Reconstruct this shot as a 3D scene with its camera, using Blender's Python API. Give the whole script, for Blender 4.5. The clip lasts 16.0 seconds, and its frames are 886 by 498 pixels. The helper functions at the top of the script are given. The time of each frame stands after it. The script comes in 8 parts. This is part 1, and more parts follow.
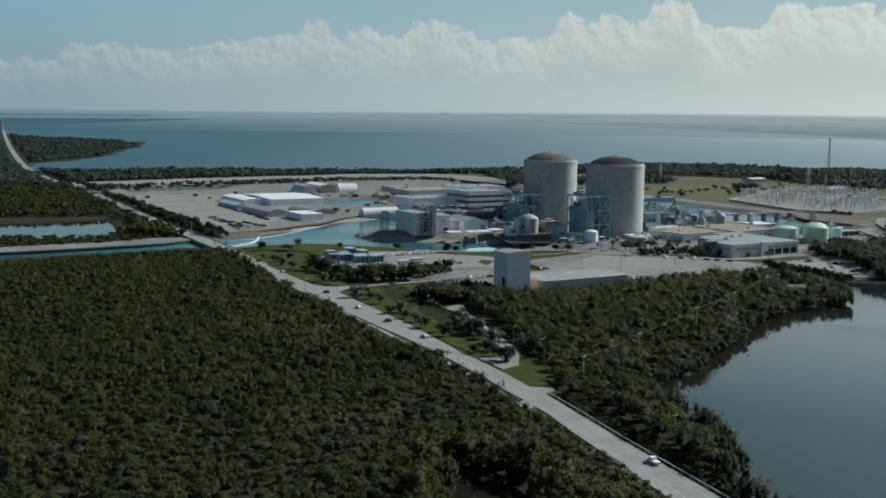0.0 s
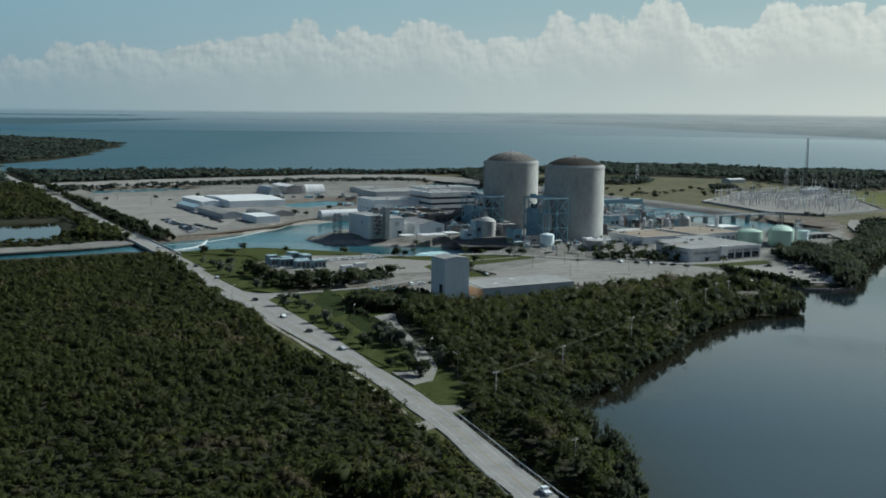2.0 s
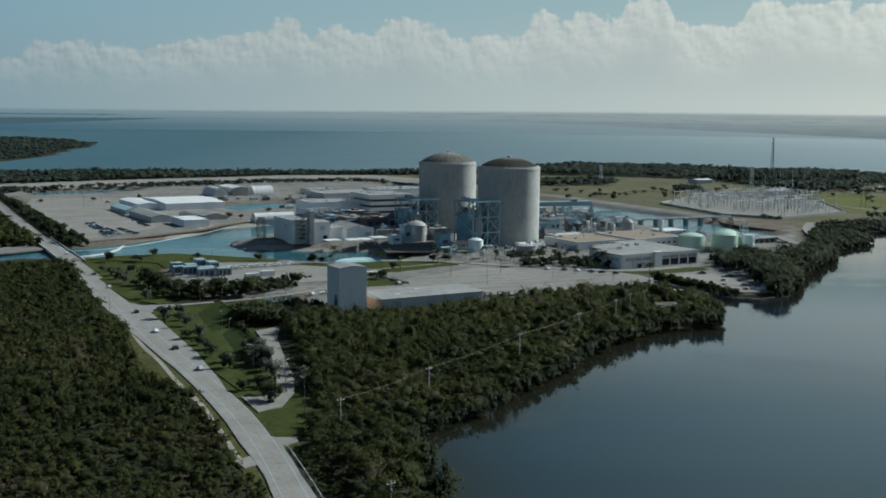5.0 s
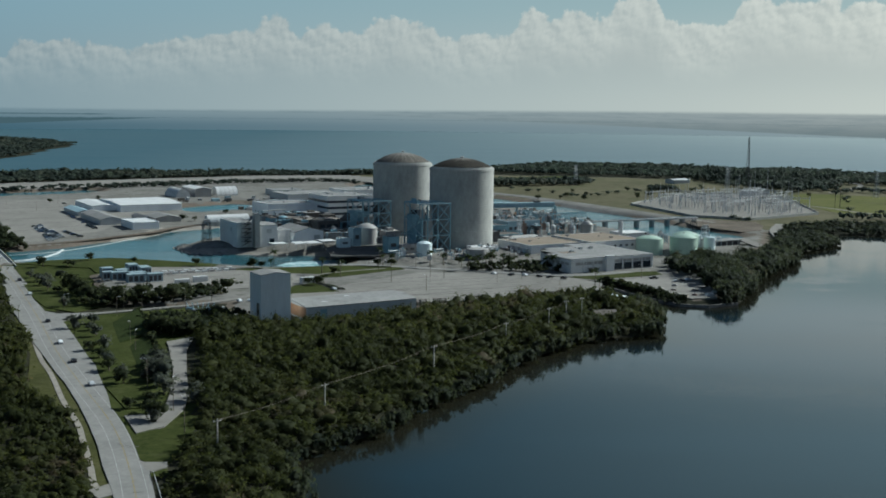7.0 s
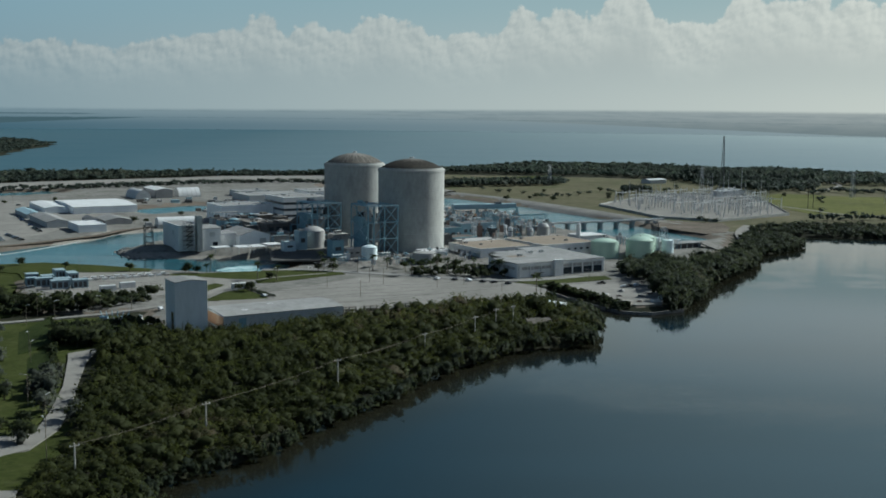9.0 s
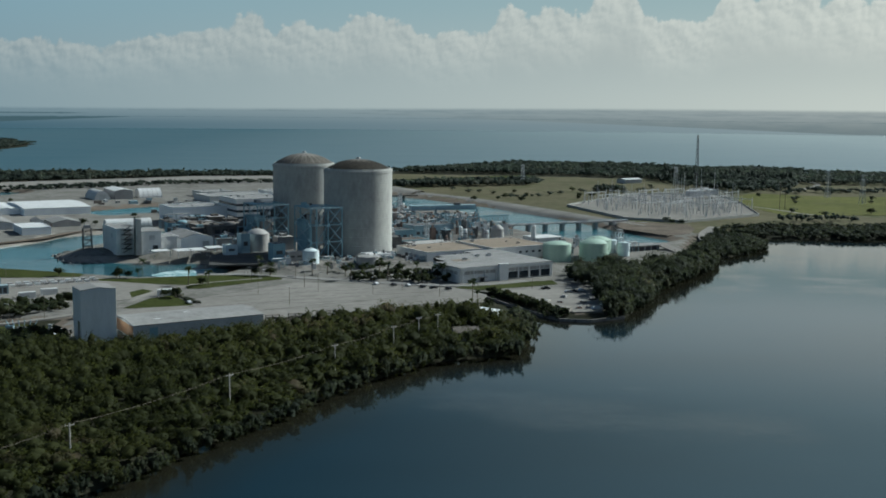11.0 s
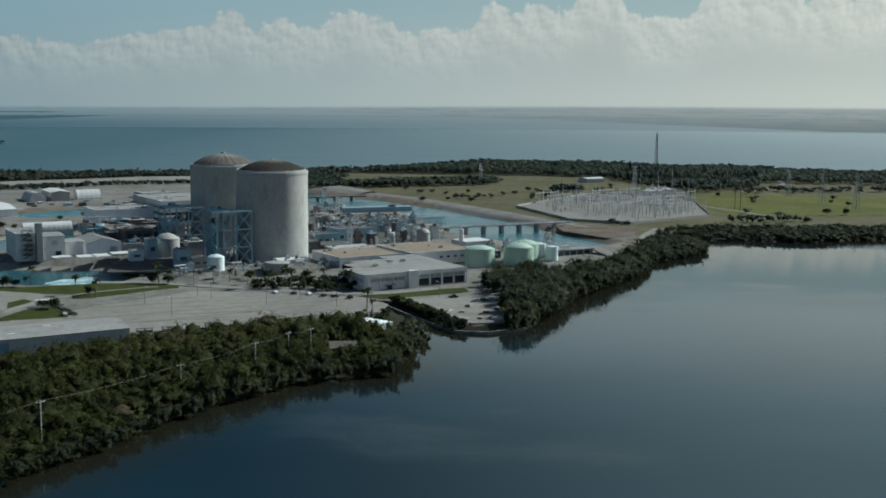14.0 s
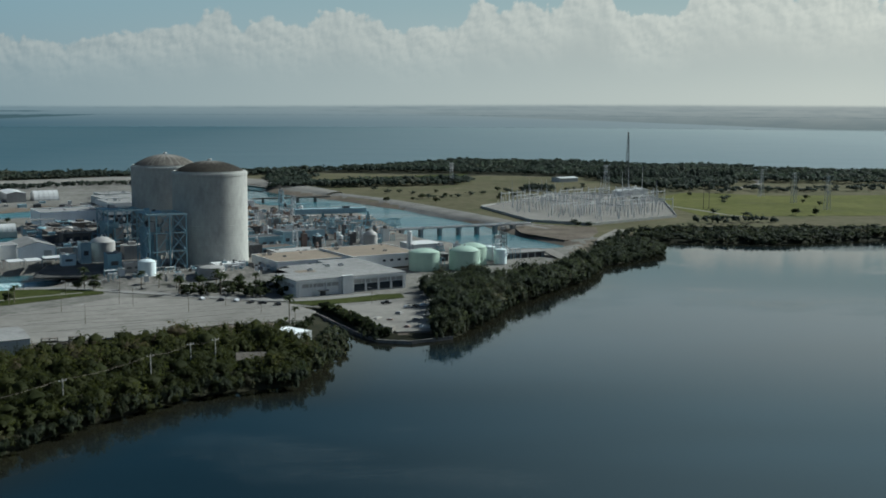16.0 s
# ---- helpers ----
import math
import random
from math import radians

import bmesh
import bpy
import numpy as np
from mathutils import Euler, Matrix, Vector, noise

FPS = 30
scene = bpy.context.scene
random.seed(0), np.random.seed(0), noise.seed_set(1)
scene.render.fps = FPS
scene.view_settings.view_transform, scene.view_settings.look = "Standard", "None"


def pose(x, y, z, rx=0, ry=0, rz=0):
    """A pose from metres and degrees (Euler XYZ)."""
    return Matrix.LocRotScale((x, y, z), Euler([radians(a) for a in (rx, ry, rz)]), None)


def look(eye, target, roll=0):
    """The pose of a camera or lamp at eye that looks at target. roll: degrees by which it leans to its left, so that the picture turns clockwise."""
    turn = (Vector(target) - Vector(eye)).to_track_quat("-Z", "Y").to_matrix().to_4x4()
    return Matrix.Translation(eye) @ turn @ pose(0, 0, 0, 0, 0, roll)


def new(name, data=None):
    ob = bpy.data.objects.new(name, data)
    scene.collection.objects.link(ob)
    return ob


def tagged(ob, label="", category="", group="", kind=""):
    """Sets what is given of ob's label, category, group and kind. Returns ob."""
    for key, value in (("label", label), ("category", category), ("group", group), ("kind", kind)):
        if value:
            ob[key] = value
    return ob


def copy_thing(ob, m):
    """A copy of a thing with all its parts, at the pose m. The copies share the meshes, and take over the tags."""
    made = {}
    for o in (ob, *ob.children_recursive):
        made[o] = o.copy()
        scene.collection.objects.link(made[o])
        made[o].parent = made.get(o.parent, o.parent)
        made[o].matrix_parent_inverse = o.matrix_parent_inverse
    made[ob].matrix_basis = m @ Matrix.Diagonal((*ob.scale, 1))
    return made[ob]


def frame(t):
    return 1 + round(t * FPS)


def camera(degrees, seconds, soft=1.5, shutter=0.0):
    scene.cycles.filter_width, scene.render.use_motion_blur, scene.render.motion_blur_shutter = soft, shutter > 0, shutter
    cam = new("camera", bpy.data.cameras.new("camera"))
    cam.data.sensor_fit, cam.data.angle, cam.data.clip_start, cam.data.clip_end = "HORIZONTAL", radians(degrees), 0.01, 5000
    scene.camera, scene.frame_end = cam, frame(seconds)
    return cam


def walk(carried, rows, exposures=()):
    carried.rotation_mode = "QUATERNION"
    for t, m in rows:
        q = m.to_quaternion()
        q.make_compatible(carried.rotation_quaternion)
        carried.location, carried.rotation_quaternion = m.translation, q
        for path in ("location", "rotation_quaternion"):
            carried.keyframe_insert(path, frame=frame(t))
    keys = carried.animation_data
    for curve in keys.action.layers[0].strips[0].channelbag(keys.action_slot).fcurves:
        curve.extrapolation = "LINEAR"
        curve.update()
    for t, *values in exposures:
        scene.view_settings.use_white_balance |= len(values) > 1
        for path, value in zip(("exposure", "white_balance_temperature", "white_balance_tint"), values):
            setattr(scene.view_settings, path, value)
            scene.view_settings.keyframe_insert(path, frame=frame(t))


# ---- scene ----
EXPOSURE, KELVIN, TINT = 0.0, 5480.0, 0.5
cam = camera(43.0, 16.0, soft=1.8)
# t, x, y, z, yaw, pitch, roll of the flight
ROWS = [
    (0, 0.0, 0.0, 100.9, -0.00, -7.10, -0.73),
    (1, 16.1, 13.3, 100.9, -0.08, -7.10, -0.73),
    (2, 32.2, 26.5, 101.0, -0.16, -7.11, -0.73),
    (3, 48.3, 39.5, 101.1, -0.24, -7.12, -0.72),
    (4, 64.5, 52.3, 101.2, -0.32, -7.13, -0.71),
    (5, 80.6, 64.9, 101.3, -0.40, -7.15, -0.70),
    (6, 96.7, 77.4, 101.4, -0.48, -7.17, -0.68),
    (7, 112.9, 89.6, 101.5, -0.56, -7.19, -0.65),
    (8, 129.0, 101.7, 101.6, -0.65, -7.21, -0.63),
    (9, 145.2, 113.6, 101.7, -0.73, -7.23, -0.59),
    (10, 161.4, 125.3, 101.8, -0.81, -7.26, -0.56),
    (11, 177.6, 136.8, 101.9, -0.89, -7.29, -0.52),
    (12, 193.8, 148.1, 102.0, -0.98, -7.32, -0.47),
    (13, 210.0, 159.3, 102.1, -1.06, -7.35, -0.43),
    (14, 226.2, 170.2, 102.2, -1.14, -7.39, -0.37),
    (15, 242.4, 181.0, 102.3, -1.23, -7.43, -0.32),
    (16, 258.6, 191.6, 102.5, -1.31, -7.47, -0.26),
]
walk(cam, [(t, pose(x, y, z, 0, 0, yaw) @ pose(0, 0, 0, 90 + pitch) @ pose(0, 0, 0, 0, 0, -roll)) for t, x, y, z, yaw, pitch, roll in ROWS],
     exposures=[(0.0, EXPOSURE + 0.11, KELVIN, TINT), (6.5, EXPOSURE, KELVIN, TINT), (16.0, EXPOSURE - 0.04, KELVIN + 60.0, TINT)])

# ---- light ----
SUN_AZ, SUN_EL = 61.0, 34.0  # clockwise from +y, and above the horizon
world = bpy.data.worlds.new("sky")
scene.world = world
world.use_nodes = True
wn = world.node_tree.nodes
sky = wn.new("ShaderNodeTexSky")
sky.sky_type = "NISHITA"
sky.sun_disc = False
sky.sun_elevation, sky.sun_rotation = radians(SUN_EL), radians(SUN_AZ)
sky.air_density, sky.dust_density, sky.ozone_density = 1.2, 2.0, 1.5
wn["Background"].inputs["Strength"].default_value = 0.052
world.node_tree.links.new(sky.outputs["Color"], wn["Background"].inputs["Color"])
sun_data = bpy.data.lights.new("sun", "SUN")
sun_data.energy, sun_data.angle, sun_data.color = 5.95, radians(0.6), (1.0, 0.94, 0.83)
sun = new("sun", sun_data)
sun_dir = Vector((math.sin(radians(SUN_AZ)) * math.cos(radians(SUN_EL)), math.cos(radians(SUN_AZ)) * math.cos(radians(SUN_EL)), math.sin(radians(SUN_EL))))
sun.matrix_world = look(sun_dir * 500, (0, 0, 0))


# ---- materials ----
def node(nt, kind, **values):
    n = nt.nodes.new("ShaderNode" + kind)
    for k, val in values.items():
        if k in n.inputs:
            n.inputs[k].default_value = val
    return n


def surface(name, a, b, scale=0.2, fine=2.0, rough=0.8, metal=0.0, bump=0.15, stretch=(1, 1, 1), stain=None, stain_amount=0.35, spread=0.12, by_object=False, by_island=False):
    """A weathered surface: two tones mixed by coarse and fine noise, an optional stain, a slight relief."""
    m = bpy.data.materials.new(name)
    m.use_nodes = True
    nt = m.node_tree
    bsdf = nt.nodes["Principled BSDF"]
    bsdf.inputs["Roughness"].default_value, bsdf.inputs["Metallic"].default_value = rough, metal
    bsdf.inputs["Specular IOR Level"].default_value = 0.04 if rough >= 0.85 else (0.15 if rough > 0.7 else 0.3)
    co = node(nt, "TexCoord")
    mp = node(nt, "Mapping", Scale=stretch)
    nt.links.new(co.outputs["Object"], mp.inputs["Vector"])
    coarse = node(nt, "TexNoise", Scale=scale, Detail=5.0, Roughness=0.6)
    small = node(nt, "TexNoise", Scale=fine, Detail=4.0, Roughness=0.65)
    for n in (coarse, small):
        nt.links.new(mp.outputs["Vector"], n.inputs["Vector"])
    mixf = node(nt, "Math")
    mixf.operation = "ADD"
    nt.links.new(coarse.outputs["Fac"], mixf.inputs[0])
    nt.links.new(small.outputs["Fac"], mixf.inputs[1])
    ramp = node(nt, "MapRange")
    ramp.inputs["From Min"].default_value, ramp.inputs["From Max"].default_value = 1.0 - 2 * spread, 1.0 + 2 * spread
    nt.links.new(mixf.outputs[0], ramp.inputs["Value"])
    mix = node(nt, "MixRGB", Color1=(*a, 1), Color2=(*b, 1))
    nt.links.new(ramp.outputs["Result"], mix.inputs["Fac"])
    last = mix.outputs["Color"]
    if stain:
        sn = node(nt, "TexNoise", Scale=scale * 2.7, Detail=6.0, Roughness=0.7)
        mp2 = node(nt, "Mapping", Scale=stretch, Location=(37, 11, 5))
        nt.links.new(co.outputs["Object"], mp2.inputs["Vector"])
        nt.links.new(mp2.outputs["Vector"], sn.inputs["Vector"])
        sr = node(nt, "MapRange")
        sr.inputs["From Min"].default_value, sr.inputs["From Max"].default_value, sr.inputs["To Max"].default_value = 0.5, 0.72, stain_amount
        nt.links.new(sn.outputs["Fac"], sr.inputs["Value"])
        sm = node(nt, "MixRGB", Color2=(*stain, 1))
        nt.links.new(sr.outputs["Result"], sm.inputs["Fac"])
        nt.links.new(last, sm.inputs["Color1"])
        last = sm.outputs["Color"]
    if by_object or by_island:
        src = node(nt, "ObjectInfo").outputs["Random"] if by_object else node(nt, "NewGeometry").outputs["Random Per Island"]
        vr = node(nt, "MapRange")
        vr.inputs["To Min"].default_value, vr.inputs["To Max"].default_value = 0.7, 1.3
        nt.links.new(src, vr.inputs["Value"])
        hv = node(nt, "HueSaturation")
        nt.links.new(vr.outputs["Result"], hv.inputs["Value"])
        nt.links.new(last, hv.inputs["Color"])
        last = hv.outputs["Color"]
    nt.links.new(last, bsdf.inputs["Base Color"])
    if bump:
        bp = node(nt, "Bump", Strength=bump, Distance=0.3)
        nt.links.new(small.outputs["Fac"], bp.inputs["Height"])
        nt.links.new(bp.outputs["Normal"], bsdf.inputs["Normal"])
    return m


def water_material(name, deep, rough, wave, ripple, drift=1.5, gloss=0.5, calm=0.5, ruffled=2.8, gusts=0.0):
    m = bpy.data.materials.new(name)
    m.use_nodes = True
    nt = m.node_tree
    bsdf = nt.nodes["Principled BSDF"]
    bsdf.inputs["Roughness"].default_value, bsdf.inputs["IOR"].default_value = rough, 1.33
    bsdf.inputs["Specular IOR Level"].default_value = gloss
    co = node(nt, "TexCoord")
    big = node(nt, "TexNoise", Scale=0.008, Detail=3.0)
    mp = node(nt, "Mapping", Scale=(0.5, 1.6, 1), Rotation=(0, 0, radians(-20)))
    nt.links.new(co.outputs["Object"], mp.inputs["Vector"])
    nt.links.new(mp.outputs["Vector"], big.inputs["Vector"])
    mix = node(nt, "MixRGB", Color1=(*deep, 1), Color2=(*[c * drift for c in deep], 1))
    rr = node(nt, "MapRange")
    rr.inputs["From Min"].default_value, rr.inputs["From Max"].default_value = 0.4, 0.62
    nt.links.new(big.outputs["Fac"], rr.inputs["Value"])
    nt.links.new(rr.outputs["Result"], mix.inputs["Fac"])
    nt.links.new(mix.outputs["Color"], bsdf.inputs["Base Color"])
    r2 = node(nt, "MapRange")
    r2.inputs["From Min"].default_value, r2.inputs["From Max"].default_value = 0.35, 0.7
    r2.inputs["To Min"].default_value, r2.inputs["To Max"].default_value = rough * calm, rough * ruffled
    nt.links.new(big.outputs["Fac"], r2.inputs["Value"])
    nt.links.new(r2.outputs["Result"], bsdf.inputs["Roughness"])
    n1 = node(nt, "TexNoise", Scale=wave, Detail=4.0, Roughness=0.6)
    n2 = node(nt, "TexNoise", Scale=wave * 6, Detail=3.0)
    mp1 = node(nt, "Mapping", Scale=(0.6, 1.3, 1), Rotation=(0, 0, radians(25)))
    nt.links.new(co.outputs["Object"], mp1.inputs["Vector"])
    for n in (n1, n2):
        nt.links.new(mp1.outputs["Vector"], n.inputs["Vector"])
    ad = node(nt, "Math")
    ad.operation = "ADD"
    nt.links.new(n1.outputs["Fac"], ad.inputs[0])
    nt.links.new(n2.outputs["Fac"], ad.inputs[1])
    bp = node(nt, "Bump", Strength=ripple, Distance=0.25)
    nt.links.new(ad.outputs[0], bp.inputs["Height"])
    nt.links.new(bp.outputs["Normal"], bsdf.inputs["Normal"])
    if gusts:  # light gusts ruffle long patches of the calm surface
        mp2 = node(nt, "Mapping", Scale=(0.6, 1.0, 1), Rotation=(0, 0, radians(8)))
        paw = node(nt, "TexNoise", Scale=0.011, Detail=5.0, Roughness=0.55)
        nt.links.new(co.outputs["Object"], mp2.inputs["Vector"])
        nt.links.new(mp2.outputs["Vector"], paw.inputs["Vector"])
        r3 = node(nt, "MapRange")
        r3.inputs["From Min"].default_value, r3.inputs["From Max"].default_value = 0.54, 0.68
        r3.inputs["To Min"].default_value, r3.inputs["To Max"].default_value = ripple, ripple * gusts
        nt.links.new(paw.outputs["Fac"], r3.inputs["Value"])
        nt.links.new(r3.outputs["Result"], bp.inputs["Strength"])
    return m


def leaf_material(name, dark, light, dry, dry_amount=0.15, patch=0.05, grain=1.1, by_tree=True, glow_tint=(1.22, 1.22, 0.98)):
    """Leaves: each tree has a tone of its own, from deep green over olive to a few grey-brown crowns, and stands vary in patches."""
    m = bpy.data.materials.new(name)
    m.use_nodes = True
    nt = m.node_tree
    bsdf = nt.nodes["Principled BSDF"]
    bsdf.inputs["Roughness"].default_value = 0.7
    bsdf.inputs["Specular IOR Level"].default_value = 0.12
    co = node(nt, "TexCoord")
    wide = node(nt, "TexNoise", Scale=patch, Detail=4.0, Roughness=0.6)
    tuft = node(nt, "TexNoise", Scale=grain, Detail=3.0, Roughness=0.7)
    geo = node(nt, "NewGeometry")
    for n in (wide, tuft):
        nt.links.new(co.outputs["Object"], n.inputs["Vector"])
    if by_tree:
        own = node(nt, "Attribute")
        own.attribute_name = "tone"
        tone = own.outputs["Fac"]
    else:
        crown = node(nt, "TexNoise", Scale=0.11, Detail=4.0, Roughness=0.7)
        nt.links.new(co.outputs["Object"], crown.inputs["Vector"])
        tone = crown.outputs["Fac"]
    drift = node(nt, "MapRange")
    for key, val in (("From Min", 0.3), ("From Max", 0.7), ("To Min", -0.42), ("To Max", 0.42)):
        drift.inputs[key].default_value = val
    nt.links.new(wide.outputs["Fac"], drift.inputs["Value"])
    both_tones = node(nt, "Math")
    both_tones.operation = "ADD"
    nt.links.new(tone, both_tones.inputs[0])
    nt.links.new(drift.outputs["Result"], both_tones.inputs[1])
    ramp = node(nt, "ValToRGB")
    cr = ramp.color_ramp
    cr.elements[0].position, cr.elements[0].color = 0.08, (*dark, 1)
    cr.elements[1].position, cr.elements[1].color = 1.0 - dry_amount * 0.25, (*dry, 1)
    mid = cr.elements.new(0.45)
    mid.color = (*[0.55 * a + 0.45 * b for a, b in zip(dark, light)], 1)
    hi = cr.elements.new(0.8)
    hi.color = (*light, 1)
    nt.links.new(both_tones.outputs[0], ramp.inputs["Fac"])
    hv = node(nt, "HueSaturation")
    vr = node(nt, "MapRange")
    vr.inputs["To Min"].default_value, vr.inputs["To Max"].default_value = 0.9, 1.12
    nt.links.new(geo.outputs["Random Per Island"], vr.inputs["Value"])
    nt.links.new(vr.outputs["Result"], hv.inputs["Value"])
    nt.links.new(ramp.outputs["Color"], hv.inputs["Color"])
    nt.links.new(hv.outputs["Color"], bsdf.inputs["Base Color"])
    through_leaf = node(nt, "BsdfTranslucent")
    glow = node(nt, "MixRGB", Fac=1.0, Color2=(*glow_tint, 1))
    glow.blend_type = "MULTIPLY"
    nt.links.new(hv.outputs["Color"], glow.inputs["Color1"])
    nt.links.new(glow.outputs["Color"], through_leaf.inputs["Color"])
    both = node(nt, "MixShader")
    both.inputs[0].default_value = 0.57
    nt.links.new(bsdf.outputs[0], both.inputs[1])
    nt.links.new(through_leaf.outputs[0], both.inputs[2])
    nt.links.new(both.outputs[0], nt.nodes["Material Output"].inputs["Surface"])
    bp = node(nt, "Bump", Strength=0.4, Distance=0.5 / grain)
    nt.links.new(tuft.outputs["Fac"], bp.inputs["Height"])
    nt.links.new(bp.outputs["Normal"], bsdf.inputs["Normal"])
    return m


def creek_material():
    """Calm creek water, stained brown over the shallow mud along its banks and darkened there for the trees'
    reflection.
    """
    m = water_material("dark_creek_water", (0.0062, 0.0142, 0.0205), 0.022, 0.22, 0.024, gusts=13.0)
    nt = m.node_tree
    bsdf = nt.nodes["Principled BSDF"]
    was = bsdf.inputs["Base Color"].links[0].from_socket
    depth = node(nt, "Attribute")
    depth.attribute_name = "shallow"
    # brown shallows, with the trees' dark reflection painted into the same tint
    mix = node(nt, "MixRGB", Color2=(0.0125, 0.0122, 0.0078, 1))
    nt.links.new(depth.outputs["Fac"], mix.inputs["Fac"])
    nt.links.new(was, mix.inputs["Color1"])
    nt.links.new(mix.outputs["Color"], bsdf.inputs["Base Color"])
    return m


def lagoon_material():
    """Wind-ruffled shallow water; the sky's sheen towards the sun's side is painted as a paler east."""
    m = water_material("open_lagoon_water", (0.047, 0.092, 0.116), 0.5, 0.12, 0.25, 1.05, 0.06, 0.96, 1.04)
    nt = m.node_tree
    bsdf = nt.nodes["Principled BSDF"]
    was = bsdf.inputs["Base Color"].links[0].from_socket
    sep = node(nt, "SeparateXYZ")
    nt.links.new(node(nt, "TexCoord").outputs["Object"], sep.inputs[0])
    # painted sheen: base colour brightens from west to east
    east_sheen = node(nt, "MapRange")
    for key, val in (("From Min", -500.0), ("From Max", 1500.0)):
        east_sheen.inputs[key].default_value = val
    nt.links.new(sep.outputs["X"], east_sheen.inputs["Value"])
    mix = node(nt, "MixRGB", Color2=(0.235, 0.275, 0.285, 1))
    nt.links.new(east_sheen.outputs["Result"], mix.inputs["Fac"])
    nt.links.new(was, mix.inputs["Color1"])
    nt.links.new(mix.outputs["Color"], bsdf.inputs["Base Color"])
    return m


M = {}
M["concrete"] = surface("weathered_concrete", (0.325, 0.325, 0.305), (0.43, 0.428, 0.40), scale=0.05, fine=0.45, rough=0.92, stretch=(1, 1, 0.45), stain=(0.225, 0.225, 0.213), stain_amount=0.55, bump=0.05)
def streaked_dome(name, dark, mid, spread):
    """Dark dome concrete with pale streaks running down from the crown."""
    m = surface(name, dark, mid, scale=0.10, fine=0.7, rough=0.95)
    nt = m.node_tree
    bsdf = nt.nodes["Principled BSDF"]
    was = bsdf.inputs["Base Color"].links[0].from_socket
    co = node(nt, "TexCoord")
    sep = node(nt, "SeparateXYZ")
    nt.links.new(co.outputs["Object"], sep.inputs[0])
    ang = node(nt, "Math")
    ang.operation = "ARCTAN2"
    nt.links.new(sep.outputs["Y"], ang.inputs[0])
    nt.links.new(sep.outputs["X"], ang.inputs[1])
    cmb = node(nt, "CombineXYZ")
    nt.links.new(ang.outputs[0], cmb.inputs[0])
    n = node(nt, "TexNoise", Scale=7.0, Detail=4.0, Roughness=0.7)
    nt.links.new(cmb.outputs[0], n.inputs["Vector"])
    ln = node(nt, "VectorMath")
    ln.operation = "LENGTH"
    flat = node(nt, "CombineXYZ")
    nt.links.new(sep.outputs["X"], flat.inputs[0])
    nt.links.new(sep.outputs["Y"], flat.inputs[1])
    nt.links.new(flat.outputs[0], ln.inputs[0])
    fall = node(nt, "MapRange")
    for key, val in (("From Min", 1.5), ("From Max", 15.0), ("To Min", 0.72), ("To Max", spread)):
        fall.inputs[key].default_value = val
    nt.links.new(ln.outputs["Value"], fall.inputs["Value"])
    add = node(nt, "Math")
    add.operation = "ADD"
    nt.links.new(n.outputs["Fac"], add.inputs[0])
    nt.links.new(fall.outputs["Result"], add.inputs[1])
    amt = node(nt, "MapRange")
    for key, val in (("From Min", 1.0), ("From Max", 1.25), ("To Max", 0.75)):
        amt.inputs[key].default_value = val
    nt.links.new(add.outputs[0], amt.inputs["Value"])
    mix = node(nt, "MixRGB", Color2=(0.33, 0.31, 0.28, 1))
    nt.links.new(amt.outputs["Result"], mix.inputs["Fac"])
    nt.links.new(was, mix.inputs["Color1"])
    nt.links.new(mix.outputs["Color"], bsdf.inputs["Base Color"])
    return m


M["dome"] = streaked_dome("stained_dome_concrete", (0.022, 0.021, 0.019), (0.065, 0.058, 0.048), 0.36)
M["dome_pale"] = streaked_dome("paler_dome_concrete", (0.055, 0.05, 0.044), (0.16, 0.145, 0.125), 0.5)
M["pale"] = surface("pale_gravel", (0.125, 0.12, 0.108), (0.215, 0.205, 0.185), scale=0.03, fine=0.25, rough=0.95, stain=(0.085, 0.082, 0.062), stain_amount=0.8)
M["lot"] = surface("worn_pale_asphalt", (0.182, 0.172, 0.154), (0.245, 0.231, 0.208), scale=0.02, fine=0.25, rough=0.9, stain=(0.14, 0.13, 0.115), stain_amount=0.6, bump=0.05)
# darkened so that its colour carries the reactor's cast shadow
M["asphalt"] = surface("shadow_dark_asphalt", (0.06, 0.058, 0.055), (0.095, 0.092, 0.088), scale=0.08, fine=0.8, rough=0.9, stain=(0.13, 0.125, 0.115), stain_amount=0.5)
M["tar"] = surface("dark_tar_seam", (0.07, 0.068, 0.065), (0.11, 0.105, 0.10), scale=0.2, fine=1.5, rough=0.85)
M["road"] = surface("worn_grey_asphalt", (0.192, 0.185, 0.172), (0.252, 0.243, 0.227), scale=0.06, fine=0.7, rough=0.9, stain=(0.14, 0.137, 0.132), stain_amount=0.5, bump=0.05)
M["dirt"] = surface("brown_bank_earth", (0.085, 0.07, 0.056), (0.165, 0.138, 0.112), scale=0.04, fine=0.6, rough=0.95, stain=(0.06, 0.065, 0.035), stain_amount=0.5)
M["yard"] = surface("stained_yard_concrete", (0.108, 0.102, 0.092), (0.235, 0.22, 0.197), scale=0.07, fine=0.35, rough=0.95, stain=(0.06, 0.056, 0.05), stain_amount=0.8, spread=0.09)
M["bank_sand"] = surface("pale_bank_sand", (0.19, 0.172, 0.148), (0.30, 0.275, 0.24), scale=0.05, fine=0.5, rough=0.95, stain=(0.12, 0.108, 0.09), stain_amount=0.6, stretch=(1, 1, 3))
M["stone"] = surface("grey_stone_facing", (0.13, 0.125, 0.115), (0.21, 0.203, 0.188), scale=0.05, fine=0.8, rough=0.95, stain=(0.09, 0.085, 0.075), stain_amount=0.6, bump=0.4)
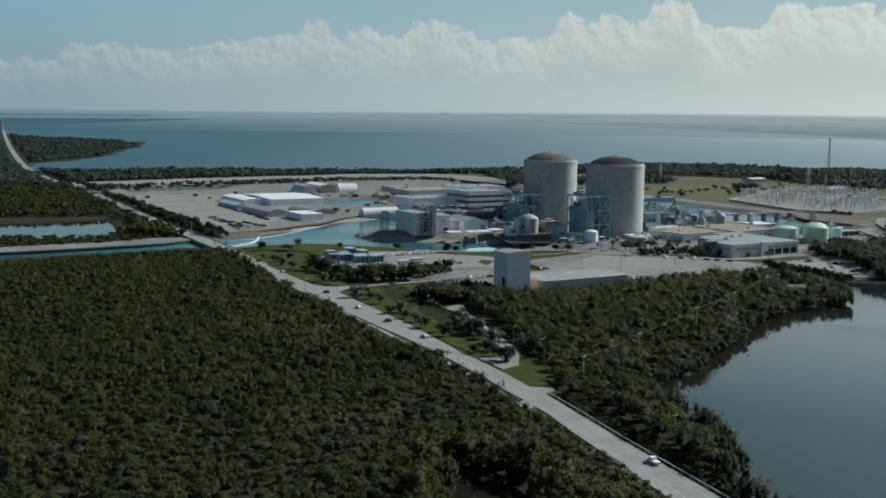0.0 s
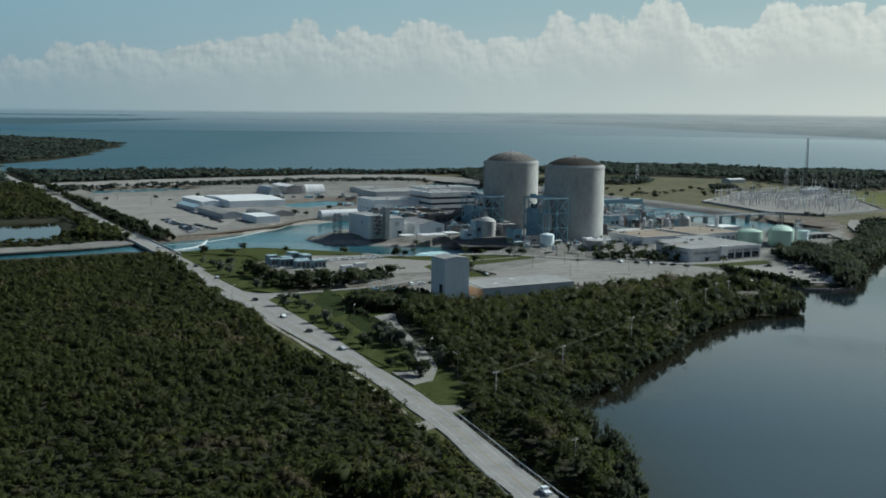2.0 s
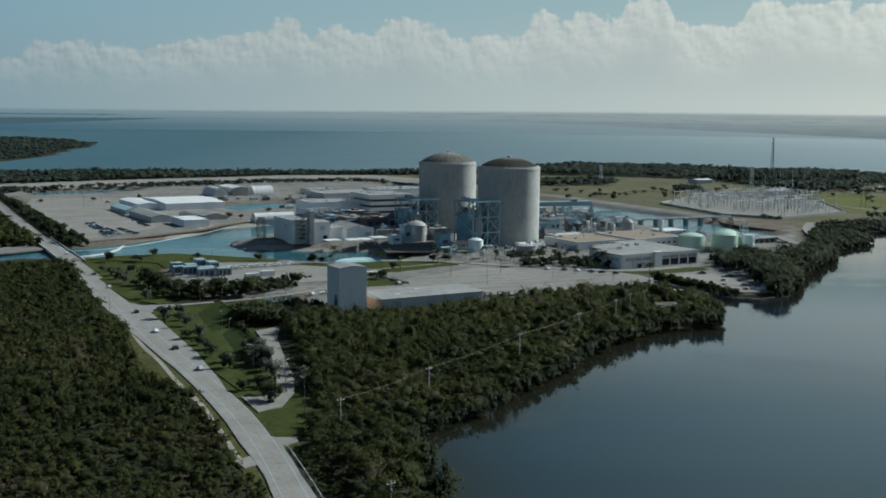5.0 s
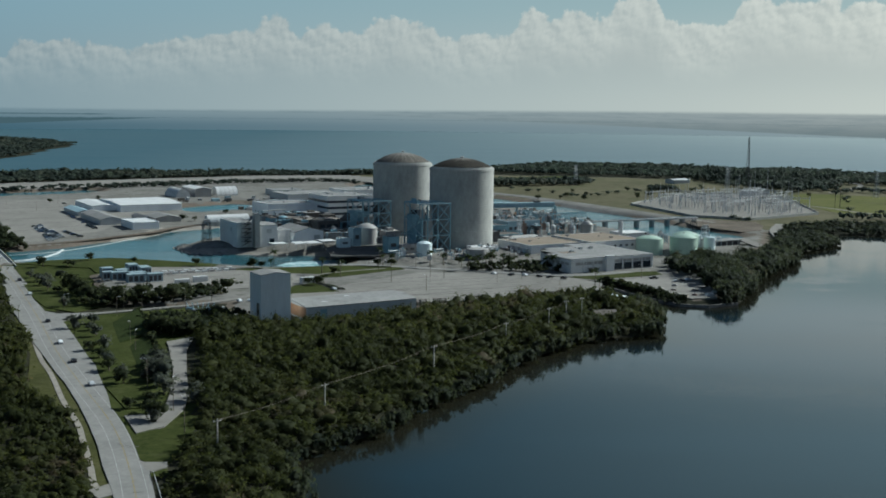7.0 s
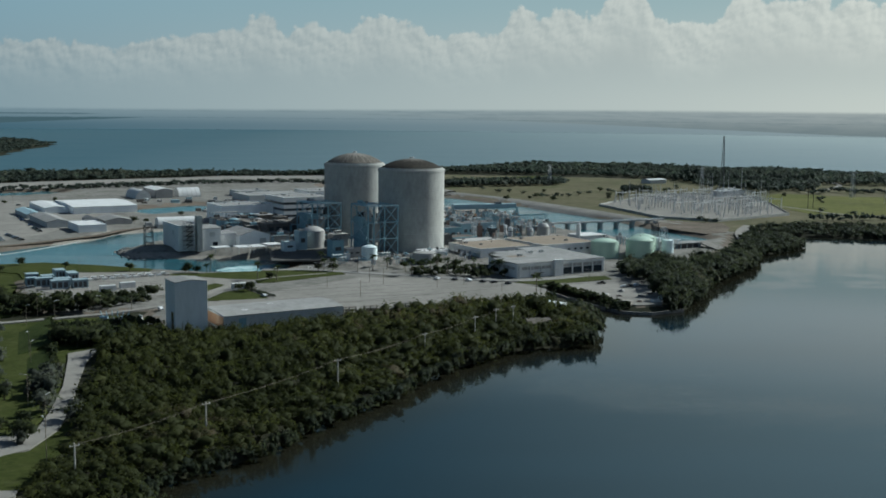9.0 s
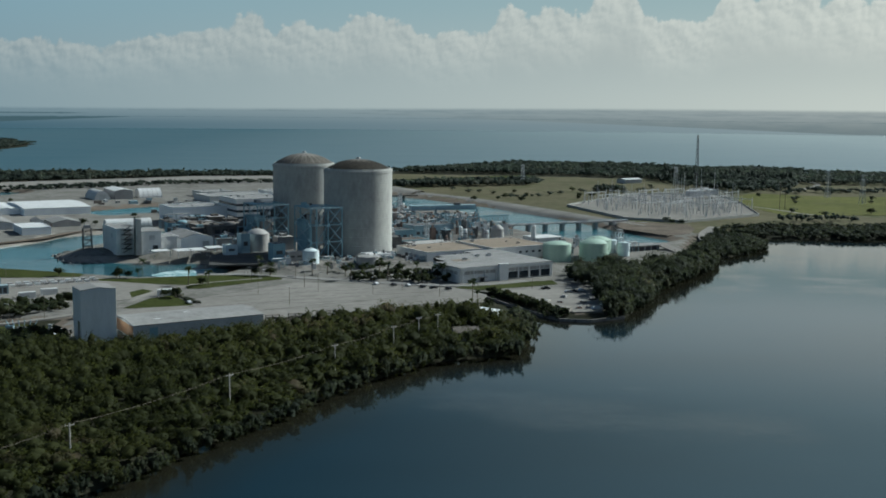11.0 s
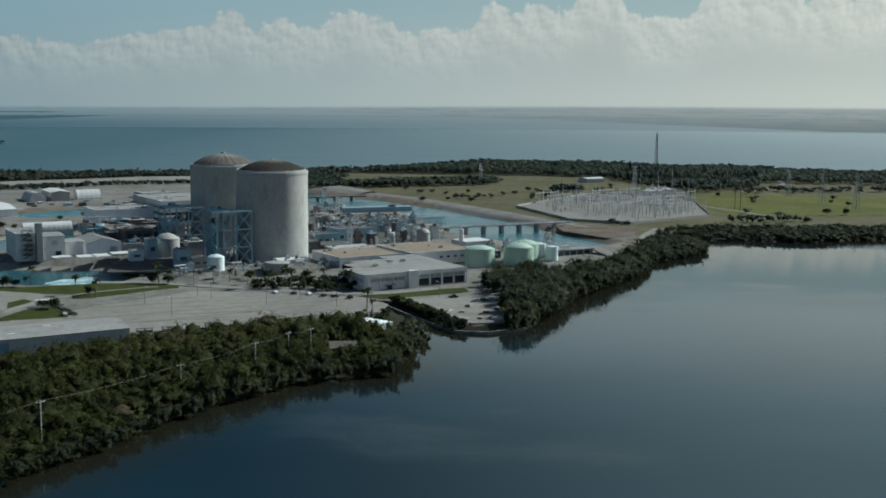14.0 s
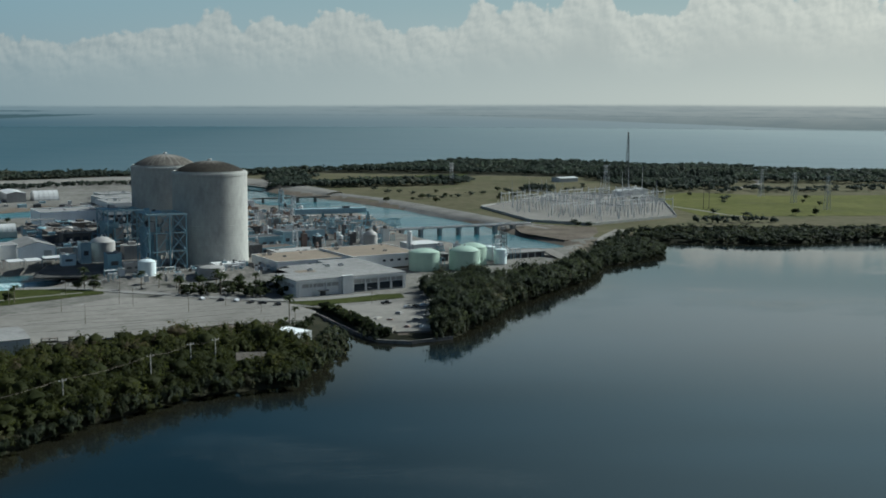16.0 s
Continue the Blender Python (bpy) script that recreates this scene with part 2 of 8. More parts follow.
M["mud"] = surface("dark_mangrove_mud", (0.02, 0.022, 0.014), (0.04, 0.038, 0.024), scale=0.05, fine=0.5, rough=0.9)
M["grass"] = surface("mown_grass", (0.027, 0.035, 0.009), (0.052, 0.060, 0.017), scale=0.05, fine=0.5, rough=0.95, stain=(0.085, 0.085, 0.036), stain_amount=0.55)
M["field"] = surface("yellow_green_field_grass", (0.068, 0.075, 0.020), (0.122, 0.122, 0.038), scale=0.015, fine=0.15, rough=0.95, stain=(0.10, 0.095, 0.05), stain_amount=0.6)
M["dry_grass"] = surface("dry_grass", (0.076, 0.072, 0.041), (0.126, 0.112, 0.069), scale=0.012, fine=0.12, rough=0.95, stain=(0.055, 0.070, 0.026), stain_amount=0.75)
M["ground_cover"] = surface("dense_ground_cover", (0.018, 0.027, 0.008), (0.036, 0.047, 0.014), scale=0.12, fine=1.4, rough=0.95, stain=(0.05, 0.056, 0.022), stain_amount=0.4, bump=0.5)
M["yellow_line"] = surface("faded_yellow_paint", (0.22, 0.175, 0.085), (0.27, 0.215, 0.10), scale=0.3, fine=1.5, rough=0.9)
M["quay_hut"] = surface("faded_beige_board", (0.22, 0.205, 0.18), (0.31, 0.29, 0.26), scale=0.4, fine=2.0, rough=0.85, stain=(0.15, 0.135, 0.11), stain_amount=0.4)
M["verge"] = surface("patchy_verge_grass", (0.040, 0.044, 0.015), (0.075, 0.074, 0.028), scale=0.06, fine=0.6, rough=0.95, stain=(0.13, 0.115, 0.07), stain_amount=0.4)
M["whitewall"] = surface("white_sheet_wall", (0.74, 0.76, 0.76), (0.83, 0.85, 0.85), scale=0.1, fine=1.0, rough=0.6, stretch=(1, 1, 0.3), stain=(0.56, 0.56, 0.55), stain_amount=0.35, bump=0.03)
M["white"] = surface("white_painted_metal", (0.50, 0.50, 0.49), (0.60, 0.60, 0.59), scale=0.1, fine=1.0, rough=0.65, stain=(0.38, 0.37, 0.34), stain_amount=0.4, bump=0.03)
M["offwhite"] = surface("offwhite_stucco", (0.60, 0.60, 0.585), (0.72, 0.715, 0.70), scale=0.08, fine=1.0, rough=0.85, stain=(0.45, 0.43, 0.40), stain_amount=0.4)
M["cladding"] = surface("grey_teal_cladding", (0.56, 0.595, 0.595), (0.64, 0.675, 0.675), scale=0.07, fine=0.8, rough=0.6, stretch=(1, 1, 0.25), stain=(0.49, 0.515, 0.515), bump=0.04)
M["greywall"] = surface("grey_metal_wall", (0.40, 0.41, 0.405), (0.50, 0.51, 0.505), scale=0.1, fine=1.0, rough=0.6, stain=(0.32, 0.30, 0.27), bump=0.04)
M["roof"] = surface("pale_grey_roof", (0.21, 0.207, 0.198), (0.29, 0.285, 0.275), scale=0.06, fine=0.6, rough=0.85, stain=(0.14, 0.136, 0.128), stain_amount=0.65, bump=0.04)
M["tanroof"] = surface("tan_gravel_roof", (0.20, 0.165, 0.128), (0.27, 0.228, 0.18), scale=0.06, fine=0.8, rough=0.95, stain=(0.155, 0.132, 0.108), stain_amount=0.5)
M["blue"] = surface("blue_painted_steel", (0.18, 0.30, 0.35), (0.25, 0.38, 0.43), scale=0.15, fine=1.0, rough=0.6, stain=(0.15, 0.21, 0.235), bump=0.03)
M["paleblue"] = surface("pale_blue_paint", (0.24, 0.34, 0.385), (0.32, 0.42, 0.46), scale=0.15, fine=1.0, rough=0.55, stain=(0.18, 0.25, 0.28), bump=0.03)
M["green"] = surface("pale_green_tank_paint", (0.34, 0.45, 0.36), (0.40, 0.505, 0.415), scale=0.1, fine=1.0, rough=0.55, stretch=(1, 1, 0.3), stain=(0.3, 0.42, 0.34), bump=0.02)
M["tankgrey"] = surface("pale_grey_tank_paint", (0.30, 0.29, 0.275), (0.39, 0.375, 0.355), scale=0.1, fine=1.0, rough=0.65, stretch=(1, 1, 0.3), stain=(0.22, 0.2, 0.18))
M["container"] = surface("blue_grey_container_paint", (0.23, 0.30, 0.325), (0.30, 0.365, 0.39), scale=0.2, fine=1.0, rough=0.65, stain=(0.19, 0.24, 0.26), bump=0.03)
M["tankwhite"] = surface("white_tank_paint", (0.58, 0.66, 0.67), (0.68, 0.75, 0.75), scale=0.1, fine=1.0, rough=0.5, stretch=(1, 1, 0.3), stain=(0.45, 0.5, 0.5))
M["dark"] = surface("dark_machinery", (0.045, 0.05, 0.055), (0.10, 0.10, 0.10), scale=0.15, fine=1.2, rough=0.7, stain=(0.16, 0.12, 0.09), by_object=True)
M["brown"] = surface("brown_lagging", (0.12, 0.105, 0.09), (0.2, 0.175, 0.15), scale=0.15, fine=1.2, rough=0.8, by_object=True)
M["rust"] = surface("rust_red_steel", (0.19, 0.13, 0.105), (0.28, 0.205, 0.17), scale=0.2, fine=1.5, rough=0.8)
M["rustwall"] = surface("rust_orange_wall", (0.42, 0.22, 0.12), (0.5, 0.33, 0.22), scale=0.15, fine=1.0, rough=0.85, stretch=(1, 1, 0.3))
M["glass"] = surface("dark_window_glass", (0.02, 0.028, 0.035), (0.035, 0.045, 0.055), rough=0.12, bump=0.0)
M["steel"] = surface("galvanised_steel", (0.42, 0.43, 0.44), (0.56, 0.56, 0.56), scale=0.3, fine=2.0, rough=0.55, metal=0.1, bump=0.0)
M["wood"] = surface("pale_weathered_wood", (0.36, 0.34, 0.3), (0.5, 0.47, 0.42), scale=0.5, fine=4.0, rough=0.9, stretch=(1, 1, 0.1))
M["bark"] = surface("grey_bark", (0.10, 0.085, 0.065), (0.2, 0.17, 0.135), scale=0.8, fine=5.0, rough=0.95)
M["tyre"] = surface("black_rubber", (0.015, 0.015, 0.015), (0.03, 0.03, 0.03), rough=0.9)
M["lot_line"] = surface("worn_white_road_paint", (0.24, 0.235, 0.225), (0.36, 0.355, 0.34), scale=0.4, fine=3.0, rough=0.8, spread=0.06)
M["rock"] = surface("riprap_rock", (0.12, 0.115, 0.105), (0.3, 0.28, 0.26), scale=0.3, fine=2.0, rough=0.95, by_island=True)
M["leaf"] = leaf_material("mangrove_leaves", (0.033, 0.0395, 0.0135), (0.055, 0.0605, 0.0185), (0.086, 0.071, 0.043), 0.22, patch=0.02, grain=1.9)
# shore mangroves: bluer than the other woods, with haze put into the green
M["leaf_shore"] = leaf_material("haze_cooled_mangrove_leaves", (0.026, 0.034, 0.0215), (0.052, 0.060, 0.034), (0.074, 0.072, 0.045), 0.1, patch=0.05, grain=1.6)
M["leaf_tree"] = leaf_material("broadleaf_leaves", (0.02, 0.028, 0.013), (0.052, 0.060, 0.028), (0.08, 0.072, 0.042), 0.08, grain=2.0)
M["leaf_grey"] = leaf_material("grey_green_leaves", (0.05, 0.06, 0.045), (0.10, 0.105, 0.088), (0.11, 0.10, 0.08), 0.1)
# distance haze mixed into the leaf colours: greyer, cooler green
M["leaf_hazed"] = leaf_material("hazed_far_leaves", (0.040, 0.053, 0.043), (0.066, 0.078, 0.058), (0.085, 0.088, 0.064), 0.1, patch=0.006, grain=0.4, glow_tint=(1.1, 1.15, 1.05))
M["frond"] = leaf_material("palm_fronds", (0.03, 0.045, 0.02), (0.075, 0.09, 0.04), (0.12, 0.1, 0.05), 0.1, by_tree=False)
M["sea"] = creek_material()
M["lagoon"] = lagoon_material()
M["teal"] = water_material("clear_teal_canal_water", (0.025, 0.080, 0.097), 0.12, 0.5, 0.14)
M["foam"] = surface("foam", (0.07, 0.20, 0.22), (0.52, 0.62, 0.62), scale=0.12, fine=0.6, rough=0.7, spread=0.07)
CAR_PAINT = [surface("car_paint_" + n, c, tuple(x * 1.1 for x in c), rough=0.3, bump=0.0) for n, c in
             (("white", (0.7, 0.7, 0.7)), ("black", (0.02, 0.02, 0.022)), ("silver", (0.4, 0.41, 0.42)), ("red", (0.25, 0.03, 0.03)), ("blue", (0.04, 0.07, 0.14)))]


# ---- building blocks ----
def mesh_from(name, bm):
    me = bpy.data.meshes.new(name)
    bm.to_mesh(me)
    bm.free()
    return me


def part(name, bm, material, parent, label="", smooth=False):
    me = mesh_from(name, bm)
    me.materials.append(material)
    if smooth:
        me.polygons.foreach_set("use_smooth", [True] * len(me.polygons))
    ob = new(name, me)
    ob.parent = parent
    if label:
        tagged(ob, label)
    return ob


def thing(name, label, category, m=Matrix(), group="", kind=""):
    ob = new(name)
    ob.matrix_world = m
    return tagged(ob, label, category, group, kind)


def solo(name, bm, material, label, category, m=Matrix(), group="", kind="", smooth=False):
    ob = part(name, bm, material, None, "", smooth)
    ob.matrix_world = m
    return tagged(ob, label, category, group, kind)


def box(x0, x1, y0, y1, z0, z1, bm=None):
    bm = bm or bmesh.new()
    v = [bm.verts.new((x, y, z)) for z in (z0, z1) for y in (y0, y1) for x in (x0, x1)]
    for f in ((0, 2, 3, 1), (4, 5, 7, 6), (0, 1, 5, 4), (2, 6, 7, 3), (0, 4, 6, 2), (1, 3, 7, 5)):
        bm.faces.new([v[i] for i in f])
    return bm


def lathe(profile, seg=32, bm=None, cx=0.0, cy=0.0):
    """Turns a profile of (radius, height) about the upright axis; closes the ends."""
    bm = bm or bmesh.new()
    rings = [[bm.verts.new((cx + max(r, 0.001) * math.cos(2 * math.pi * k / seg), cy + max(r, 0.001) * math.sin(2 * math.pi * k / seg), z)) for k in range(seg)] for r, z in profile]
    for a, b in zip(rings, rings[1:]):
        for k in range(seg):
            bm.faces.new((a[k], a[(k + 1) % seg], b[(k + 1) % seg], b[k]))
    bm.faces.new(rings[0][::-1])
    bm.faces.new(rings[-1])
    return bm


def beam(p, q, w, bm=None, d=None):
    """A square bar from p to q."""
    bm = bm or bmesh.new()
    p, q = Vector(p), Vector(q)
    ax = (q - p).normalized()
    side = ax.cross(Vector((0, 0, 1)))
    side = side.normalized() if side.length > 1e-3 else Vector((1, 0, 0))
    up = side.cross(ax)
    s, u = side * w / 2, up * (d or w) / 2
    v = [bm.verts.new(c + a * s + b * u) for c in (p, q) for a, b in ((-1, -1), (1, -1), (1, 1), (-1, 1))]
    for f in ((3, 2, 1, 0), (4, 5, 6, 7), (0, 1, 5, 4), (1, 2, 6, 5), (2, 3, 7, 6), (3, 0, 4, 7)):
        bm.faces.new([v[i] for i in f])
    return bm


def pipe(p, q, r, bm=None, seg=8):
    bm = bm or bmesh.new()
    p, q = Vector(p), Vector(q)
    m = (q - p).to_track_quat("Z", "Y").to_matrix()
    rings = [[bm.verts.new(c + m @ Vector((r * math.cos(2 * math.pi * k / seg), r * math.sin(2 * math.pi * k / seg), 0))) for k in range(seg)] for c in (p, q)]
    for k in range(seg):
        bm.faces.new((rings[0][k], rings[0][(k + 1) % seg], rings[1][(k + 1) % seg], rings[1][k]))
    bm.faces.new(rings[0][::-1])
    bm.faces.new(rings[1])
    return bm


def slab(poly, z, depth):
    """A flat slab over an outline."""
    bm = bmesh.new()
    area = sum(a[0] * b[1] - b[0] * a[1] for a, b in zip(poly, poly[1:] + poly[:1]))
    pts = poly if area > 0 else poly[::-1]
    top = [bm.verts.new((x, y, z)) for x, y in pts]
    low = [bm.verts.new((x, y, z - depth)) for x, y in pts]
    f = bm.faces.new(top)
    n = len(pts)
    for k in range(n):
        bm.faces.new((low[k], low[(k + 1) % n], top[(k + 1) % n], top[k]))
    bmesh.ops.triangulate(bm, faces=[f])
    return bm


SITE = pose(133, 874, 0, 0, 0, 30)  # the plant's own grid: u along its fronts, v into it


def on_site(u, v, z=0.0, turn=0.0):
    return SITE @ pose(u, v, z, 0, 0, turn)


def site_xy(u, v):
    q = SITE @ Vector((u, v, 0))
    return q.x, q.y


# ---- plan: outlines of land and water ----
CREEK_SHORE = [(260, -150), (205, -20), (158, 110), (130, 170), (98, 238), (81, 272), (80, 289), (85, 327), (82.5, 364), (74, 400), (100, 430), (110, 455), (135, 496), (151, 530), (184, 574), (214, 586), (226, 626), (229, 648), (228, 668), (209, 728),
            (211, 727), (221, 703), (234, 677), (242, 665), (256, 662), (274, 672), (291, 708), (306, 747), (357, 832), (369, 871), (373, 890), (378, 890), (393, 902), (412, 923), (424, 945), (430, 968), (431, 996), (421, 1011), (436, 1009), (477, 1006), (517, 1000), (565, 1014), (613, 1026), (1000, 1085), (1700, 1200)]
LAGOON_SHORE = [(1700, 1650), (958, 1780), (625, 2000), (330, 2130), (139, 1880), (-79, 1760), (-345, 1690), (-560, 1660), (-640, 1720), (-690, 1900), (-655, 2200), (-720, 2560), (-750, 2850), (-950, 3120), (-1230, 3320), (-1750, 4330), (-2600, 4330), (-2600, -150)]
SEA_LAND = CREEK_SHORE + LAGOON_SHORE
INTAKE = [(-560, 560), (-430, 640), (-295, 722), (-240, 752), (-185, 790), (-142, 796), (-93, 815), (-59, 806), (13, 786), (50, 790), (58, 815), (54, 838), (34, 849), (-28, 850), (-51, 851), (-69, 878), (-66, 905), (-45, 935), (-30, 985), (-28, 1030),
          (-50, 1035), (-66, 1013), (-96, 985), (-106, 941), (-129, 907), (-146, 876), (-170, 852), (-199, 842), (-236, 801), (-301, 758), (-440, 670), (-575, 590)]
DISCHARGE = [site_xy(*q) for q in ((250, 620), (262, 480), (278, 400), (288, 255), (280, 130), (262, 45), (258, -18), (235, -28), (208, -12), (187, 30), (190, 100), (212, 159), (231, 224), (195, 305), (190, 390), (205, 480), (215, 620))]
POND_WEST = [(-430, 905), (-326, 967), (-300, 990), (-280, 946), (-258, 885), (-262, 848), (-300, 838), (-345, 826), (-430, 840)]
POND_NEAR = [(1, 262), (2.5, 285), (3.5, 301), (9, 303), (20, 296), (26, 284), (24, 262)]
POND_BACK = [(-145, 1180), (-95, 1245), (-60, 1235), (-58, 1180), (-105, 1140)]
POND_DIKE = [(-381, 1338), (-327, 1382), (-283, 1412), (-264, 1375), (-304, 1330), (-356, 1298)]
POND_NORTH = [(30, 1577), (52, 1560), (84, 1520), (84, 1461), (47, 1502), (10, 1530)]
PLANT = [(-150, 775), (-95, 760), (-60, 680), (-30, 640), (10, 655), (25, 600), (60, 622), (100, 645), (155, 682), (200, 694), (222, 700), (255, 668), (280, 720), (300, 800), (360, 920), (385, 1005), (430, 1040), (700, 1120), (1500, 1250),
         (1500, 1560), (505, 1700), (100, 1780), (-60, 1700), (-240, 1620), (-440, 1470), (-545, 1330), (-360, 1240), (-260, 1060), (-190, 880), (-165, 845)]
CORE = [site_xy(*q) for q in ((-185, 50), (-150, 42), (-90, 32), (-75, -50), (70, -72), (150, -45), (180, 0), (186, 100), (225, 230), (190, 330), (30, 330), (-60, 262), (-90, 235), (-120, 150), (-165, 120))]
ROAD = [(176, -120), (112, 130), (88, 215), (63, 294), (49, 335), (34, 382), (15, 431), (-11, 483), (-39, 540), (-72, 613), (-114, 702), (-156, 786), (-203, 877), (-266, 1002), (-377, 1225), (-480, 1412), (-598, 1640), (-739, 1961), (-1074, 2781), (-1640, 4200)]


def inside_distance(poly, x, y):
    """Signed distance to an outline, positive inside."""
    x, y = np.asarray(x, float), np.asarray(y, float)
    best = np.full(x.shape, 1e18)
    odd = np.zeros(x.shape, bool)
    for (ax, ay), (bx, by) in zip(poly, poly[1:] + poly[:1]):
        dx, dy = bx - ax, by - ay
        k = np.clip(((x - ax) * dx + (y - ay) * dy) / (dx * dx + dy * dy + 1e-9), 0, 1)
        best = np.minimum(best, (x - ax - k * dx) ** 2 + (y - ay - k * dy) ** 2)
        if ay != by:
            odd ^= ((ay > y) != (by > y)) & (x < (bx - ax) * (y - ay) / (by - ay) + ax)
    return np.where(odd, 1, -1) * np.sqrt(best)


def line_distance(line, x, y):
    best = np.full(np.shape(x), 1e18)
    for (ax, ay), (bx, by) in zip(line, line[1:]):
        dx, dy = bx - ax, by - ay
        k = np.clip(((x - ax) * dx + (y - ay) * dy) / (dx * dx + dy * dy), 0, 1)
        best = np.minimum(best, (x - ax - k * dx) ** 2 + (y - ay - k * dy) ** 2)
    return np.sqrt(best)


def shore_distance(x, y):
    d = inside_distance(SEA_LAND, x, y)
    for water in (INTAKE, DISCHARGE, POND_WEST, POND_NEAR, POND_BACK, POND_DIKE, POND_NORTH):
        d = np.minimum(d, -inside_distance(water, x, y))
    return d


def ground_height(x, y):
    d = shore_distance(x, y)
    creek = inside_distance(SEA_LAND, x, y)
    quay = (x > 196) & (x < 282) & (y > 650) & (y < 745)
    d = np.where((creek < 40) & (y < 1300) & ~quay, np.minimum(d, creek - 3.5), d)  # the trees stand in the water's edge
    rise = np.clip((inside_distance(PLANT, x, y) + 6) / 12, 0, 1)
    core = np.clip((inside_distance(CORE, x, y) + 2) / 8, 0, 1)
    flat = 1.6 + 1.2 * rise + 2.8 * core
    slope = np.where(rise > 0, 0.32, 0.35)
    return np.minimum(np.maximum(d * slope, -2.5), flat)


def ground_at(x, y):
    return float(ground_height(np.array([x]), np.array([y]))[0])


# ---- ground, water, distance ----
def build_ground():
    xs = np.concatenate([np.arange(-2600, -460, 30), np.arange(-460, 470, 5), np.arange(470, 1700, 25)]).astype(float)
    ys = np.concatenate([np.arange(-140, 230, 25), np.arange(230, 1180, 5), np.arange(1180, 4330, 20)]).astype(float)
    gx, gy = np.meshgrid(xs, ys)
    z = ground_height(gx, gy)
    z = np.where(z > 1.0, z + 0.12 * np.sin(gx * 0.11) * np.cos(gy * 0.13), z)
    nx, ny = len(xs), len(ys)
    verts = np.stack([gx, gy, z], -1).reshape(-1, 3)
    i = np.arange(nx * ny).reshape(ny, nx)
    faces = np.stack([i[:-1, :-1], i[:-1, 1:], i[1:, 1:], i[1:, :-1]], -1).reshape(-1, 4)
    me = bpy.data.meshes.new("ground")
    me.from_pydata(verts, [], faces)
    for k in ("mud", "pale", "dirt", "dry_grass", "yard", "grass", "bank_sand"):
        me.materials.append(M[k])
    cx, cy = (gx[:-1, :-1] + gx[1:, 1:]).ravel() / 2, (gy[:-1, :-1] + gy[1:, 1:]).ravel() / 2
    cz = verts[faces, 2].mean(1)
    plant = inside_distance(PLANT, cx, cy) > -3
    right = plant & (inside_distance(FIELD, cx, cy) > 0)
    bank = plant & (cz < PLANT_Z - 0.35)
    kind = np.where(plant, 1, 0)
    kind = np.where(right, 3, kind)
    kind = np.where(bank, 2, kind)
    kind = np.where(bank & (cx > -125) & (cx < 70) & (cy > 838) & (cy < 1060), 6, kind)
    core = (inside_distance(CORE, cx, cy) > 0) & ((cx - 133) * 0.866 + (cy - 874) * 0.5 > -82)
    kind = np.where((inside_distance(LAWN_WEST, cx, cy) > 0) | (inside_distance(LAWN_MID, cx, cy) > 0), 5, kind)
    kind = np.where(core & (cz > PLANT_Z), 4, kind)
    shore = inside_distance(SEA_LAND, cx, cy)
    kind = np.where((shore < 9) & (cy < 1400) & (cx > 60), 0, kind)
    me.polygons.foreach_set("material_index", kind.astype(np.int32))
    me.polygons.foreach_set("use_smooth", [True] * len(me.polygons))
    tagged(new("ground", me), "low sandy coastal ground with mangrove mud and pale gravel", "ground", kind="structure")


PLANT_Z = 2.8
LAWN_MID = [(-66, 604), (-50, 622), (-28, 630), (-6, 640), (16, 632), (12, 572), (2, 556), (8, 535), (14, 518), (23, 486), (40, 440), (46, 404), (30, 398), (10, 440), (-14, 496), (-38, 546)]
LAWN_WEST = [(-150, 772), (-133, 787), (-98, 806), (-60, 797), (-20, 786), (-25, 776), (-72, 766), (-84, 735), (-76, 690), (-60, 672), (-76, 640), (-108, 690)]
FIELD = [site_xy(*q) for q in ((300, 620), (292, 420), (300, 240), (300, 120), (330, 52), (300, 20), (290, -60), (420, -160), (1500, 300), (1300, 900), (300, 900))]
build_ground()

CENTRE = (130.0, 100.0)
FAR = 4650.0
SPLIT = 1350.0  # the creek lies this side, the lagoon beyond
ring = [(CENTRE[0] + (FAR - 2) * math.cos(2 * math.pi * k / 128), CENTRE[1] + (FAR - 2) * math.sin(2 * math.pi * k / 128)) for k in range(128)]
half = math.sqrt((FAR - 2) ** 2 - (SPLIT - CENTRE[1]) ** 2)
def build_creek():
    xs = np.concatenate([np.linspace(CENTRE[0] - half, -40, 20), np.arange(-30, 640, 6), np.linspace(650, CENTRE[0] + half, 20)])
    ys = np.concatenate([np.linspace(-3800, 180, 20), np.arange(200, 1060, 6), np.linspace(1070, SPLIT, 8)])
    gx, gy = np.meshgrid(xs, ys)
    nx, ny = len(xs), len(ys)
    i = np.arange(nx * ny).reshape(ny, nx)
    me = bpy.data.meshes.new("water")
    me.from_pydata(np.stack([gx, gy, gx * 0], -1).reshape(-1, 3), [], np.stack([i[:-1, :-1], i[:-1, 1:], i[1:, 1:], i[1:, :-1]], -1).reshape(-1, 4))
    me.materials.append(M["sea"])
    # band along the shore that takes the brown tint and painted reflection
    off_shore = -inside_distance(SEA_LAND, gx.ravel(), gy.ravel())
    me.attributes.new("shallow", "FLOAT", "POINT").data.foreach_set("value", np.clip(1.15 - off_shore / 26.0, 0, 1).astype(np.float32))
    tagged(new("water", me), "dark calm creek water, brown shallows darkened for tree reflections", "water", kind="structure")


build_creek()
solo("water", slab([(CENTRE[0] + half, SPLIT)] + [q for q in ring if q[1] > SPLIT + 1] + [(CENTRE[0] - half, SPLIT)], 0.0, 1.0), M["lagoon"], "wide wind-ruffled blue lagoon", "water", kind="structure")
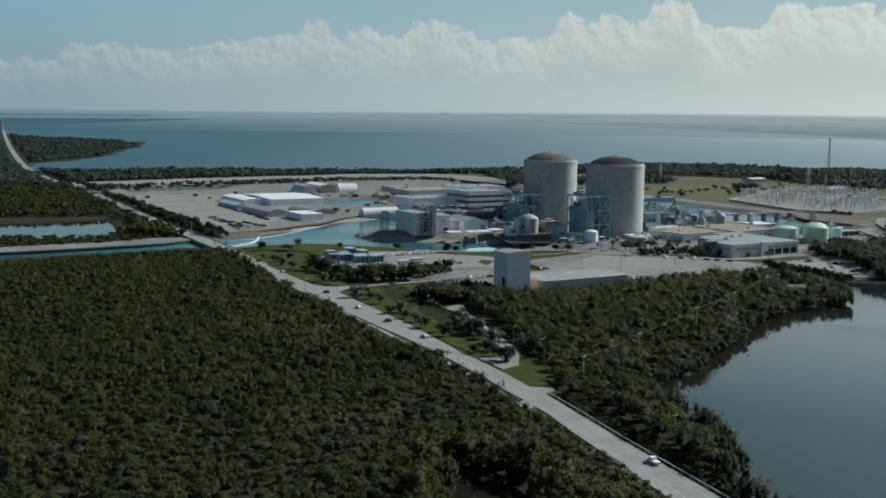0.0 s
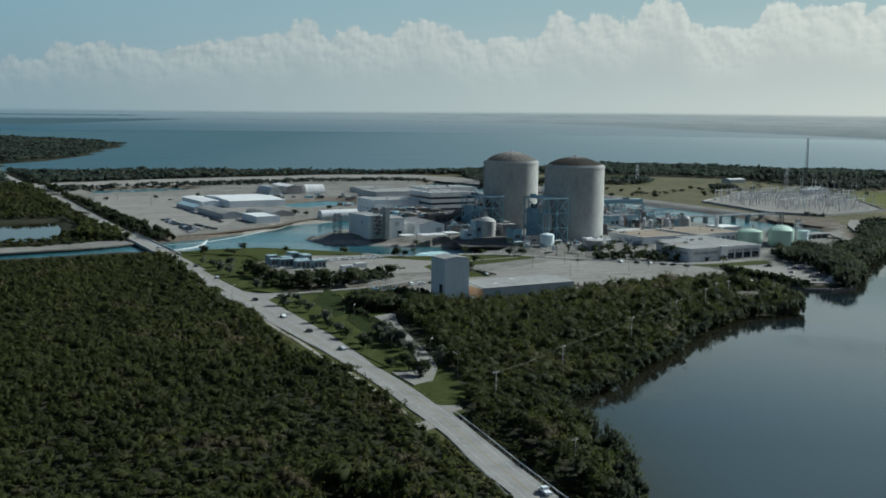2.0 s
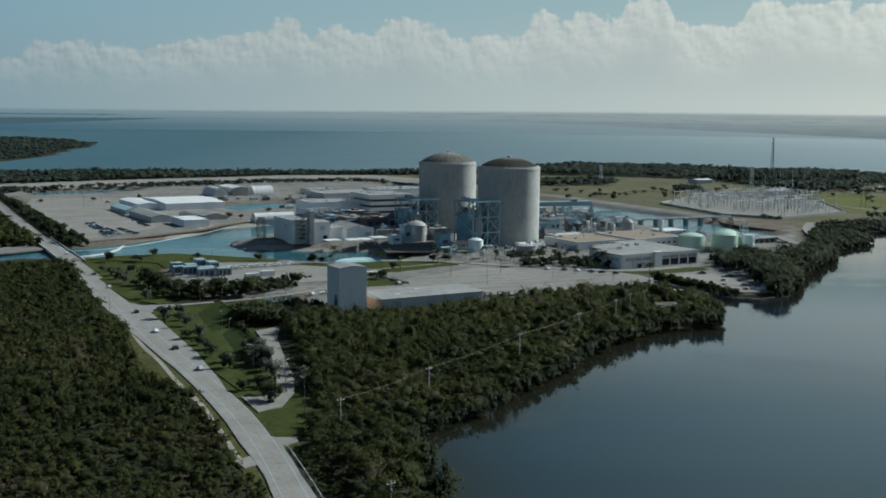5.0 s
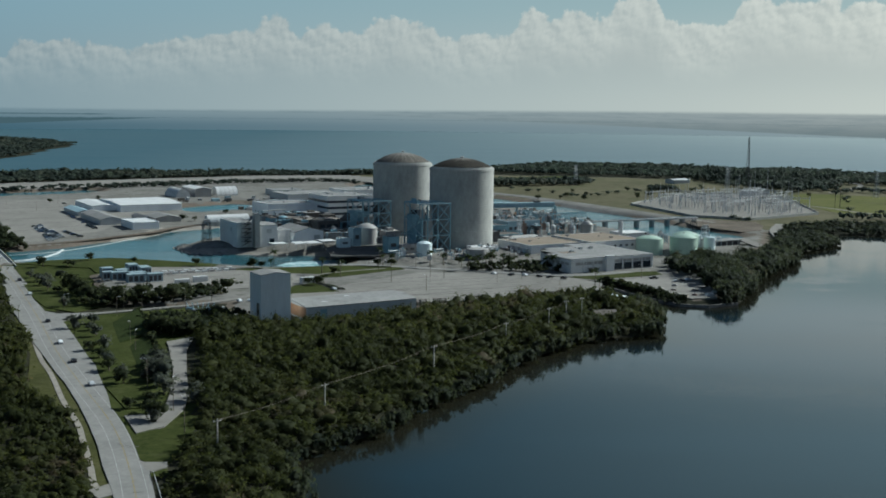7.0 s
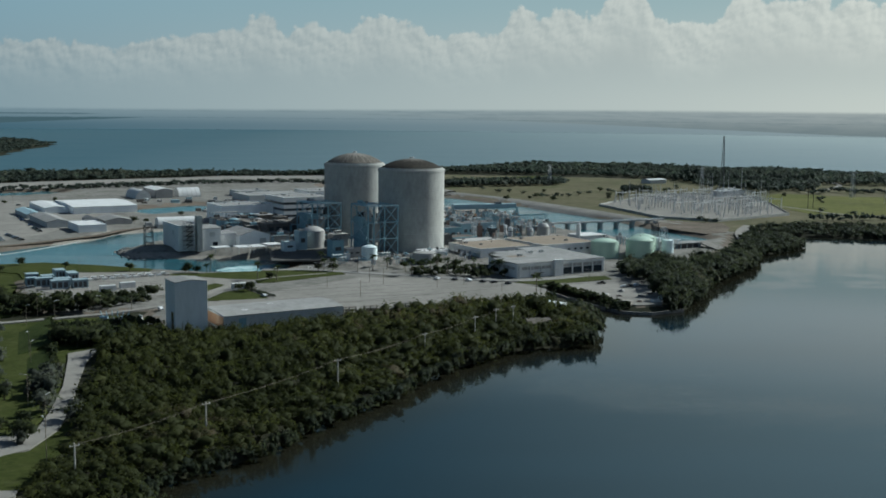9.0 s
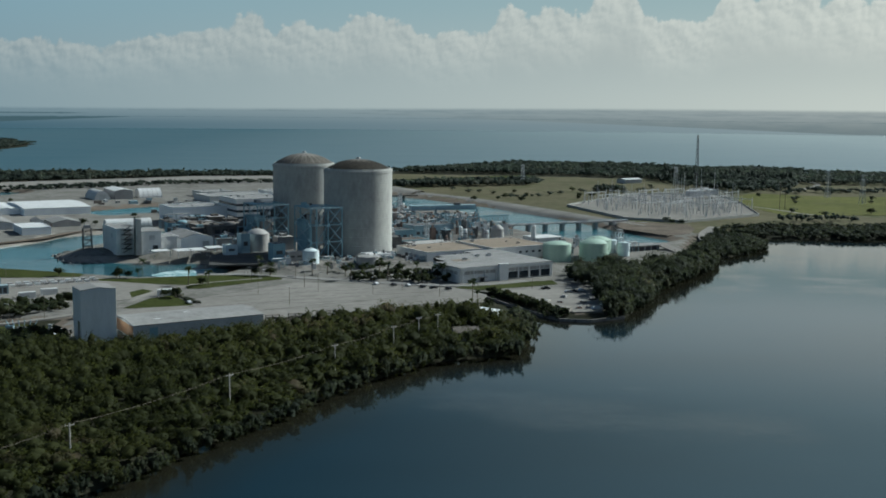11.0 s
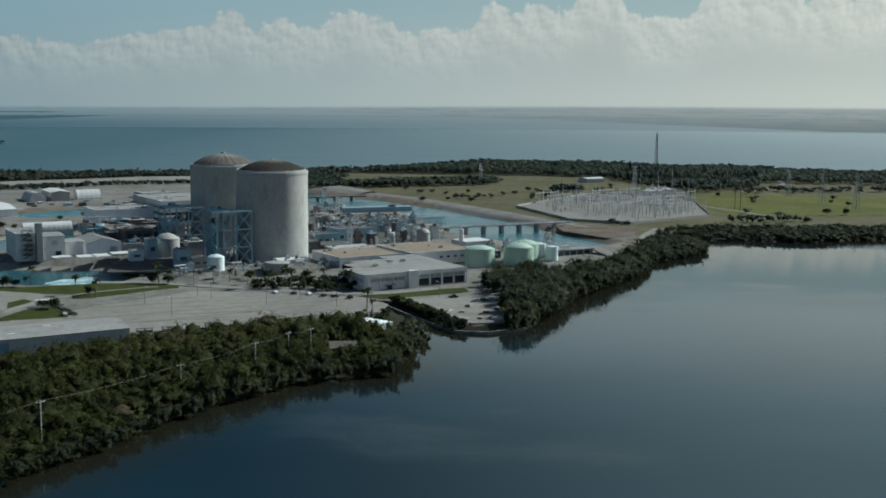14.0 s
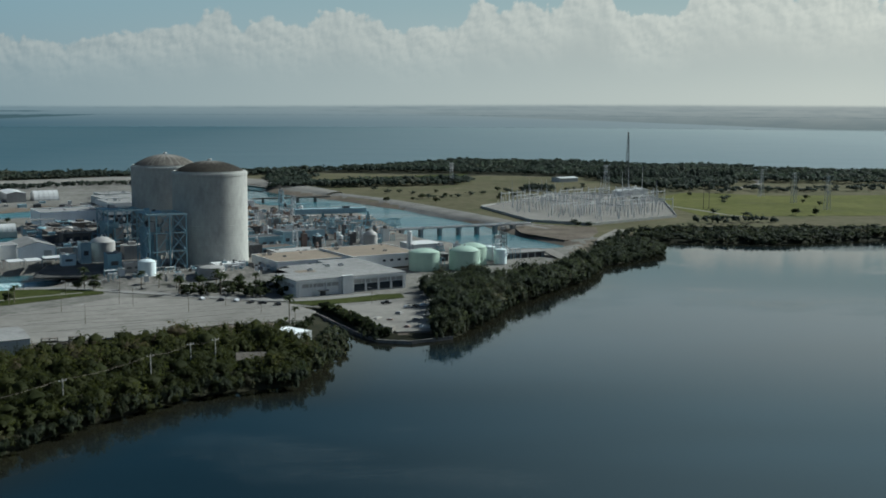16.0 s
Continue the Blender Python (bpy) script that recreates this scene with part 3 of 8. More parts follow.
for outline in (INTAKE, DISCHARGE, POND_BACK, POND_DIKE, POND_NORTH):
    solo("water", slab(outline, 0.06, 0.05), M["teal"], "teal canal water between earth banks", "water", kind="structure")


def backdrop():
    """Sky and far shore beyond the lagoon: a tall curved sheet that gives off the sky's own light, with the shore's
    haze painted into its glow, and thins out upwards.
    """
    bm = bmesh.new()
    uv = bm.loops.layers.uv.new("place")
    az = [radians(a) for a in range(-60, 61, 3)]
    hs = [-5, 60, 150, 300, 500, 800, 1300, 2200, 3200]
    grid = [[bm.verts.new((CENTRE[0] + FAR * math.sin(a), CENTRE[1] + FAR * math.cos(a), h)) for a in az] for h in hs]
    for r in range(len(hs) - 1):
        for c in range(len(az) - 1):
            f = bm.faces.new((grid[r][c], grid[r][c + 1], grid[r + 1][c + 1], grid[r + 1][c]))
            for loop, (i, j) in zip(f.loops, ((r, c), (r, c + 1), (r + 1, c + 1), (r + 1, c))):
                loop[uv].uv = (math.degrees(az[j]), hs[i] / 100)
    m = bpy.data.materials.new("hazy_sky_and_far_shore")
    m.use_nodes = True
    nt = m.node_tree
    nt.nodes.clear()
    link = nt.links.new
    out = node(nt, "OutputMaterial")
    tc = node(nt, "TexCoord")
    sep = node(nt, "SeparateXYZ")
    link(tc.outputs["UV"], sep.inputs[0])
    U, H = sep.outputs["X"], sep.outputs["Y"]  # degrees from north, hundreds of metres

    def math2(op, a, b=None, clamp=False):
        n = node(nt, "Math")
        n.operation, n.use_clamp = op, clamp
        for k, val in enumerate((a, b)):
            if val is None:
                continue
            if isinstance(val, (int, float)):
                n.inputs[k].default_value = val
            else:
                link(val, n.inputs[k])
        return n.outputs[0]

    def ranged(x, lo, hi, a=0.0, b=1.0, smooth=True):
        n = node(nt, "MapRange")
        n.interpolation_type = "SMOOTHSTEP" if smooth else "LINEAR"
        link(x, n.inputs["Value"])
        for key, val in (("From Min", lo), ("From Max", hi), ("To Min", a), ("To Max", b)):
            n.inputs[key].default_value = val
        return n.outputs["Result"]

    def blend(fac, a, b):
        n = node(nt, "MixRGB")
        link(fac, n.inputs["Fac"])
        for key, val in (("Color1", a), ("Color2", b)):
            if isinstance(val, tuple):
                n.inputs[key].default_value = (*val, 1)
            else:
                link(val, n.inputs[key])
        return n.outputs["Color"]

    def noise2(su, sh, scale, detail=6.0, rough=0.55, shift=0.0, du=0.0, dh=0.0):
        cmb = node(nt, "CombineXYZ")
        link(math2("MULTIPLY", math2("ADD", U, du), su), cmb.inputs[0])
        link(math2("MULTIPLY", math2("ADD", H, dh), sh), cmb.inputs[1])
        cmb.inputs[2].default_value = shift
        n = node(nt, "TexNoise", Scale=scale, Detail=detail, Roughness=rough)
        link(cmb.outputs[0], n.inputs["Vector"])
        return n.outputs["Fac"]

    across = ranged(U, -22, 22, smooth=False)
    # clear sky, paler and warmer towards the sun's side and the horizon
    sky_top = blend(across, SKY_TOP_W, SKY_TOP_E)
    sky_low = blend(across, SKY_LOW_W, SKY_LOW_E)
    base = blend(ranged(H, 1.0, 6.0), sky_low, sky_top)
    base = blend(ranged(H, 5.6, 7.0), base, blend(across, SKY_TOP_W, SKY_MID_E))
    base = blend(ranged(H, 7.5, 12.0), base, blend(ranged(U, -12, 25), SKY_HIGH_W, SKY_HIGH_E))
    # cumulus bank: a line of towers above a hazy foot
    curve = node(nt, "FloatCurve")
    tops = ((-21, 285), (-19.8, 345), (-15.9, 328), (-13.3, 356), (-10.5, 395), (-9.2, 408), (-8, 459), (-6.9, 401), (-6.1, 413), (-3.9, 405), (-3, 458), (-1, 438), (0.7, 388), (2.4, 400), (3.8, 424),
            (4.8, 492), (5.9, 459), (6.6, 497), (8, 471), (8.8, 520), (10.2, 560), (11, 504), (12.1, 437), (14.3, 458), (15.3, 534), (17.7, 525), (19.2, 507), (21.4, 500))
    pts = curve.mapping.curves[0].points
    pts[0].location, pts[1].location = (0, 0.36), (1, 0.68)
    for a, h in tops:
        pts.new((a + 25) / 50, h / 700)
    curve.mapping.update()
    link(ranged(U, -25, 25, smooth=False), curve.inputs["Value"])
    top = math2("MULTIPLY", curve.outputs["Value"], 7.0)
    def field(du, dh):
        """Billows: a broad and a small one."""
        a = math2("SUBTRACT", noise2(1.0, 1.15, 0.75, 5.0, 0.5, 0.0, du, dh), 0.5)
        b = math2("SUBTRACT", noise2(1.0, 1.1, 2.2, 4.0, 0.5, 3.0, du, dh), 0.5)
        c = math2("SUBTRACT", noise2(1.0, 1.05, 6.0, 4.0, 0.6, 7.0, du, dh), 0.5)
        return math2("ADD", math2("ADD", math2("MULTIPLY", a, 1.35), math2("MULTIPLY", b, 0.62)), math2("MULTIPLY", c, 0.2))

    here, sunward = field(0.0, 0.0), field(0.15, 0.14)
    rel = math2("SUBTRACT", math2("ADD", top, here), H)  # depth below the cloud's edge
    cloud = ranged(rel, -0.06, 0.16)
    relief = ranged(math2("SUBTRACT", here, sunward), -0.34, 0.30)
    lit = math2("MULTIPLY", ranged(rel, 3.0, 0.2), relief)
    body = blend(across, CLOUD_W, CLOUD_E)
    rim = blend(across, CLOUD_RIM_W, CLOUD_RIM_E)
    ccol = blend(lit, body, rim)
    thick = ranged(H, 1.0, 3.4, 0.1, 1.0)
    col = blend(math2("MULTIPLY", cloud, thick), base, ccol)
    # far shores and water below the horizon line: glowing colours with painted haze
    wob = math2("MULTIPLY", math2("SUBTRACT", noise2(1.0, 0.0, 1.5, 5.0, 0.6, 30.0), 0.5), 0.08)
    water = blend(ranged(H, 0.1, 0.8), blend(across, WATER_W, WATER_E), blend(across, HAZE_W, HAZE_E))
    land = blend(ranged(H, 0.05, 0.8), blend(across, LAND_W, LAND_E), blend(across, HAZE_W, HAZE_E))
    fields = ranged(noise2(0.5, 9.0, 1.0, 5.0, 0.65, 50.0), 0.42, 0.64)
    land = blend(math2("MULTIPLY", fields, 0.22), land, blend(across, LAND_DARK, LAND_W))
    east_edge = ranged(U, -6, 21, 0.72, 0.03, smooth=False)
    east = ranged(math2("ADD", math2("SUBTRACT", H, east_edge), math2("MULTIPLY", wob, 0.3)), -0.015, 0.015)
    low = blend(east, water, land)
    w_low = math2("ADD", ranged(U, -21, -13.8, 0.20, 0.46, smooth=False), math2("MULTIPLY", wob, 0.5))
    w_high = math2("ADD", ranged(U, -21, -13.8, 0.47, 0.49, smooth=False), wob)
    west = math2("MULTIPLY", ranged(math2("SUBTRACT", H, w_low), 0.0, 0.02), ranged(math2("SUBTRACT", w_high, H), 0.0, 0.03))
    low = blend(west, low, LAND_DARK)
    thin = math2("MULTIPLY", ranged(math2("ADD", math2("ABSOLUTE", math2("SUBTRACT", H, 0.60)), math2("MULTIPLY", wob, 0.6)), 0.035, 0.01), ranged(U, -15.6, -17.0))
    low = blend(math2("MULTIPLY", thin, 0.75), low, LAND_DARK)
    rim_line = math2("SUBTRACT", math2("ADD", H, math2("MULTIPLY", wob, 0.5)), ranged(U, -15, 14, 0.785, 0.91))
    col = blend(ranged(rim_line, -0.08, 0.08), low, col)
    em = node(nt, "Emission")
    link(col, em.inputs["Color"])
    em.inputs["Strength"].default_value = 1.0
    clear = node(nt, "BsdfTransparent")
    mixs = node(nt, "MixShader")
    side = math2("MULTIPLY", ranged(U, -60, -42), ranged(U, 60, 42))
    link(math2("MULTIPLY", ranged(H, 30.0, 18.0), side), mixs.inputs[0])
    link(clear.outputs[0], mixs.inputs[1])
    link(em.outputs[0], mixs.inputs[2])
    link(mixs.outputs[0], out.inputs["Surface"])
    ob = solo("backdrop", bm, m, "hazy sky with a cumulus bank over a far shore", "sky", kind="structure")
    ob.data.polygons.foreach_set("use_smooth", [True] * len(ob.data.polygons))
    ob.visible_shadow = False  # open air lets the sunlight in


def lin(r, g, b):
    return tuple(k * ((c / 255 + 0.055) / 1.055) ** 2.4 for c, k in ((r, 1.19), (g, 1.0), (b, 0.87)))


SKY_TOP_W, SKY_TOP_E = lin(127, 160, 176), lin(155, 179, 183)
SKY_HIGH_W, SKY_HIGH_E = lin(44, 77, 99), lin(158, 188, 201)
SKY_MID_E = lin(194, 211, 216)
SKY_LOW_W, SKY_LOW_E = lin(129, 152, 163), lin(193, 203, 199)
CLOUD_W, CLOUD_E = lin(132, 151, 160), lin(182, 192, 190)
CLOUD_RIM_W, CLOUD_RIM_E = lin(160, 174, 178), lin(206, 214, 209)
# far land and water tones, already paled by the painted haze
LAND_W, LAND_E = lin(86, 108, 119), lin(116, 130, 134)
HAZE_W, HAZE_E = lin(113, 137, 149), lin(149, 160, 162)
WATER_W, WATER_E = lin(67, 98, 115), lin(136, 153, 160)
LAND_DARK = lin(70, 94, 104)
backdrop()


# ---- roads, lots, lawns ----
def smooth_line(line, step):
    """Points along a line at even steps, rounded at its bends."""
    pts = [Vector((x, y, 0)) for x, y in line]
    out = []
    for i in range(len(pts) - 1):
        p0, p1, p2, p3 = pts[max(i - 1, 0)], pts[i], pts[i + 1], pts[min(i + 2, len(pts) - 1)]
        n = max(2, int((p2 - p1).length / step))
        for k in range(n):
            t = k / n
            out.append(0.5 * (2 * p1 + (p2 - p0) * t + (2 * p0 - 5 * p1 + 4 * p2 - p3) * t * t + (3 * p1 - p0 - 3 * p2 + p3) * t ** 3))
    return out + [pts[-1]]


def ribbon(line, left, right, z, depth, step=12.0):
    """A strip along a line, between two offsets to its right-hand side."""
    c = smooth_line(line, step)
    bm = bmesh.new()
    rows = []
    for i, p in enumerate(c):
        d = (c[min(i + 1, len(c) - 1)] - c[max(i - 1, 0)]).normalized()
        r = Vector((d.y, -d.x, 0))
        zz = z(p) if callable(z) else z
        rows.append([bm.verts.new((*(p + r * o).xy, h)) for o, h in ((left, zz - depth), (left, zz), (right, zz), (right, zz - depth))])
    for a, b in zip(rows, rows[1:]):
        for k in range(3):
            bm.faces.new((a[k], a[k + 1], b[k + 1], b[k]))
    bmesh.ops.recalc_face_normals(bm, faces=bm.faces)
    return bm


ROAD_Z = 2.1
solo("road", ribbon(ROAD[:11], -5.1, 2.4, ROAD_Z, 1.2), M["road"], "pale grey coast road through the mangroves", "road", kind="structure")
solo("road", ribbon(ROAD[10:], -5.1, 4.7, ROAD_Z, 1.2), M["road"], "straight pale grey two-lane coast road", "road", kind="structure")
solo("pavement", ribbon(ROAD[5:13], 2.2, 9.0, ROAD_Z - 0.34, 0.6), M["grass"], "mown grass verge beside the coast road", "verge", kind="structure")
solo("pavement", ribbon(ROAD[2:10], -11.0, -5.2, ROAD_Z - 0.34, 0.6), M["verge"], "patchy dry grass verge beside the coast road", "verge", kind="structure")
VERGE = [(-70, 590), (-56, 560), (-44, 522), (-36, 498), (-30, 480), (-22, 463), (-13, 451), (-4, 441), (2.5, 432), (8.8, 417), (19.6, 390), (27, 368), (40, 352), (28, 386), (9, 433), (-17, 485), (-39, 527), (-54, 558), (-72, 594)]
solo("pavement", slab(VERGE, ROAD_Z - 0.352, 0.5), M["verge"], "wide strip of rough dry grass between road and scrub", "verge", kind="structure")
# the carriageway widens for the turning lanes at the two junctions
ROAD_L = [(76, 222), (66.6, 254), (58.6, 281), (50.6, 311), (46.4, 322), (41.1, 338.4), (35.2, 359.1), (29.6, 374), (22.4, 391.3), (15.6, 409.8), (6.4, 431.6), (-4.4, 455.8), (-18.3, 484.7), (-25.4, 497.7), (-39.9, 526.4), (-55.6, 556.9), (-71.9, 590.5), (-92.9, 633.7), (-107, 667), (-123.4, 704.0)]
ROAD_R = [(92, 226), (82, 255), (72.6, 281.6), (61.4, 312.3), (54.2, 333.4), (49.6, 347), (45, 360), (40.4, 375), (36.2, 387.8), (31, 397.2), (23.6, 415.5), (17.8, 428), (12.4, 438), (2.1, 467.5), (-10.3, 498.3), (-15.5, 512.3), (-22.6, 526.4), (-36.5, 557.0), (-50.5, 587.0), (-57.2, 601.0), (-71.9, 622.3), (-91.0, 658.9), (-113, 704.8)]
solo("road", slab(ROAD_L + ROAD_R[::-1], ROAD_Z + 0.012, 0.8), M["road"], "pale grey carriageway widened with turning lanes", "road", kind="structure")
for side in (-4.1, 2.1):
    solo("road_marking", ribbon(ROAD[:16], side - 0.1, side + 0.1, ROAD_Z + 0.02, 0.015), M["lot_line"], "worn white edge line on the coast road", "road line", kind="structure")
for side in (-1.1, -0.84):
    solo("road_marking", ribbon(ROAD[:16], side - 0.06, side + 0.06, ROAD_Z + 0.02, 0.015), M["yellow_line"], "faded yellow centre line on the coast road", "road line", kind="structure")
# tar seams on the carriageway and the bike path beside it
rs = random.Random(77)
seams = thing("tar_seams", "dark patched tar seams across the worn asphalt", "road seam", kind="structure")
road_line = smooth_line(ROAD[2:13], 4.0)
for k in range(4, len(road_line) - 2, 5):
    p, q = road_line[k], road_line[k + 1]
    along = (q - p).normalized()
    across = Vector((along.y, -along.x, 0))
    n = rs.choice([0, 1, 1, 2])
    for _ in range(n):
        o, w = rs.uniform(-4.5, 2.0), rs.uniform(0.8, 3.2)
        a = p + across * o + along * rs.uniform(-3, 3)
        b = a + across * w + along * rs.uniform(-0.4, 0.4)
        part("seam", beam((a.x, a.y, ROAD_Z), (b.x, b.y, ROAD_Z), 0.35, None, 0.03), M["tar"], seams)
PATH = [(29, 368), (23.9, 377.9), (19.6, 390.0), (8.8, 417.4), (2.6, 432.9), (-11.1, 460.7), (-27.5, 497.6), (-39.3, 521.3), (-55.7, 559.3)]
solo("pavement", ribbon(PATH, -0.9, 0.9, ROAD_Z - 0.2, 0.5, 5.0), M["bank_sand"], "narrow pale sandy bike path beside the coast road", "path", kind="structure")
solo("road", slab([(24.5, 371.5), (30.2, 379.0), (34.0, 370.5), (28.8, 365.5)], ROAD_Z - 0.04, 0.5), M["lot"], "small pale apron between path and road", "road", kind="structure")
# bridge over the intake canal
bridge = thing("road_bridge", "low concrete road bridge over the teal canal", "bridge")
BRIDGE = [(-146, 766), (-156, 786), (-203, 877), (-210, 890)]
part("deck", ribbon(BRIDGE, -7.0, 7.0, ROAD_Z - 0.03, 1.0, 8), M["concrete"], bridge)
for o in (-6.8, 6.8):
    part("parapet", ribbon(BRIDGE, o - 0.2, o + 0.2, ROAD_Z + 0.9, 0.9, 8), M["concrete"], bridge)
for k in range(4):
    f = 0.2 + 0.2 * k
    px, py = -156 - 47 * f, 786 + 91 * f
    part("pier", box(-6, 6, -0.5, 0.5, -3, ROAD_Z - 1.0), M["concrete"], bridge).matrix_world = pose(px, py, 0, 0, 0, 27)
# side roads
solo("road", slab([(-72.5, 620.5), (-56.5, 599), (-54.5, 608), (-47.5, 613.5), (-49.5, 621.5), (-58.5, 618.8), (-65, 618), (-72.6, 623.6)], ROAD_Z + 0.03, 1.0), M["road"], "pale worn asphalt road junction", "road", kind="structure")
solo("road", ribbon([(-52, 616.5), (-46, 620), (-37, 625.2), (-22.6, 633.9), (4, 652), (16, 664), (30, 680)], -2.1, 2.1, lambda q: ROAD_Z + 0.06 + max(0, min(0.9, (q.x + 10) * 0.035)), 1.0), M["lot"], "narrow pale entrance drive branching off the coast road", "road", kind="structure")
solo("road", slab([(14.6, 442), (23.6, 422.5), (30.1, 430.5), (31.8, 451), (29.3, 470), (21, 504.3), (12.7, 542.8), (10.5, 567), (1.2, 556.1), (4.3, 546.9), (16.1, 504), (22.8, 469.7), (25.4, 450), (19.3, 443.5)], ROAD_Z + 0.04, 1.0), M["lot"], "narrow pale service lane beside the trees", "road", kind="structure")
solo("road", slab([(30.4, 397.4), (33.1, 394.9), (39.4, 395.2), (40.4, 391), (37, 386.6), (35, 388.6)], ROAD_Z + 0.02, 0.8), M["lot"], "small pale gravel pull-off beside the coast road", "road", kind="structure")
LAWNS = [
    ([(-150, 772), (-133, 787), (-98, 806), (-60, 797), (-20, 786), (-25, 776), (-68, 770), (-80, 730), (-72, 690), (-56, 672), (-48, 640), (-58, 622), (-76, 634), (-108, 690)], "mown green lawn between road and canal"),
    ([(-50, 598), (-33, 614), (-8, 624), (4, 606), (4, 572), (-4, 556), (2, 535), (10, 518), (19, 486), (23, 456), (13, 450), (-13, 500), (-35, 548)], "mown green lawn sloping along the road"),
    ([(22.8, 417), (31, 397.6), (33.2, 395.2), (40.2, 395.4), (41, 404), (36, 416), (29, 428), (24, 424)], "small mown lawn beside the junction"),
]
for outline, label in LAWNS:
    solo("lawn", slab(outline, ROAD_Z - 0.05, 0.9), M["grass"], label, "lawn", kind="structure")
PZ = 2.8  # plant level
CZ = 5.6  # raised core
def paving(outline, mat, label, name, z):
    solo(name, slab(outline, z, 0.8), M[mat], label, "lawn" if name == "lawn" else ("earth" if name == "ground" else "paving"), kind="structure")


paving([(-339, 1234), (-144, 1267), (-139, 1100), (-146, 960), (-172, 885), (-192, 905), (-250, 1020), (-322, 1170)], "lot", "wide pale asphalt car park with faded bays", "pavement", PZ + 0.15)
paving([(30, 664), (59, 702), (107, 760), (150, 752), (196, 742), (210, 722), (206, 700), (172, 690), (129, 660), (100, 650), (62, 634), (40, 640)], "lot", "wide empty pale asphalt yard", "pavement", PZ + 0.15)
paving([(-80, 735), (-70, 765), (-20, 772), (20, 762), (40, 735), (30, 700), (5, 690), (-40, 690), (-60, 700)], "lot", "pale concrete equipment yard beside the canal", "pavement", PZ + 0.15)
paving([(20, 772), (45, 781), (56, 788), (90, 790), (92, 784), (60, 778), (44, 768), (24, 763)], "grass", "thin mown grass beside the canal road", "lawn", PZ + 0.17)
paving([(-144, 779), (-127, 795), (-94, 809), (-60, 800), (-22, 786), (-20, 775), (-70, 768), (-84, 744), (-93, 763)], "grass", "wide mown lawn beside the canal", "lawn", PZ + 0.13)
paving([(31.5, 676), (37, 703), (46.2, 714), (63.5, 685), (42.6, 677.5)], "grass", "small lawn patch with spreading trees", "lawn", PZ + 0.19)
paving([(22.2, 722), (26.5, 732.4), (34, 726), (27.6, 706)], "grass", "small green lawn beside a footpath", "lawn", PZ + 0.19)
solo("pavement", ribbon([(29.7, 694.7), (31.7, 710.0), (35.6, 728.1), (44.8, 742.1), (54.8, 753.9), (70.8, 765.0), (84.4, 773.2)], -1.2, 1.2, PZ + 0.21, 0.3, 4.0), M["lot"], "pale concrete footpath across the canal lawn", "path", kind="structure")
paving([(-16, 764), (13, 755), (29.6, 749.6), (46, 747), (50.3, 734), (59, 737.4), (82, 759.6), (96, 771), (91, 784), (74.7, 790), (43, 777), (9.6, 769)], "grass", "worn green grass between yard and canal", "lawn", PZ + 0.18)
paving([(338, 1048), (336, 1085), (349, 1104), (402, 1088), (398, 1050), (386, 1016), (366, 1002)], "dirt", "bare brown earth between switchyard and canal", "ground", PZ + 0.12)
paving([(194, 744), (200.7, 752.8), (224.5, 764.4), (250, 772.4), (252, 759.5), (227, 746), (207, 737)], "grass", "green lawn strip before the office building", "lawn", PZ + 0.16)
paving([(238, 688), (226, 710), (217, 728), (223, 738), (262, 752), (270, 735), (268, 692), (264, 676), (250, 673)], "lot", "pale quay yard beside the creek", "pavement", PZ + 0.14)
paving([(132, 1633), (328, 1761), (313, 1622), (158, 1563)], "grass", "bright green field between dark trees", "lawn", PZ + 0.16)
paving([(504, 1369), (560, 1440), (640, 1400), (900, 1420), (1100, 1330), (1000, 1215), (760, 1192), (664, 1185), (584, 1180), (512, 1176), (500, 1272)], "field", "yellow-green open grass field", "lawn", PZ + 0.14)
solo("trim", ribbon([(-172, 834), (-149, 851), (-131, 882), (-110, 940), (-98, 984), (-68, 1015)], -0.9, 0.9, 0.3, 1.5, 6.0), M["concrete"], "pale concrete rim along the canal bank", "kerb", kind="structure")


def bank(name, near, far, foot, crest, back, material, label, category):
    """A broad earth bank lofted between the lines of its near and far foot."""
    steps = ((0.0, foot), (0.22, foot + 0.75 * (crest - foot)), (0.4, crest), (0.75, crest), (1.0, back))
    bm = bmesh.new()
    cn, cf = [Vector((x, y, 0)) for x, y in near], [Vector((x, y, 0)) for x, y in far]
    rows = [[bm.verts.new((*n.lerp(f, k).xy, z)) for k, z in steps] for n, f in zip(cn, cf)]
    for r, q in zip(rows, rows[1:]):
        for k in range(len(steps) - 1):
            bm.faces.new((r[k], q[k], q[k + 1], r[k + 1]))
    bmesh.ops.recalc_face_normals(bm, faces=bm.faces)
    if sum(f.normal.z for f in bm.faces) < 0:
        bmesh.ops.reverse_faces(bm, faces=bm.faces)
    return solo(name, bm, material, label, category, kind="structure")


bank("ground", [(-480, 1300), (-441, 1333), (-377, 1372), (-293, 1436), (-196, 1506), (-127, 1556), (-20, 1592), (60, 1550), (139, 1430), (160, 1394)],
     [(-510, 1350), (-457, 1378), (-407, 1450), (-315, 1532), (-211, 1602), (-139, 1664), (-10, 1690), (75, 1612), (148, 1482), (178, 1418)], 2.6, 5.2, 2.6, M["lot"], "broad pale dike behind the plant", "dike")
bank("ground", [(160, 1394), (204, 1335), (232, 1280), (273, 1195), (306, 1140), (322, 1100)],
     [(178, 1418), (226, 1356), (270, 1278), (312, 1197), (338, 1140), (350, 1108)], 0.0, 3.6, 2.7, M["stone"], "grey stone-faced canal bank", "bank")
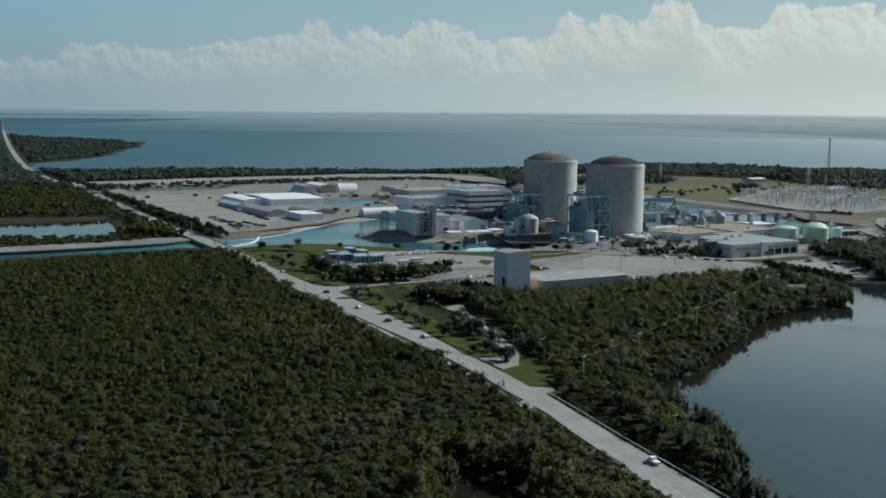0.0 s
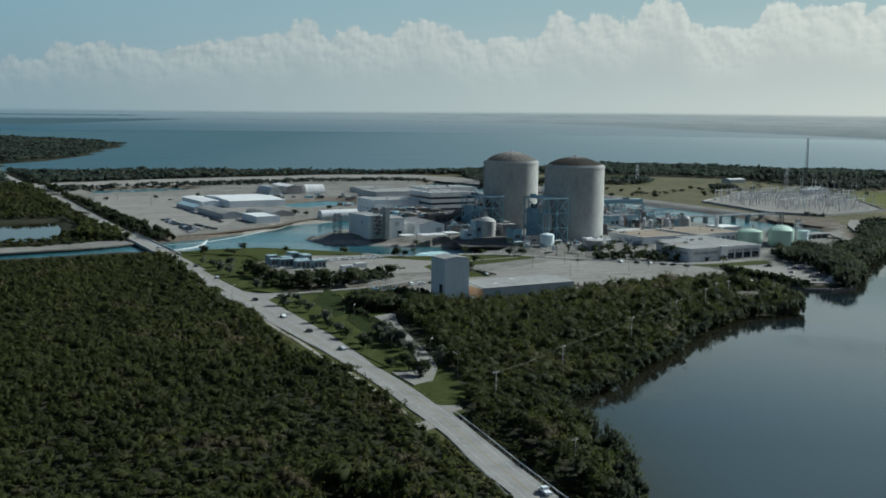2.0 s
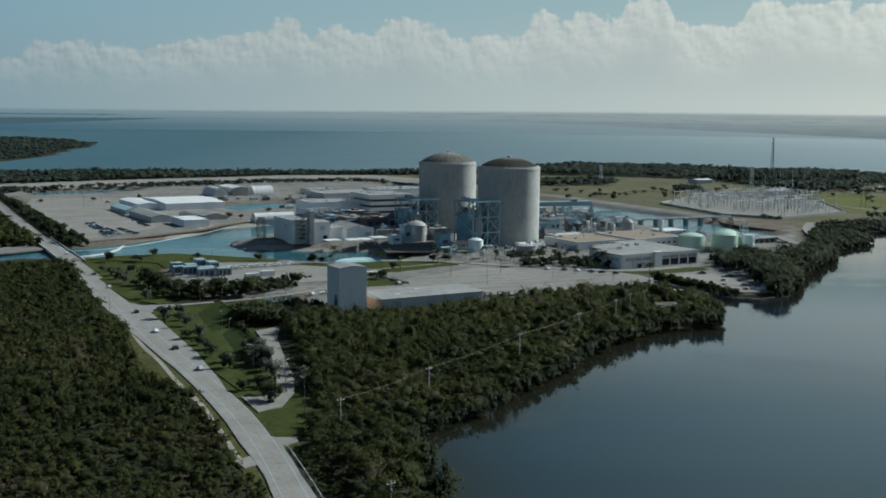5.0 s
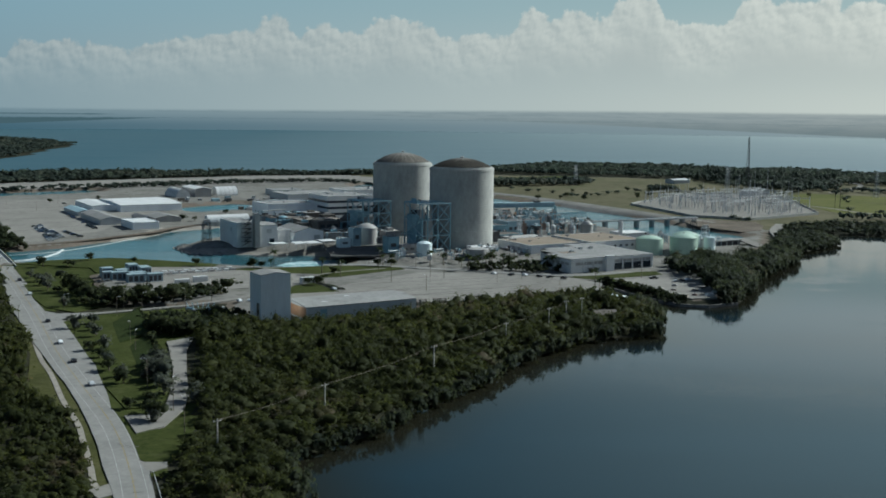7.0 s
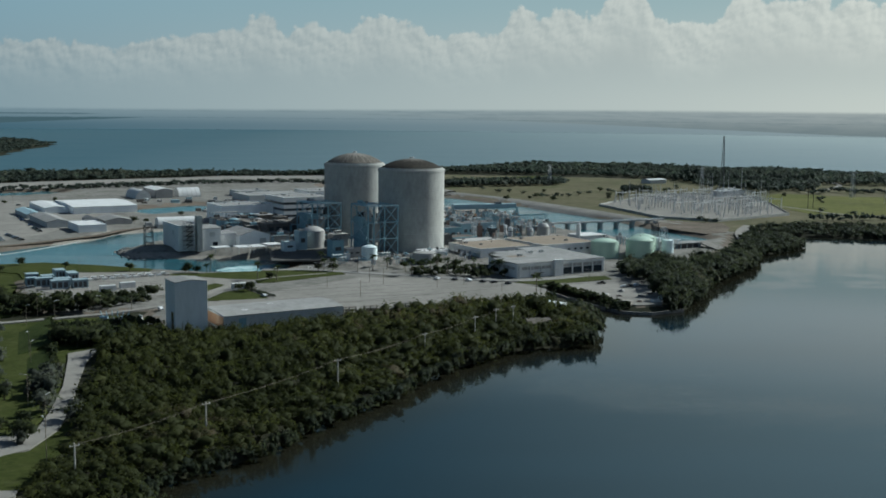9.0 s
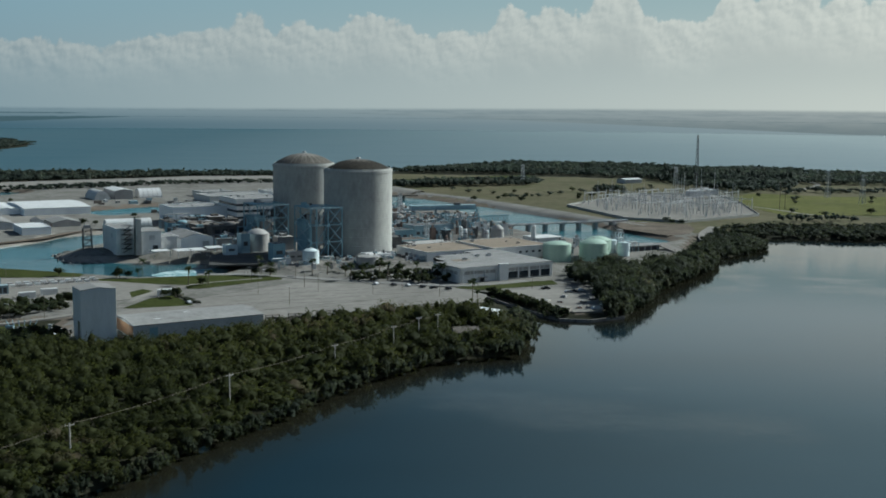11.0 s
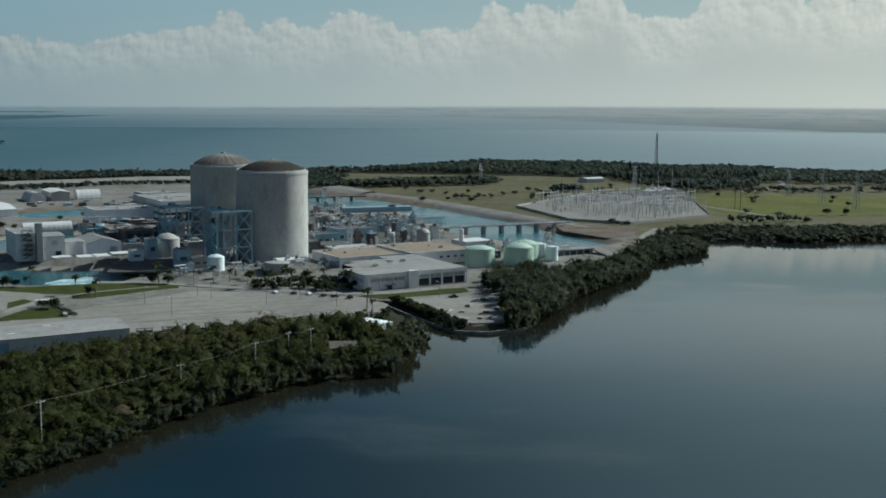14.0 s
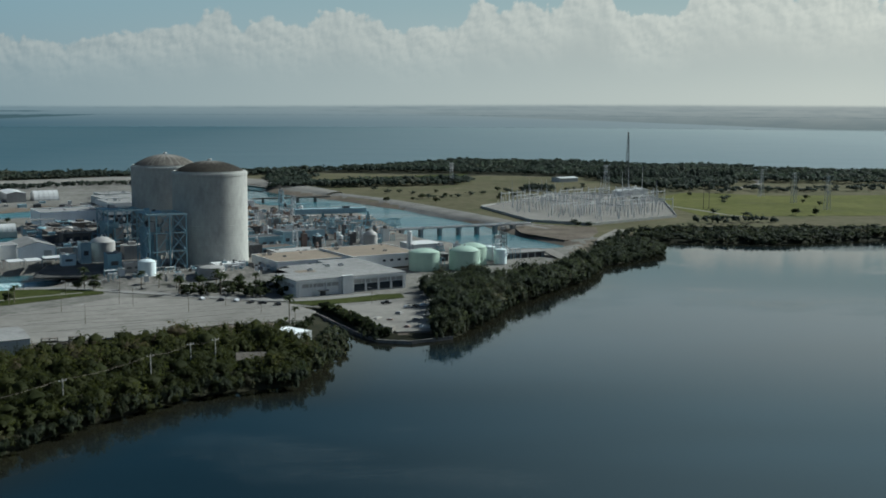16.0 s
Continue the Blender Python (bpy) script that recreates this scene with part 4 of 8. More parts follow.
solo("road", ribbon([(-560, 600), (-440, 690), (-301, 772), (-236, 815), (-205, 848)], -2, 26, ROAD_Z + 0.05, 1.0), M["pale"], "pale berm track along the canal", "road", kind="structure")
solo("road", ribbon([(-165, 862), (-140, 890), (-118, 922), (-98, 955), (-88, 992), (-60, 1028)], -10, -4, PZ + 0.12, 0.5), M["dirt"], "brown earth canal-side track", "road", kind="structure")
solo("road", ribbon([site_xy(*q) for q in ((268, -45), (290, -20), (312, 0), (345, 25))], -5, 5, PZ + 0.4, 3.0), M["lot"], "pale concrete causeway at the canal mouth", "road", kind="structure")
solo("road", ribbon([(45, 785), (75, 787), (110, 775), (137, 767), (161, 758), (200, 752), (235, 770)], -3.5, 3.5, PZ + 0.24, 0.6), M["road"], "grey plant road along the yard", "road", kind="structure")
solo("road", ribbon([site_xy(*q) for q in ((255, 640), (292, 480), (305, 300), (300, 150), (300, 60))], -2.5, 3.5, PZ + 0.25, 0.8), M["lot"], "pale track along the discharge canal bank", "road", kind="structure")

# reactor's shadow painted as a dark slab on the yard
paving([(40, 850), (50, 872), (78, 872), (100, 852), (103, 828), (72, 809), (48, 806)], "asphalt", "asphalt apron painted dark for the reactor shadow", "pavement", 5.66)
lot_seams = thing("lot_seams", "long faint tar seams and faded bay lines in the asphalt yards", "road seam", kind="structure")
for x0, y0, x1, y1, w in ((61, 707, 158, 742, 0.5), (62, 681, 146, 702, 0.5), (100, 674, 177, 719, 0.6), (75, 722, 120, 744, 0.4), (60, 660, 176, 700, 0.5), (84, 690, 188, 734, 0.5), (120, 670, 196, 712, 0.4), 
                          (-319, 1183, -243, 1251, 1.0), (-285, 1097, -210, 1142, 1.0), (-216, 941, -173, 996, 0.8), (-260, 1030, -190, 1085, 1.0), (-300, 1130, -200, 1195, 1.0), (-240, 985, -180, 1035, 0.8), (-60, 740, 0, 728, 0.5), (-50, 710, 10, 748, 0.5)):
    part("seam", beam((x0, y0, PZ + 0.16), (x1, y1, PZ + 0.16), w, None, 0.03), M["tar"], lot_seams)
for k in range(60):
    x, y, a = rs.choice([(rs.uniform(65, 190), 0, 0), (0, 0, 1)]), 0, 0
    if x[2] == 0:
        cx, cy = x[0], rs.uniform(690, 735)
    else:
        cx, cy = rs.uniform(-300, -170), 0
        cy = 1110 + (cx + 235) * -1.4 + rs.uniform(-70, 60)
    d = rs.uniform(3, 14)
    t = radians(rs.choice([28, 24, 20, 33]))
    if all(inside_distance(PLANT, np.array([c[0]]), np.array([c[1]]))[0] > 6 for c in ((cx, cy),)) and shore_distance(np.array([cx]), np.array([cy]))[0] > 12:
        part("seam", beam((cx, cy, PZ + 0.16), (cx + d * math.cos(t), cy + d * math.sin(t), PZ + 0.16), 0.3, None, 0.03), M["tar"], lot_seams)


# ---- vegetation ----
def crown_shape(rng, lobes, leaves, leaf, flat, hull=3):
    """One crown about a metre wide: sprays of leaves on several uneven lobes over a dark core. Returns vertices, faces and normals."""
    verts, faces, norms = [], [], []
    centres = [np.array([rng.uniform(-0.1, 0.1), rng.uniform(-0.1, 0.1), 0.58])]
    centres += [np.array([math.cos(a), math.sin(a), 0]) * rng.uniform(0.16, 0.38) + [0, 0, rng.uniform(0.28, 0.74)] for a in rng.uniform(0, 6.28, lobes - 1)]
    radii = [rng.uniform(0.18, 0.36) for _ in centres]
    for c, r in list(zip(centres, radii))[:hull]:
        o = len(verts)
        rr = r * 0.9
        t0 = c[2] * 9
        for zz, ww in ((-0.6, 0.8), (0.35, 0.95)):
            verts += [c + rr * np.array((ww * math.cos(k * 1.2566 + t0 + zz), ww * math.sin(k * 1.2566 + t0 + zz), zz)) * rng.uniform(0.7, 1.15) for k in range(5)]
        verts.append(c + rr * np.array((0, 0, 0.95)))
        norms += [v - c + [0, 0, 0.5 * r] + rng.normal(size=3) * 0.3 * r for v in verts[o:]]
        for k in range(5):
            n = (k + 1) % 5
            faces += [(o + k, o + n, o + 5 + n, o + 5 + k), (o + 5 + k, o + 5 + n, o + 10)]
    spray = 6
    for k in range(max(leaves // spray, 1)):
        c, r = centres[k % len(centres)], radii[k % len(centres)]
        d = rng.normal(size=3)
        d[2] = abs(d[2]) - 0.3
        d /= np.linalg.norm(d)
        hub = c + d * r * rng.uniform(0.8, 1.22)
        for _ in range(min(spray, leaves)):
            at = hub + rng.normal(size=3) * [0.07, 0.07, 0.05]
            n = d * 0.6 + rng.normal(size=3) * 0.7
            n /= np.linalg.norm(n)
            s = np.cross(n, rng.normal(size=3))
            s /= np.linalg.norm(s)
            if n @ d < 0:
                n = -n
            t = np.cross(n, s)
            w, h = leaf * rng.uniform(0.5, 1.2), leaf * rng.uniform(0.8, 1.6)
            o = len(verts)
            verts += [at - s * w - t * h * 0.5, at + s * w - t * h * 0.5, at + t * h * 0.9]
            faces.append((o, o + 1, o + 2))
            norms += [d * 0.7 + n * 0.35 + [0, 0, 0.45]] * 3
    v = np.array(verts)
    v[:, 2] *= flat
    nn = np.array(norms)
    nn /= np.linalg.norm(nn, axis=1)[:, None]
    return v, faces, nn


def set_tone(me, values):
    """Gives each vertex its tree's tone."""
    me.attributes.new("tone", "FLOAT", "POINT").data.foreach_set("value", np.asarray(values, np.float32))


def woods(name, outline, spacing, size, height, leaves, material, label, seed, lobes=4, leaf=0.17, keep_off=9.0, wet=1.0, flat=1.0, avoid=(), drop=0.04, hull=3, band=None):
    """A wood of many crowns over an outline, as one mesh; low crowns fill in between and a few stand out."""
    rng = np.random.default_rng(seed)
    shapes = [crown_shape(rng, lobes, leaves, leaf, flat, hull) for _ in range(11)]
    px, py = np.array(outline).T
    gx, gy = np.meshgrid(np.arange(px.min(), px.max(), spacing), np.arange(py.min(), py.max(), spacing))
    x = (gx + rng.uniform(-0.62, 0.62, gx.shape) * spacing).ravel()
    y = (gy + rng.uniform(-0.62, 0.62, gy.shape) * spacing).ravel()
    edge = shore_distance(x, y)
    ok = (inside_distance(outline, x, y) > 0) & (edge > wet) & (line_distance(ROAD, x, y) > keep_off) & (rng.random(x.shape) > drop)
    if band:
        ok &= (edge > band[0]) & (edge < band[1])
    for a in avoid:
        ok &= inside_distance(a, x, y) < -1.5
    x, y, edge = x[ok], y[ok], edge[ok]
    z = np.maximum(ground_height(x, y), 0.0)
    V, F, N, T, off = [], [], [], [], 0
    drift = np.sin(x * 0.05 + 1.3) * np.cos(y * 0.043) * 0.5 + np.sin(x * 0.017 - y * 0.022)
    for i in range(len(x)):
        v, f, nn = shapes[rng.integers(len(shapes))]
        s = size * (0.55 + 0.75 * rng.random() ** 1.7) * (1.35 if rng.random() < 0.08 else 1.0)
        if -4 < edge[i] < 4:
            s *= 0.78
        h = height * (0.58 + 0.36 * s / size + 0.2 * rng.random()) * (1 + 0.2 * drift[i] + 0.16 * math.sin(x[i] * 0.21 + 2 * math.sin(y[i] * 0.09)) * math.sin(y[i] * 0.19 + x[i] * 0.05))
        a = rng.uniform(0, 6.28)
        c, sn = math.cos(a), math.sin(a)
        V.append(np.stack([x[i] + s * (v[:, 0] * c - v[:, 1] * sn), y[i] + s * (v[:, 0] * sn + v[:, 1] * c), z[i] + v[:, 2] * h], -1))
        N.append(np.stack([nn[:, 0] * c - nn[:, 1] * sn, nn[:, 0] * sn + nn[:, 1] * c, nn[:, 2]], -1))
        F.append([tuple(q + off for q in g) for g in f])
        T.append(np.full(len(v), min(0.97, max(0.0, rng.normal(0.44, 0.2)))))
        off += len(v)
    if not V:
        return
    me = bpy.data.meshes.new(name)
    me.from_pydata(np.concatenate(V), [], [g for f in F for g in f])
    me.materials.append(material)
    me.polygons.foreach_set("use_smooth", [True] * len(me.polygons))
    me.normals_split_custom_set_from_vertices(np.concatenate(N))
    set_tone(me, np.concatenate(T))
    tagged(new(name, me), label, "trees", kind="stuff")


SHED_PLOT = [(190, 657), (205, 645), (216, 662), (202, 673)]
WIDENED = ROAD_L + ROAD_R[::-1]
RAIL_STRIP = [(75.4, 222), (66, 253.8), (58, 280.8), (48.2, 312.8), (39.3, 341), (34, 359), (31, 359), (33.5, 341), (42, 312), (51.5, 280), (60, 252), (69, 222)]
TIP = [(218, 628), (242, 622), (242, 676), (222, 680), (216, 664)]
HUT_PLOT = [(187, 608), (202, 606), (203, 622), (188, 623)]
LANE = [(14.6, 442), (23.6, 422.5), (30.1, 430.5), (31.8, 451), (29.3, 470), (21, 504.3), (12.7, 542.8), (10.5, 567), (1.2, 556.1), (4.3, 546.9), (16.1, 504), (22.8, 469.7), (25.4, 450), (19.3, 443.5)]
woods("mangrove_wood", [(72, 262), (63, 294), (34, 382), (-11, 483), (-205, 483), (-122, 262)],
      3.9, 5.7, 5.4, 96, M["leaf"], "dense dark green mangrove wood beside the road", 1, hull=2, lobes=5, leaf=0.058, keep_off=7.4, avoid=(VERGE, WIDENED, RAIL_STRIP))
woods("mangrove_wood", [(-11, 483), (-72, 613), (-138, 745), (-150, 757), (-172, 752), (-196, 738), (-236, 706), (-300, 668), (-345, 655), (-205, 483)],
      4.2, 6.1, 5.4, 72, M["leaf"], "dense dark green mangrove wood towards the canal", 14, hull=2, lobes=5, leaf=0.066, keep_off=7.4, avoid=(VERGE, WIDENED, RAIL_STRIP))
woods("mangrove_wood", [(95, 215), (90, 300), (92, 327), (90, 366), (80, 402), (104, 430), (114, 455), (138, 496), (154, 530), (187, 572), (217, 584), (230, 626), (233, 652), (227, 666), (214, 662), (196, 668), (154, 657), (112, 620), (62, 592), (40, 582), (20, 586), (14, 560), (24, 520), (33, 470), (40, 440), (44, 418), (40, 398), (59, 347), (77, 293), (88, 257)],
      4.9, 8.2, 7.2, 198, M["leaf"], "dense mangrove wood along the creek shore", 2, lobes=8, leaf=0.041, keep_off=7.4, wet=0.8, avoid=(LANE, WIDENED, LAWNS[2][0], SHED_PLOT, HUT_PLOT, TIP))
woods("mangrove_wood", [(264, 664), (276, 664), (294, 708), (308, 746), (360, 834), (368, 868), (372, 886), (366, 908), (349, 876), (332, 840), (312, 822), (293, 826), (276, 818), (262, 802), (261, 768), (267, 738), (266, 700)],
      4.8, 9.0, 8.6, 216, M["leaf_shore"], "dark mangrove fringe beside the quay", 3, lobes=7, leaf=0.04, wet=2.2)
woods("mangrove_wood", [(370, 912), (372, 892), (379, 892), (393, 904), (412, 925), (424, 946), (430, 968), (430, 994), (414, 1010), (395, 1000), (384, 960)], 4.2, 7.0, 6.4, 96, M["leaf_shore"], "mangrove spit at the canal mouth", 4, lobes=5, leaf=0.055, wet=-0.8)
woods("mangrove_wood", [(405, 1020), (425, 1016), (477, 1007), (517, 1001), (565, 1015), (613, 1028), (800, 1056), (1000, 1090), (1000, 1150), (760, 1120), (650, 1088), (520, 1078), (430, 1056)], 5.0, 8.5, 5.0, 48, M["leaf_shore"], "dark mangrove belt on the far creek bank", 5, lobes=4, leaf=0.09, wet=0.0)
woods("mangrove_wood", [(95, 215), (96, 300), (98, 327), (96, 366), (84, 402), (110, 430), (120, 455), (144, 496), (160, 530), (190, 566), (222, 580), (238, 626), (240, 652), (230, 672), (200, 650), (150, 620), (100, 560), (60, 450), (60, 340), (75, 240)],
      3.2, 5.8, 8.5, 96, M["leaf_shore"], "tall mangroves overhanging the creek's edge", 23, lobes=6, leaf=0.06, wet=-3.0, band=(-1.8, 3.6), drop=0.02, hull=2, avoid=(TIP,))
woods("mangrove_wood", TIP, 3.0, 4.6, 3.4, 72, M["leaf_shore"], "low mangroves at the point before the quay", 29, lobes=5, leaf=0.07, wet=-1.5, drop=0.02, hull=2)
woods("mangrove_wood", [(266, 660), (282, 660), (304, 708), (318, 746), (372, 834), (376, 878), (398, 870), (416, 896), (438, 940), (436, 1000), (420, 1020), (380, 960), (330, 850), (280, 740), (262, 690)],
      2.9, 5.0, 6.6, 66, M["leaf_shore"], "mangroves along the quay fringe and spit", 24, lobes=5, leaf=0.07, wet=-3.0, band=(-2.0, 3.0), drop=0.02, hull=2)
woods("roadside_scrub", [(-78, 590), (-63, 560), (-51, 522), (-43, 497), (-36, 477), (-28, 458), (-18, 444), (-8, 434), (-2, 424), (2, 414), (12, 388), (20, 364), (26.5, 366), (18, 389.5), (7.2, 416.5), (0, 431.3), (-5, 441), (-14, 451), (-24, 464), (-32, 480), (-38, 498), (-46, 522), (-58, 560), (-72, 590)],
      2.3, 3.2, 2.6, 54, M["leaf"], "low scrub along the bike path", 25, lobes=4, leaf=0.1, keep_off=7.4, avoid=(WIDENED,), hull=2)
woods("roadside_scrub", RAIL_STRIP, 2.1, 2.8, 2.0, 48, M["leaf"], "low scrub behind the guard rail", 26, lobes=4, leaf=0.1, keep_off=6.0, avoid=(WIDENED,), hull=2)
woods("roadside_scrub", [(84, 255), (74.4, 282), (56.2, 334), (39, 386), (46, 388), (63, 336), (81, 284), (90, 257)], 2.2, 3.2, 2.0, 54, M["leaf"], "low scrub between guard rail and creek wood", 27, lobes=4, leaf=0.1, keep_off=5.0, avoid=(WIDENED,), hull=2)
woods("mangrove_wood", [(-14, 262), (-14, 312), (8, 324), (30, 318), (40, 296), (42, 262)], 3.6, 6.6, 8.2, 120, M["leaf"], "tall shady mangroves round a dark pool", 28, lobes=7, leaf=0.055, keep_off=14.0, wet=-3.0, band=(-0.8, 9.0), drop=0.02, avoid=(RAIL_STRIP,))
POND_OPEN = [(-440, 832), (-345, 816), (-300, 828), (-254, 838), (-246, 885), (-268, 950), (-298, 1004), (-440, 950)]
woods("mangrove_wood", [(-196, 842), (-225, 905), (-268, 985), (-298, 1042), (-378, 1205), (-470, 1380), (-560, 1330), (-640, 1290), (-640, 860), (-440, 880), (-320, 870)], 6.2, 9.0, 6.4, 48, M["leaf"], "dark mangrove wood beyond the canal", 6, lobes=3, leaf=0.09, keep_off=8.5, avoid=(POND_OPEN,))
woods("mangrove_wood", [(-196, 842), (-225, 900), (-300, 870), (-430, 900), (-640, 880), (-640, 640), (-450, 690), (-312, 768), (-262, 797), (-220, 820)], 5.8, 7.0, 2.6, 36, M["leaf"], "low mangrove scrub beside the canal berm", 21, lobes=3, leaf=0.1, keep_off=8.5, wet=6.0)
woods("tree_belt", [(-454, 1396), (-379, 1253), (-297, 1104), (-226, 969), (-192, 899), (-164, 858), (-179, 848), (-222, 917), (-314, 1098), (-402, 1275)], 4.6, 7.0, 6.5, 36, M["leaf_tree"], "scrubby tree belt between road and car park", 7, leaf=0.12, keep_off=8.5)
woods("shore_wood", [(-800, 1440), (-520, 1372), (-412, 1470), (-318, 1548), (-214, 1618), (-140, 1682), (-10, 1706), (78, 1720), (120, 1810), (139, 1872), (-79, 1752), (-345, 1684), (-560, 1654), (-640, 1712), (-800, 1800)], 6.5, 13.0, 7.6, 18, M["leaf_hazed"], "dark shore wood along the lagoon", 8, lobes=3, leaf=0.11, keep_off=14.0, hull=2)
woods("shore_wood", [(-700, 1850), (-664, 2200), (-728, 2560), (-758, 2845), (-955, 3110), (-1235, 3310), (-1700, 4200), (-1560, 4200), (-1100, 2781), (-760, 1961)], 11.0, 19.0, 7.5, 12, M["leaf_hazed"], "wooded peninsula reaching into the lagoon", 9, lobes=3, leaf=0.1, keep_off=18.0, hull=2)
woods("shore_wood", [(-640, 1310), (-500, 1400), (-620, 1640), (-760, 1961), (-1080, 2781), (-1280, 2781), (-760, 1500)], 9.0, 15.0, 7.5, 18, M["leaf_hazed"], "low coastal wood beyond the road", 10, lobes=3, leaf=0.1, keep_off=16.0, hull=2)
woods("shore_wood", [(-640, 1310), (-760, 1500), (-1280, 2781), (-1900, 2781), (-1500, 1310)], 30.0, 48.0, 7.5, 12, M["leaf_hazed"], "low inland wood away from the road", 22, lobes=3, leaf=0.09, keep_off=22.0)
woods("shore_wood", [(130, 1790), (250, 1800), (400, 1760), (505, 1650), (654, 1600), (900, 1560), (1500, 1480), (1650, 1640), (958, 1772), (625, 1990), (335, 2120), (150, 1880)], 7.0, 13.5, 8.0, 18, M["leaf_hazed"], "broad dark wood along the lagoon shore", 11, lobes=2, leaf=0.12, drop=0.08, hull=1)
woods("shore_wood", [(86, 1475), (200, 1505), (316, 1548), (322, 1615), (160, 1550), (120, 1600), (125, 1690), (60, 1700)], 6.5, 12.5, 7.6, 24, M["leaf_hazed"], "dark tree belt beside a green field", 12, lobes=3, leaf=0.1, hull=2)
woods("shore_wood", [(-470, 1275), (-441, 1326), (-377, 1362), (-293, 1428), (-196, 1498), (-127, 1548), (-20, 1582), (50, 1545), (40, 1528), (-20, 1558), (-122, 1518), (-196, 1458), (-285, 1385), (-400, 1285)], 6.0, 10.0, 4.2, 18, M["leaf_hazed"], "green scrub belt before the dike", 13, lobes=3, leaf=0.1, drop=0.12)
woods("shore_wood", [(490, 1615), (654, 1595), (688, 1735), (522, 1774), (480, 1653)], 8.5, 7.0, 13.5, 24, M["leaf_hazed"], "taller pine-like trees in the shore wood", 15, lobes=3, leaf=0.09, flat=1.0)
woods("tree_clump", [(372, 1438), (412, 1452), (417, 1500), (380, 1490)], 6.0, 9.0, 7.0, 30, M["leaf_hazed"], "dark clump of field trees", 16, lobes=3, leaf=0.1)
woods("tree_clump", [(486, 1110), (545, 1116), (575, 1132), (570, 1140), (540, 1134), (490, 1128)], 6.0, 8.0, 6.5, 30, M["leaf_hazed"], "row of low trees in the grass field", 17, lobes=3, leaf=0.1, drop=0.3)
woods("tree_clump", [(575, 1420), (640, 1440), (720, 1450), (900, 1500), (900, 1530), (700, 1490), (600, 1480)], 8.0, 11.0, 7.0, 26, M["leaf_hazed"], "scattered trees across the far field", 18, lobes=3, leaf=0.1, drop=0.55)
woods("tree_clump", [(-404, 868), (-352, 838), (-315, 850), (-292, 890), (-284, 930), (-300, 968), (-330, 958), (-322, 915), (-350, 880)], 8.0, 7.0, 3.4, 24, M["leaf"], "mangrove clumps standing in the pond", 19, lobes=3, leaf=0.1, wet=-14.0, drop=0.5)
woods("shore_wood", [(490, 1668), (546, 1746), (577, 1674), (617, 1653), (664, 1611), (632, 1509), (555, 1452), (518, 1485), (495, 1540)], 7.5, 11.0, 8.5, 24, M["leaf_hazed"], "dark wood patch behind the switchyard", 20, lobes=3, leaf=0.1, drop=0.1)
solo("road", ribbon([(700, 1720), (694, 1613), (652, 1529), (600, 1460)], -3.5, 3.5, PZ + 0.2, 0.6), M["lot"], "pale sandy track through the grass", "road", kind="structure")
solo("road", ribbon([(496, 1310), (503, 1277), (523, 1229), (535, 1191), (548, 1175)], -2.2, 2.2, PZ + 0.2, 0.6), M["lot"], "pale track beside the switchyard", "road", kind="structure")


# ---- reactors ----
def reactor(u, v, rim, apex, label, dome_mat):
    ob = thing("reactor_building", label, "reactor", on_site(u, v), "reactor buildings")
    R = 22.3
    part("shell", lathe([(R, 1.5), (R, rim - 2.2), (R + 0.25, rim - 2.0), (R + 0.25, rim - 0.2), (R - 0.2, rim)], 96), M["concrete"], ob, smooth=False)
    part("ring_beam", lathe([(R - 0.9, rim), (R - 0.9, rim + 0.8), (R - 1.5, rim + 0.8), (R - 1.5, rim)], 96), M["concrete"], ob, "pale ring at the foot of the dome")
    n = 14
    rise = apex - rim
    rad = (R * R + rise * rise) / (2 * rise)
    half = math.asin((R - 1.2) / rad)
    prof = [(rad * math.sin(half * (1 - k / n)), rim + 0.2 + rad * (math.cos(half * (1 - k / n)) - math.cos(half))) for k in range(n + 1)]
    dome = part("dome", lathe(prof, 96), dome_mat, ob, "dark weather-stained shallow concrete dome", smooth=True)
    part("vent", lathe([(1.6, apex - 0.3), (1.4, apex + 0.35), (0.3, apex + 0.5)], 16), M["tankgrey"], dome)
    for z in range(1, 9):
        zz = 5.6 + (rim - 8) * z / 9
        part("pour_joint", lathe([(R + 0.02, zz), (R + 0.06, zz + 0.06), (R + 0.06, zz + 0.24), (R + 0.02, zz + 0.3)], 96), M["concrete"], ob)
    return ob


reactor(0, 0, 60.0, 67.2, "tall weathered concrete reactor building with dark stained dome", M["dome"])
reactor(0, 86.6, 59.3, 67.6, "tall weathered concrete reactor building behind its twin", M["dome_pale"])


# ---- buildings ----
def pane_row(parent, face, a0, a1, z0, z1, n, at, mat, gap=0.15, name="window", sill=False):
    """A row of n panes on a wall: face is the axis that the wall faces, at its place."""
    w = (a1 - a0) / n
    for k in range(n):
        lo, hi = a0 + k * w + gap * w / 2, a0 + (k + 1) * w - gap * w / 2
        t = 0.06
        bm = box(lo, hi, at - t, at + t, z0, z1) if face == "v" else box(at - t, at + t, lo, hi, z0, z1)
        win = part(name, bm, mat, parent)
        if sill:
            bm = box(lo - 0.1, hi + 0.1, at - 0.2, at + 0.2, z0 - 0.2, z0 - 0.02) if face == "v" else box(at - 0.2, at + 0.2, lo - 0.1, hi + 0.1, z0 - 0.2, z0 - 0.02)
            part("sill", bm, M["concrete"], win)


